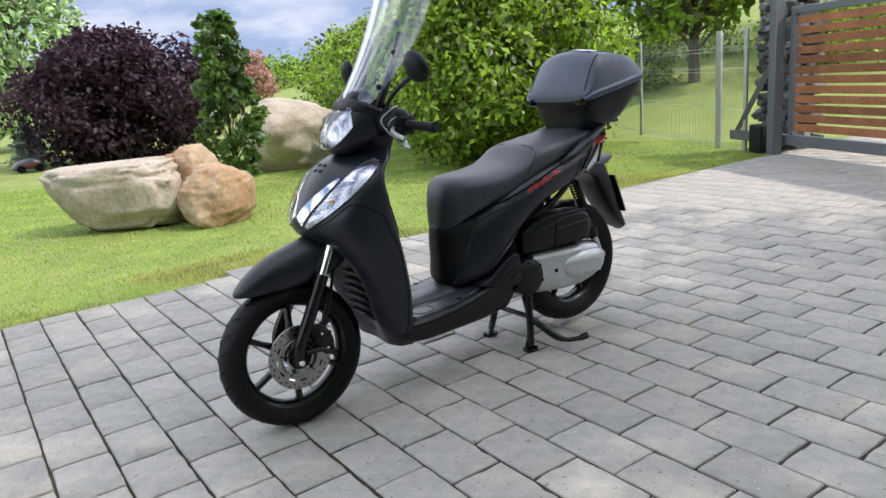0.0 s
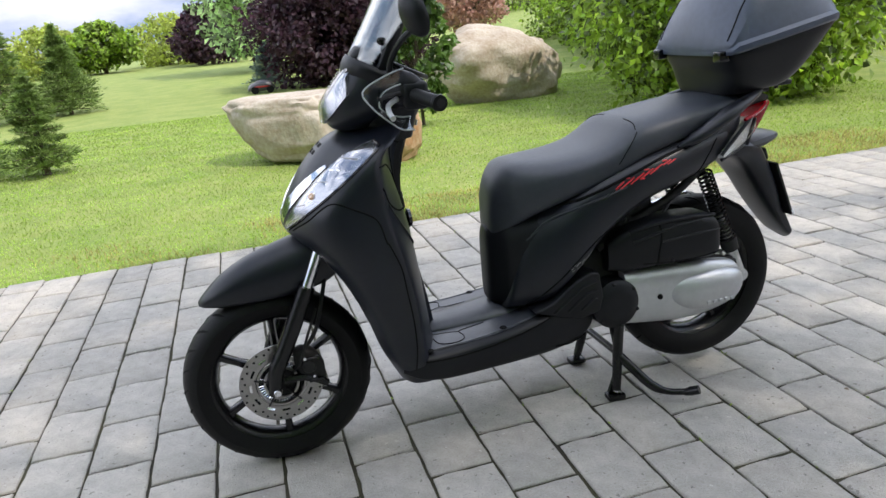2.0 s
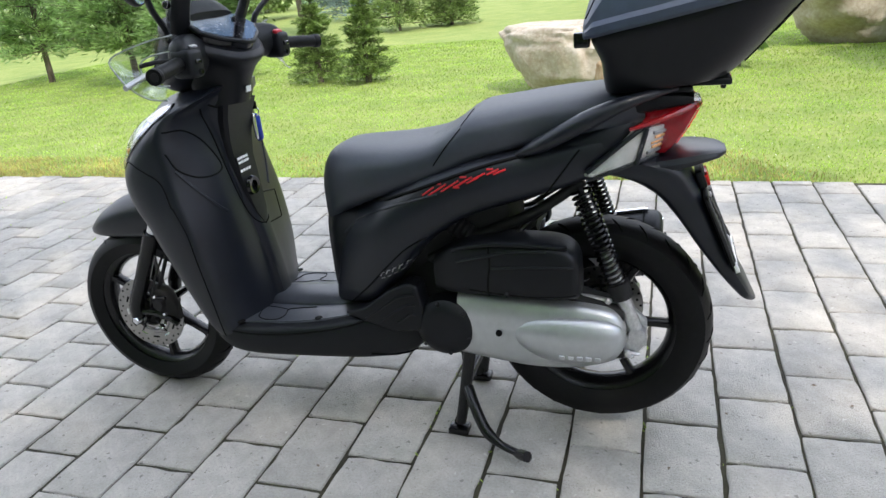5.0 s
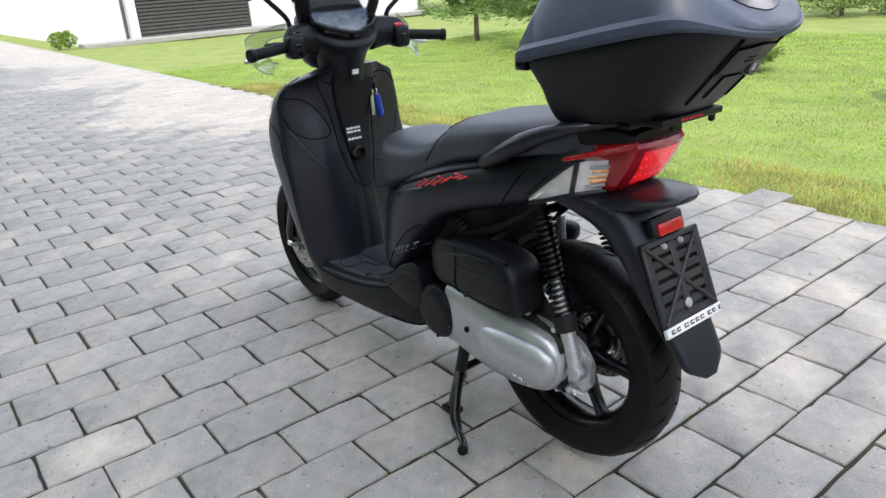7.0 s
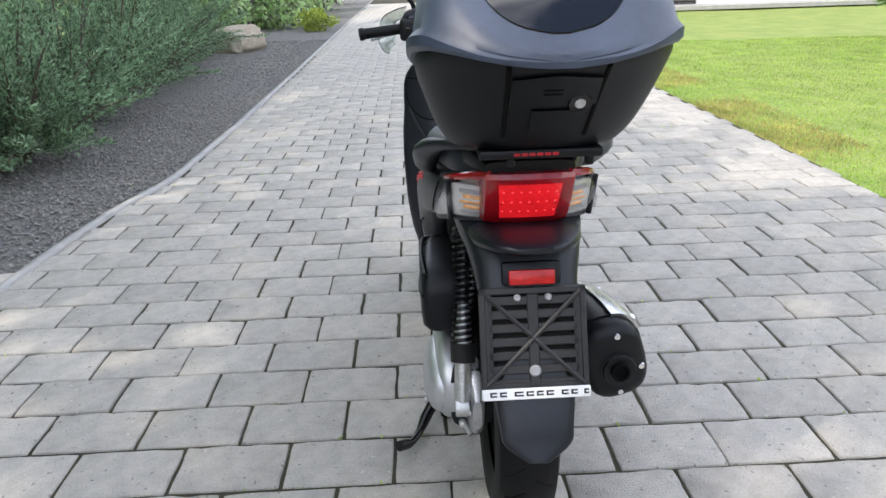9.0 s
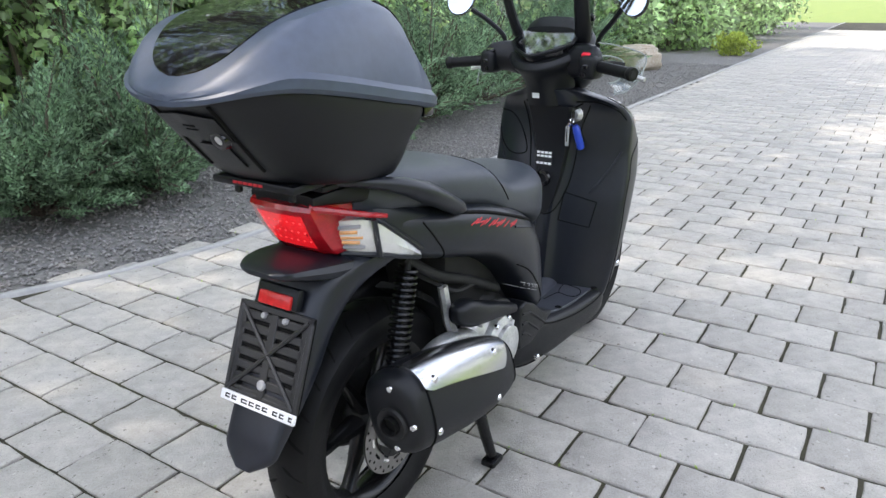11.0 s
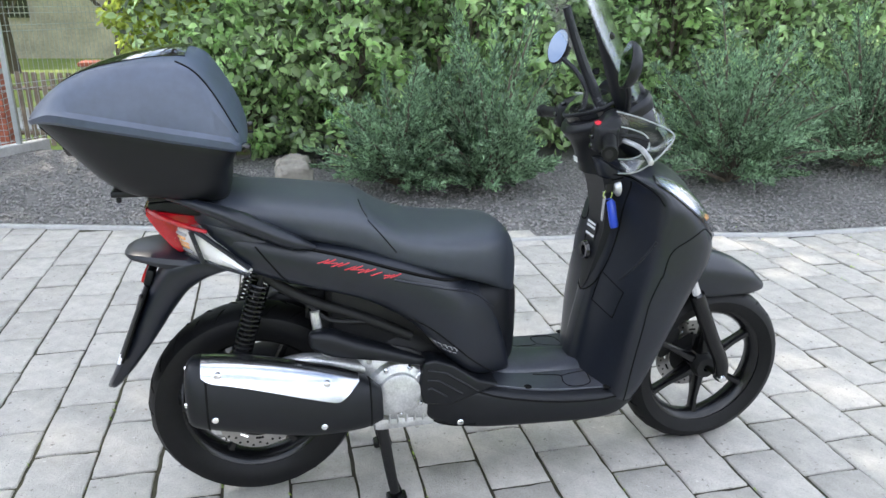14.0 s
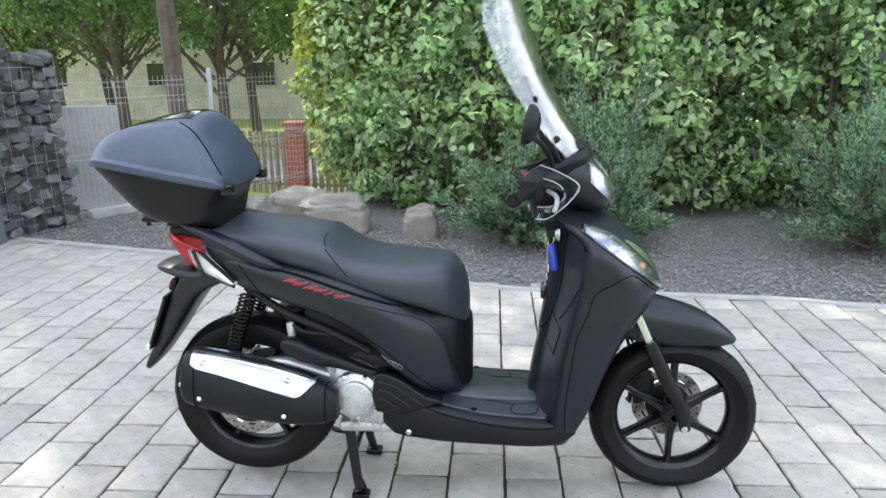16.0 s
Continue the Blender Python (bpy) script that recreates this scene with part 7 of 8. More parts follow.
boulder("bed_stone", (-1.0, 4.3, 0.08), (0.4, 0.25, 0.2), 33, M_STONE, "low grey stone in the bed", 0.15, -20, category="stone")
boulder("bed_stone", (12.2, 3.4, 0.15), (0.55, 0.4, 0.3), 34, M_ROCK, "pale boulder by the far bed", 0.15, -20, category="stone")
broadleaf("yellow_shrub", 16.5, 2.5, 0.45, 0.45, 0, 0.01, 0.07, M_LEAFY, 160, 24, 60, "low yellow shrub by the drive", "shrub", clear=0.05, stems=3)
for k, (x, y, h, s) in enumerate(((14.5, 5.2, 1.3, 1.3), (18, 4.5, 1.4, 1.6), (22, 4.6, 2.2, 1.8), (26, 4.4, 3.0, 2.0), (31, 5, 3.4, 2.4))):
    broadleaf("garden_shrub", x, y, h, s, 0, 0.05, 0.16, M_LEAFD, 170 + k, 50, 90, "green shrub along the far drive", "shrub", clear=0.03, stems=3, group="shrubs along the far drive")

# ---- house at the end of the drive ----
house = tagged(empty("house", 22, -8, 0), "white rendered house with slatted blinds", "house")
HX, HY = 22.0, -3.7
part("wall", box_bm(HX, HX + 0.35, HY - 1.6, HY, -0.1, 3.6), M_WALL, house)
part("wall", box_bm(HX, HX + 0.35, HY - 12, HY - 5.2, -0.1, 3.6), M_WALL, house)
part("wall", box_bm(HX, HX + 0.35, HY - 5.2, HY - 1.6, 2.35, 3.6), M_WALL, house)
part("wall", box_bm(HX + 0.35, HX + 22, HY - 0.35, HY, -0.1, 3.6), M_WALL, house)
part("wall", box_bm(HX + 0.35, HX + 22, HY - 12, HY - 11.65, -0.1, 3.6), M_WALL, house)
part("roof", box_bm(HX - 0.5, HX + 23, HY - 12.5, HY + 0.5, 3.6, 3.9), M_ROOF, house)
win = part("window", box_bm(HX + 0.12, HX + 0.15, HY - 5.2, HY - 1.6, -0.1, 2.35), M_GLASSD, house, "wide window behind slatted blinds")
for i in range(22):
    part("blind_slat", box_bm(HX + 0.03, HX + 0.07, HY - 5.18, HY - 1.62, 0.02 + 0.105 * i, 0.09 + 0.105 * i), M_BLIND, win)
part("drain_pipe", sweep_bm([(HX - 0.06, HY - 1.2, 0), (HX - 0.06, HY - 1.2, 3.6)], 0.05, 10), M_BLIND, house)
tagged(part("terrace", box_bm(HX - 1.0, HX, HY - 12, HY + 0.2, -0.1, 0.03, 0.01, 1), M_KERB), "pale paved terrace strip along the house", "terrace", kind="structure")
for k, (x, y) in enumerate(((21.4, -2.9), (21.7, -3.2))):
    broadleaf("box_bush", x, y, 0.4, 0.28, 0, 0.01, 0.05, M_LEAF, 180 + k, 16, 60, "small round box bush by the house corner", "bush", clear=0.05, stems=3)

# ---- gate, fence and gabions behind the scooter ----
G0, G1 = Vector((-5.74, -2.07, 0)), Vector((-3.55, 3.1, 0))
gd = (G1 - G0).normalized()
gang = math.degrees(math.atan2(gd.y, gd.x))
gate = tagged(empty("sliding_gate", G0.x, G0.y, 0), "closed sliding gate with brown timber slats in a grey steel frame", "gate")


def along(bm, y_off=0.0):
    """From gate coordinates (x along the gate, y across) to the place."""
    return moved(bm, Matrix.Translation(G0) @ pose(0, 0, 0, 0, 0, gang) @ Matrix.Translation((0, y_off, 0)))


GL = (G1 - G0).length
for z0, z1 in ((0.10, 0.22), (1.56, 1.64)):
    part("rail", along(box_bm(0.05, GL, -0.04, 0.04, z0, z1, 0.006, 1)), M_GALV, gate)
for x in (0.09, GL / 2, GL - 0.04):
    part("upright", along(box_bm(x - 0.04, x + 0.04, -0.04, 0.04, 0.22, 1.56, 0.005, 1)), M_GALV, gate)
part("rail", along(box_bm(-1.05, 0.05, -0.04, 0.04, 0.10, 0.22, 0.006, 1)), M_GALV, gate)
part("brace", along(sweep_bm([(-0.95, 0, 0.20), (0.07, 0, 1.52)], 0.045, 4)), M_GALV, gate, "diagonal grey brace")
for i in range(12):
    z = 0.27 + 0.107 * i
    part("slat", along(box_bm(0.14, GL / 2 - 0.05, -0.03, 0.0, z, z + 0.082, 0.004, 1)), M_TIMBER, gate)
    part("slat", along(box_bm(GL / 2 + 0.05, GL - 0.09, -0.03, 0.0, z, z + 0.082, 0.004, 1)), M_TIMBER, gate)
post = tagged(empty("gate_post", G0.x, G0.y, 0), "grey steel gate post with a yellow beacon", "post")
part("shaft", along(box_bm(-0.10, 0.02, -0.20, -0.08, 0, 1.75, 0.006, 1)), M_GALV, post)
bm = bmesh.new()
bmesh.ops.create_uvsphere(bm, u_segments=12, v_segments=8, radius=0.055)
part("beacon", along(moved(bm, Matrix.Translation((-0.04, -0.14, 1.80)))), M_YELLOW, post, "yellow warning beacon")
opener = tagged(empty("gate_opener", G0.x, G0.y, 0), "dark gate motor box beside the post", "gate motor")
part("housing", along(box_bm(-0.38, -0.16, -0.24, -0.06, 0.0, 0.34, 0.02, 2)), M_DARK, opener)


def gabion(cx, cy, length, depth, height, turn, seed, label):
    """A wire basket filled with dark broken stone."""
    g = tagged(empty("gabion", cx, cy, 0), label, "gabion wall", "gabions beside the gate")
    r = np.random.default_rng(seed)
    me = [bpy.data.meshes.new("stone") for _ in range(6)]
    for m in me:
        bm = bmesh.new()
        bmesh.ops.create_cube(bm, size=1.5)
        for v in bm.verts:
            v.co += Vector(r.normal(size=3)) * 0.17
        bmesh.ops.bevel(bm, geom=bm.edges[:], offset=0.16, segments=1, affect="EDGES")
        bm.to_mesh(m)
        bm.free()
        m.materials.append(M_GABION)
    M = Matrix.Translation((cx, cy, 0)) @ pose(0, 0, 0, 0, 0, turn)
    part("core", moved(box_bm(-length / 2 + 0.08, length / 2 - 0.08, -depth / 2 + 0.08, depth / 2 - 0.08, 0, height - 0.06), M), M_GABION, g)
    step = 0.125
    sides = []
    for i in range(int(length / step) + 1):
        for k in range(int(height / 0.10)):
            for sy in (-1, 1):
                sides.append((-length / 2 + 0.05 + step * i, sy * (depth / 2 - 0.06), 0.05 + 0.10 * k))
    for j in range(1, int(depth / step)):
        for k in range(int(height / 0.10)):
            for sx in (-1, 1):
                sides.append((sx * (length / 2 - 0.06), -depth / 2 + step * j, 0.05 + 0.10 * k))
    for n, p in enumerate(sides):
        ob = new("stone", me[n % 6])
        ob.parent = g
        ob.matrix_parent_inverse = g.matrix_world.inverted()
        q = Vector(p) + Vector(r.normal(size=3)) * 0.020
        g_ = r.uniform(0.6, 1.1)
        ob.matrix_basis = M @ Matrix.Translation(q) @ Euler((r.normal(0, 0.2), r.normal(0, 0.28), r.normal(0, 0.3) + 1.5708 * r.integers(0, 4))).to_matrix().to_4x4() @ Matrix.Diagonal((0.105 * g_, 0.088 * g_, 0.056 * g_ ** 0.6, 1))
    bm = bmesh.new()
    for sy in (-1, 1):
        for i in range(int(length / 0.1) + 1):
            x = -length / 2 + 0.1 * i
            sweep_bm([(x, sy * depth / 2, 0), (x, sy * depth / 2, height)], 0.0016, 4, bm)
        for k in range(int(height / 0.2) + 1):
            sweep_bm([(-length / 2, sy * depth / 2, 0.2 * k), (length / 2, sy * depth / 2, 0.2 * k)], 0.0016, 4, bm)
    part("wire_mesh", moved(bm, M), M_WIRE, g)
    return g


M_GABION = mat("dark_broken_stone", (0.125, 0.125, 0.125), 0.85, rand=0.6, var=0.25, scale=9, bump=0.4, bump_scale=30)
gabion(-3.36, 3.64, 0.72, 0.5, 1.50, gang, 5, "tall gabion of dark broken stone in wire mesh")
gp = Matrix.Translation(G0) @ pose(0, 0, 0, 0, 0, gang) @ Vector((-0.50, 0.40, 0))
gabion(gp.x, gp.y, 0.62, 0.42, 1.9, gang, 6, "tall gabion of dark broken stone behind the gate post")
tagged(part("gate_stop_post", box_bm(-3.32, -3.20, 3.06, 3.18, 0, 1.8, 0.006, 1), M_GALV), "grey steel post where the gate closes", "post")


def mesh_fence(name, a, b, height, panel, label, base=0.0, wire=0.0022):
    """Welded wire fence panels between posts."""
    a, b = Vector(a), Vector(b)
    f = tagged(empty(name, a.x, a.y, 0), label, "fence")
    ln = (b - a).length
    n = max(1, round(ln / panel))
    d = (b - a) / n
    for i in range(n + 1):
        p = a + d * i
        part("post", box_bm(p.x - 0.022, p.x + 0.022, p.y - 0.022, p.y + 0.022, base, height + 0.06, 0.004, 1), M_WIRE, f)
    for i in range(n):
        bm = bmesh.new()
        p = a + d * i
        m = int(d.length / 0.05)
        for k in range(m):
            q = p + d * ((k + 0.5) / m)
            bm2 = [(q.x, q.y, base + 0.02), (q.x, q.y, height)]
            sweep_bm(bm2, wire, 4, bm)
        for z in (0.06, 0.10, 0.55, 0.60, 1.05, 1.10, height - 0.05, height - 0.10):
            if z < height:
                sweep_bm([(p.x, p.y, base + z), ((p + d).x, (p + d).y, base + z)], wire * 1.3, 4, bm)
        tagged(part("wire_panel", bm, M_WIRE, f), kind="stuff")
    return f


mesh_fence("mesh_fence", (-6.43, -3.44, 0), (-13.53, -15.69, 0), 1.42, 2.83, "galvanised wire mesh fence on posts", -0.1)
mesh_fence("mesh_fence", (-6.06, -2.80, 0), (-6.40, -3.39, 0), 1.42, 0.68, "short galvanised wire mesh panel beside the gabion", -0.1)
mesh_fence("mesh_fence", (-3.16, 3.90, 0), (-1.2, 6.6, 0), 1.30, 1.5, "galvanised wire mesh fence beside the shrubs")
tagged(part("fence_kerb", moved(box_bm(0, 1.7, -0.05, 0.05, -0.05, 0.07, 0.01, 1), Matrix.Translation((-3.02, 4.12, 0)) @ pose(0, 0, 0, 0, 0, 54)), M_KERB), "pale concrete kerb below the mesh fence", "kerb", kind="structure")


def brick_pillar(x, y, h, e, label):
    """A square pillar of half width e, four bricks to a course in a pinwheel."""
    p = tagged(empty("brick_pillar", x, y, BZ), label, "pillar", "brick pillars of the street fence")
    part("mortar_core", box_bm(x - e + 0.008, x + e - 0.008, y - e + 0.008, y + e - 0.008, BZ, BZ + h), M_KERB, p)
    k = 0
    z = 0.01
    while z + 0.065 < h:
        m = 1 if k % 2 else -1
        for x0, x1, y0, y1 in ((-e, e - 0.119, e - 0.109, e), (e - 0.109, e, 0.119 - e, e), (0.119 - e, e, -e, 0.109 - e), (-e, 0.109 - e, -e, e - 0.119)):
            a, b = sorted((x0 * m, x1 * m))
            part("brick", box_bm(x + a, x + b, y + y0, y + y1, BZ + z, BZ + z + 0.065, 0.004, 1), M_BRICK, p)
        z += 0.076
        k += 1
    part("cap", box_bm(x - e - 0.02, x + e + 0.02, y - e - 0.02, y + e + 0.02, BZ + h, BZ + h + 0.05, 0.008, 1), M_BRICK, p)
    return p


BZ = -0.60
brick_pillar(-2.03, 7.88, 1.12, 0.132, "slim red brick pillar of the street fence")
for x, y in ((-3.36, 8.24), (-3.98, 9.02)):
    brick_pillar(x, y, 1.06, 0.18, "stout red brick gate pillar with a flat cap")
for (xa, ya), (xb, yb) in (((-2.20, 7.93), (-3.15, 8.19)), ((-1.83, 7.85), (6.5, 7.35))):
    f = tagged(empty("picket_fence", xa, ya, BZ), "weathered brown picket fence between brick pillars", "fence", "street fence")
    n = int(math.hypot(xb - xa, yb - ya) / 0.10)
    ang = math.degrees(math.atan2(yb - ya, xb - xa))
    for i in range(n):
        t = (i + 0.5) / n
        part("picket", moved(box_bm(-0.03, 0.03, -0.01, 0.01, BZ + 0.10, BZ + 1.02, 0.003, 1), Matrix.Translation((xa + (xb - xa) * t, ya + (yb - ya) * t, 0)) @ pose(0, 0, 0, 0, 0, ang)), M_PICKET, f)
    for z in (0.25, 0.82):
        part("rail", sweep_bm([(xa, ya + 0.03, BZ + z), (xb, yb + 0.03, BZ + z)], 0.025, 4), M_PICKET, f)
tagged(part("concrete_panel", moved(box_bm(0, 0.62, -0.03, 0.03, 0, 1.02, 0.005, 1), Matrix.Translation((-3.46, 4.38, 0)) @ pose(0, 0, 0, 0, 0, 24)), M_KERB), "pale concrete panel standing behind the mesh fence", "panel")
tagged(part("road", box_bm(-60, 12, 10.6, 13.0, -0.80, -0.72), M_KERB), "pale street surface beyond the fence", "road", kind="structure")
# a far house across the street
far = tagged(empty("far_house", -14, 24, 0), "ochre house across the street behind trees", "house")
part("wall", box_bm(-30, -3, 24, 24.4, -0.9, 2.6), M_FACADE, far)
part("roof", box_bm(-30.5, -2.5, 23.6, 31, 2.6, 4.2), M_ROOF, far)
for x in (-28, -24, -20, -16, -12, -8):
    w = part("window", box_bm(x, x + 0.8, 23.93, 24.0, 0.5, 1.3), M_GLASSD, far)
    part("frame", box_bm(x - 0.1, x + 0.9, 23.9, 23.96, 1.3, 1.38), M_WALL, w)

# robot mower on the lawn
mw = tagged(empty("robot_mower", 0.75, -16.2, -0.13), "small grey and red robot mower on the lawn", "mower")
part("shell", smooth_loft([oval(x, -0.13 + zb, -0.13 + zt, w, 3, 16, -16.2) for x, zb, zt, w in ((0.42, 0.06, 0.14, 0.10), (0.52, 0.04, 0.26, 0.19), (0.75, 0.04, 0.30, 0.22), (0.98, 0.04, 0.22, 0.2), (1.08, 0.06, 0.12, 0.12))], 1, 3), M_TOY, mw)
part("trim", box_bm(0.55, 0.95, -16.05, -15.97, 0.0, 0.04, 0.01, 1), M_TOYR, mw)
for x in (0.56, 0.92):
    for y in (-16.4, -16.0):
        part("wheel", lathe_bm([(0, -0.03), (0.09, -0.03), (0.09, 0.03), (0, 0.03)], (x, y, -0.05), 18), M_RUBBER, mw)

# ---- lawn blades ----
def blades(name, n, x0, x1, y_far, seed, length, material, label, dry=False):
    r = np.random.default_rng(seed)
    x = r.uniform(x0, x1, n)
    e = np.array([lawn_edge(v) for v in x])
    y = e + 0.02 - (r.random(n) ** 1.5) * (-y_far + e)
    z = ground_z(x, y) - 0.03 + 0.012 * np.sin(x * 1.3 + y) * np.cos(y * 0.9)
    if dry:
        on = np.sin(x * 1.7 + 0.6) + np.sin(x * 4.3 + y * 3.0) * 0.8 + r.normal(0, 0.5, n) > 0.1
        x, y, z, e = x[on], y[on], z[on], e[on]
        n = len(x)
    L = length * r.uniform(0.6, 1.4, n) * (1 + 0.05 * (e - y))
    D = np.stack([r.normal(size=n) * 0.45, r.normal(size=n) * 0.45, np.ones(n)], -1)
    N = np.stack([r.normal(size=n), r.normal(size=n), np.zeros(n)], -1)
    C = np.stack([x, y, z + L * 0.42], -1)
    return tagged(new(name, leaf_mesh(name, C, D, N, L, np.full(n, 0.005) * (1 + 0.12 * (e - y)), material, 0.2)), label, "grass", kind="stuff")


blades("grass", 260000, -7.0, 12.0, -12.0, 11, 0.019, M_GRASS, "short mown green grass")
blades("dry_grass", 46000, -6.0, 9.0, -3.2, 12, 0.036, M_DRYGRASS, "dry yellowish grass along the drive's edge", True)

r = np.random.default_rng(91)
n = 3200
cx_, cy_ = r.uniform(-6, 9, n), -2.7 - r.random(n) ** 1.3 * 8.0
ok = np.sin(cx_ * 1.3 + 2.0) + np.cos(cy_ * 1.7) + r.normal(0, 0.6, n) > 0.5
cx_, cy_ = cx_[ok], cy_[ok]
cz_ = ground_z(cx_, cy_) - 0.008
cs_ = 0.010 * r.uniform(0.6, 1.3, len(cx_)) * (1 + 0.06 * (-cy_ - 2.7))
tagged(new("clover_flowers", leaf_mesh("clover_flowers", np.stack([cx_, cy_, cz_], -1), r.normal(size=(len(cx_), 3)), np.tile([0, 0.3, 1.0], (len(cx_), 1)), cs_, cs_ * 0.8, M_CLOVER)), "tiny white clover flowers in the lawn", "clover", kind="stuff")

# trees along the street and beyond the fence
for k, (x, y, h, s) in enumerate(((-5.2, 13.5, 6.5, 2.5), (-8.3, 15.0, 7.0, 2.7), (-2.9, 14.5, 6.5, 2.4), (-12.0, 17.0, 5.2, 2.3))):
    broadleaf("street_tree", x, y, h, s, -0.76, 0.15, 0.13, M_LEAFK, 260 + k, 56, 130, "leafy street tree with a dark trunk", clear=0.40, group="street trees")
for k, (x, y, h, s) in enumerate(((-13.5, -8.8, 4.6, 2.2), (-19, -10, 6.0, 2.6), (-21, -4.5, 6.5, 2.8), (-16, -17, 5.0, 2.4), (-25, -8, 7, 3.0))):
    broadleaf("meadow_tree", x, y, h, s, 0.16 * min(26, -9.5 - x) - 0.14, 0.16, 0.26, M_LEAFK if k % 2 else M_LEAF, 270 + k, 40, 80, "round green tree on the meadow bank", clear=0.32, group="meadow trees")

for k, (x, y, h, s) in enumerate(((-12.8, -10.2, 1.0, 1.3), (-16.5, -11.5, 1.6, 2.0), (-15.0, -6.0, 1.3, 1.7))):
    broadleaf("meadow_shrub", x, y, h, s, 0.16 * max(0, -9.5 - x) - 0.16, 0.03, 0.13, M_LEAF, 280 + k, 36, 90, "low green shrub on the meadow bank", "shrub", clear=0.03, stems=3, group="meadow shrubs")
for k, (x, y, h, s) in enumerate(((-6.5, 19.5, 7.5, 3.0), (-11.5, 20.5, 8.0, 3.2), (-16.5, 20, 7.5, 3.2), (-3.2, 19, 7.0, 2.8))):
    broadleaf("street_tree", x, y, h, s, -0.80, 0.17, 0.16, M_LEAFK, 290 + k, 46, 90, "leafy street tree with a dark trunk", clear=0.36, group="street trees")

# dry bits of leaf on the drive
r = np.random.default_rng(78)
n = 150
lx_, ly_ = r.uniform(-2.5, 4.0, n), r.uniform(-2.2, 2.4, n)
ll_ = 0.011 * r.uniform(0.4, 1.6, n)
tagged(new("leaf_litter", leaf_mesh("leaf_litter", np.stack([lx_, ly_, np.full(n, 0.004)], -1), np.stack([r.normal(size=n), r.normal(size=n), np.zeros(n)], -1), np.stack([r.normal(size=n) * 0.25, r.normal(size=n) * 0.25, np.ones(n)], -1), ll_, ll_ * 0.55, M_PICKET)), "dry brown bits of leaf scattered on the drive", "leaf litter", kind="stuff")

# weeds in the joints
r = np.random.default_rng(77)
n = 1500
wx = 0.867 + 0.2 * np.round(r.uniform(-14, 24, n)) + r.normal(0, 0.002, n)
wy = np.round(r.uniform(-2.2, 2.2, n) / 0.15 * 3) * 0.05 + r.normal(0, 0.02, n)
keep = np.sin(wx * 1.9 + 1.0) + np.cos(wy * 2.3 + wx) + r.normal(0, 0.5, n) > 0.9
wx, wy = wx[keep], wy[keep]
wd = np.stack([r.normal(size=len(wx)) * 0.7, r.normal(size=len(wx)) * 0.7, np.full(len(wx), 0.8)], -1)
wl_ = 0.014 * r.uniform(0.5, 1.6, len(wx))
tagged(new("joint_weeds", leaf_mesh("joint_weeds", np.stack([wx, wy, np.full(len(wx), 0.001)], -1), wd, r.normal(size=(len(wx), 3)), wl_, wl_ * 0.35, M_GRASS)), "tiny green weeds in the paver joints", "weeds", kind="stuff")

# ---- pavers, nearest ones as pieces ----
PW, PL, GAP = 0.2, 0.3, 0.0072


def paver_shape(seed):
    """One paver with worn, slightly chipped edges: rings of points from the foot up to the top face."""
    r = np.random.default_rng(seed)
    hx, hy = PW / 2 - GAP / 2, PL / 2 - GAP / 2
    ring = []
    for (ax, ay), (bx_, by_), n in (((-hx, -hy), (hx, -hy), 5), ((hx, -hy), (hx, hy), 7), ((hx, hy), (-hx, hy), 5), ((-hx, hy), (-hx, -hy), 7)):
        for k in range(n):
            t = k / n
            ring.append((ax + (bx_ - ax) * t, ay + (by_ - ay) * t))
    ring = np.array(ring)
    n = len(ring)
    wear = r.gamma(1.6, 0.0011, n)
    wear[r.random(n) < 0.06] += 0.004
    corner = np.isin(np.arange(n), (0, 5, 12, 17))
    wear = wear + corner * 0.0022
    ln = np.abs(ring) / np.array([hx, hy])
    inward = -np.sign(ring) * (ln > 0.985)
    v = []
    for k, z in ((0.0, -0.05), (0.55, -0.006), (1.0, -0.0026), (2.1, 0.0)):
        q = ring + inward * (wear * k + (0.0018 if z == 0.0 else 0.0))[:, None]
        v.append(np.column_stack([q, np.full(n, z)]))
    v.append(np.array([[0, 0, 0.0]]))
    v = np.concatenate(v)
    f = []
    for a in range(3):
        for k in range(n):
            j = (k + 1) % n
            f += [(a * n + k, a * n + j, (a + 1) * n + j), (a * n + k, (a + 1) * n + j, (a + 1) * n + k)]
    f += [(3 * n + k, 3 * n + (k + 1) % n, 4 * n) for k in range(n)]
    return v, np.array(f)


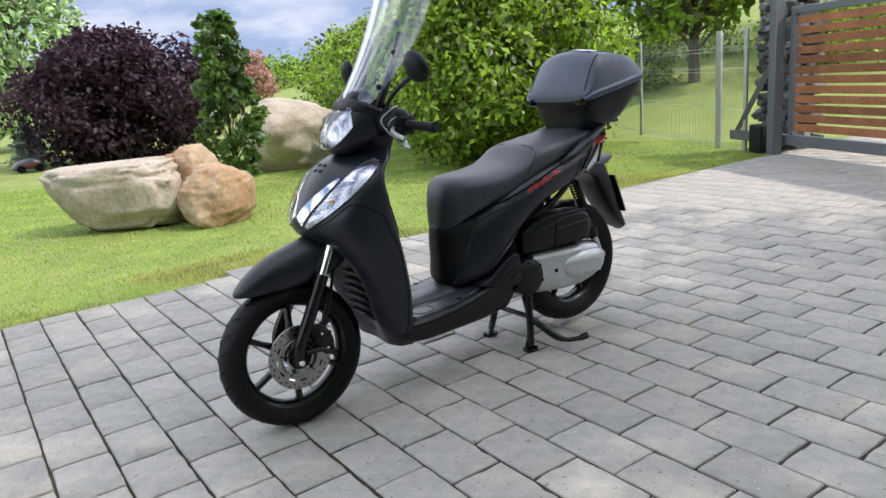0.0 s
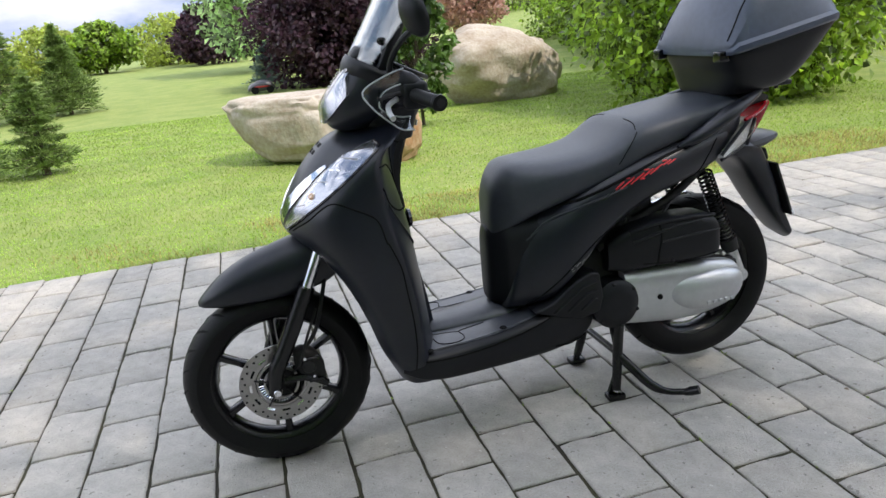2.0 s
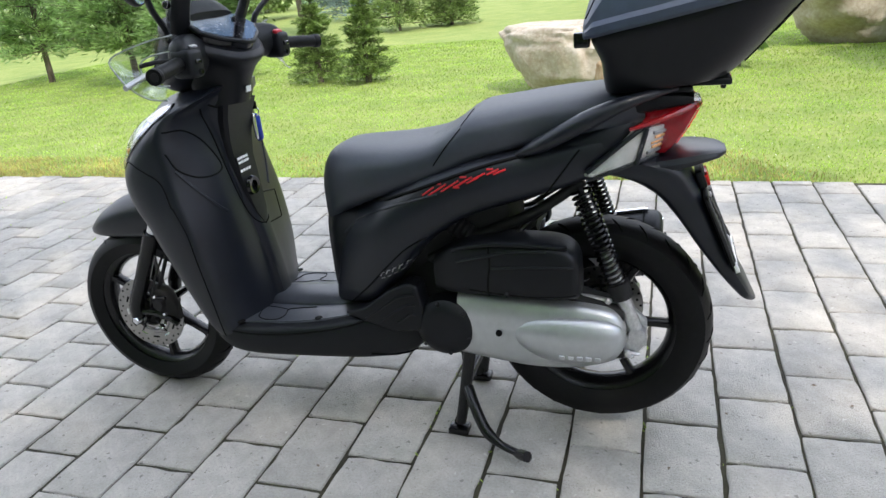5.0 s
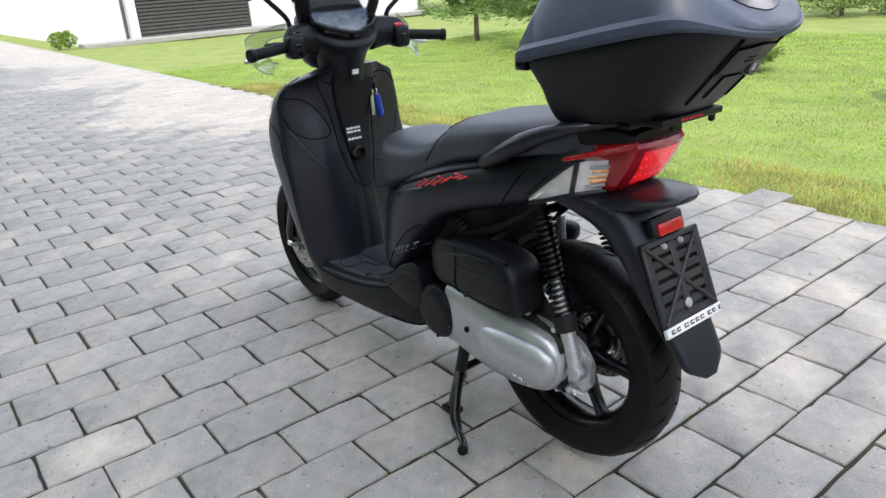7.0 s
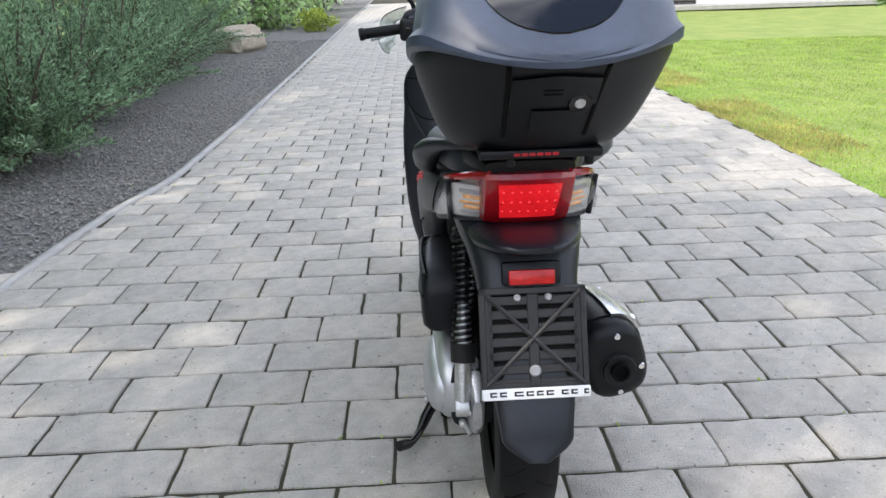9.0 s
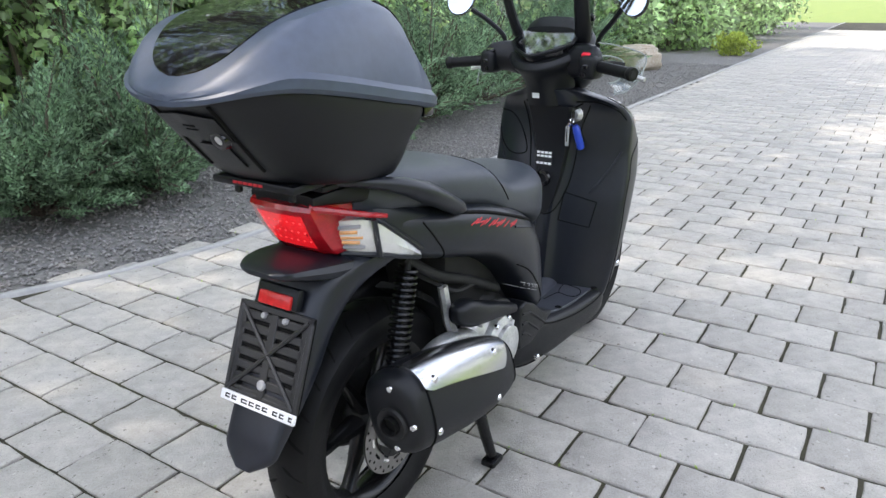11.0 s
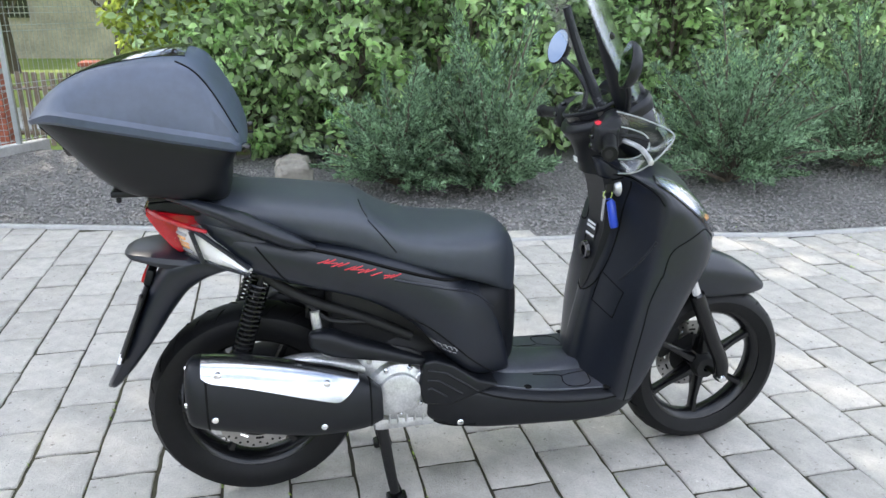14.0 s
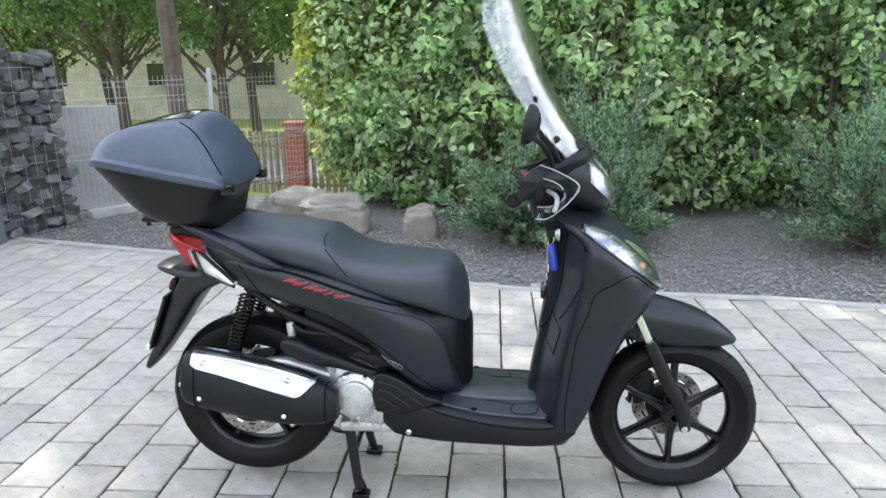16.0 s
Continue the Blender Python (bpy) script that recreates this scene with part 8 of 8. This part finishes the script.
hx, hy = PW / 2 - GAP / 2, PL / 2 - GAP / 2
plain = (np.array([(sx * (hx - i), sy * (hy - i), z) for i, z in ((0.0, -0.03), (0.0, -0.004), (0.004, 0.0)) for sx, sy in ((-1, -1), (1, -1), (1, 1), (-1, 1))]),
         np.array([t for a in (0, 4) for k in range(4) for t in ((a + k, a + (k + 1) % 4, a + 4 + (k + 1) % 4), (a + k, a + 4 + (k + 1) % 4, a + 4 + k))] + [(8, 9, 10), (8, 10, 11)]))
shapes = [paver_shape(900 + k) for k in range(8)]
paver_meshes = [mesh_arrays("paver", v, f, M_PAVER) for v, f in shapes]
r = np.random.default_rng(5)
near = []
for k in range(-46, 150):
    xc = 0.867 + 0.1 + PW * k
    off = 0.0 if k % 2 == 0 else 0.15
    for j in range(-12, 18):
        yc = off + PL * j + 0.15
        if yc + 0.10 < lawn_edge(xc) or yc - 0.10 > bed_edge(xc):
            continue
        near.append((abs(xc - 0.6) * 0.8 + abs(yc - 0.2), xc, yc))
near.sort()
restV, restF, base = [], [], 0
for n, (d, xc, yc) in enumerate(near):
    dz, ax, ay = r.normal(0, 0.0012), r.normal(0, 0.0035), r.normal(0, 0.0035)
    xo, yo = r.normal(0, 0.0010), r.normal(0, 0.0014)
    pv, pf = shapes[n % 8]
    if n < 300:
        ob = new("paver", paver_meshes[n % 8])
        ob.parent = drive
        ob.matrix_basis = Matrix.Translation((xc + xo, yc + yo, dz)) @ Euler((ax, ay, r.normal(0, 0.003) + math.pi * (n % 3 == 0))).to_matrix().to_4x4()
    else:
        if d > 4.2:
            pv, pf = plain
        v = pv + np.array([xc + xo, yc + yo, dz])
        v[:, 2] += (pv[:, 1]) * ax - pv[:, 0] * ay
        v[:, 1] = np.clip(v[:, 1], lawn_edge(xc), bed_edge(xc) - 0.003)
        restV.append(v)
        restF.append(pf + base)
        base += len(v)
rest = new("paver_field", mesh_arrays("paver_field", np.concatenate(restV), np.concatenate(restF), M_PAVERS))
rest.parent = drive
tagged(rest, "grey concrete pavers farther along the drive", kind="stuff")
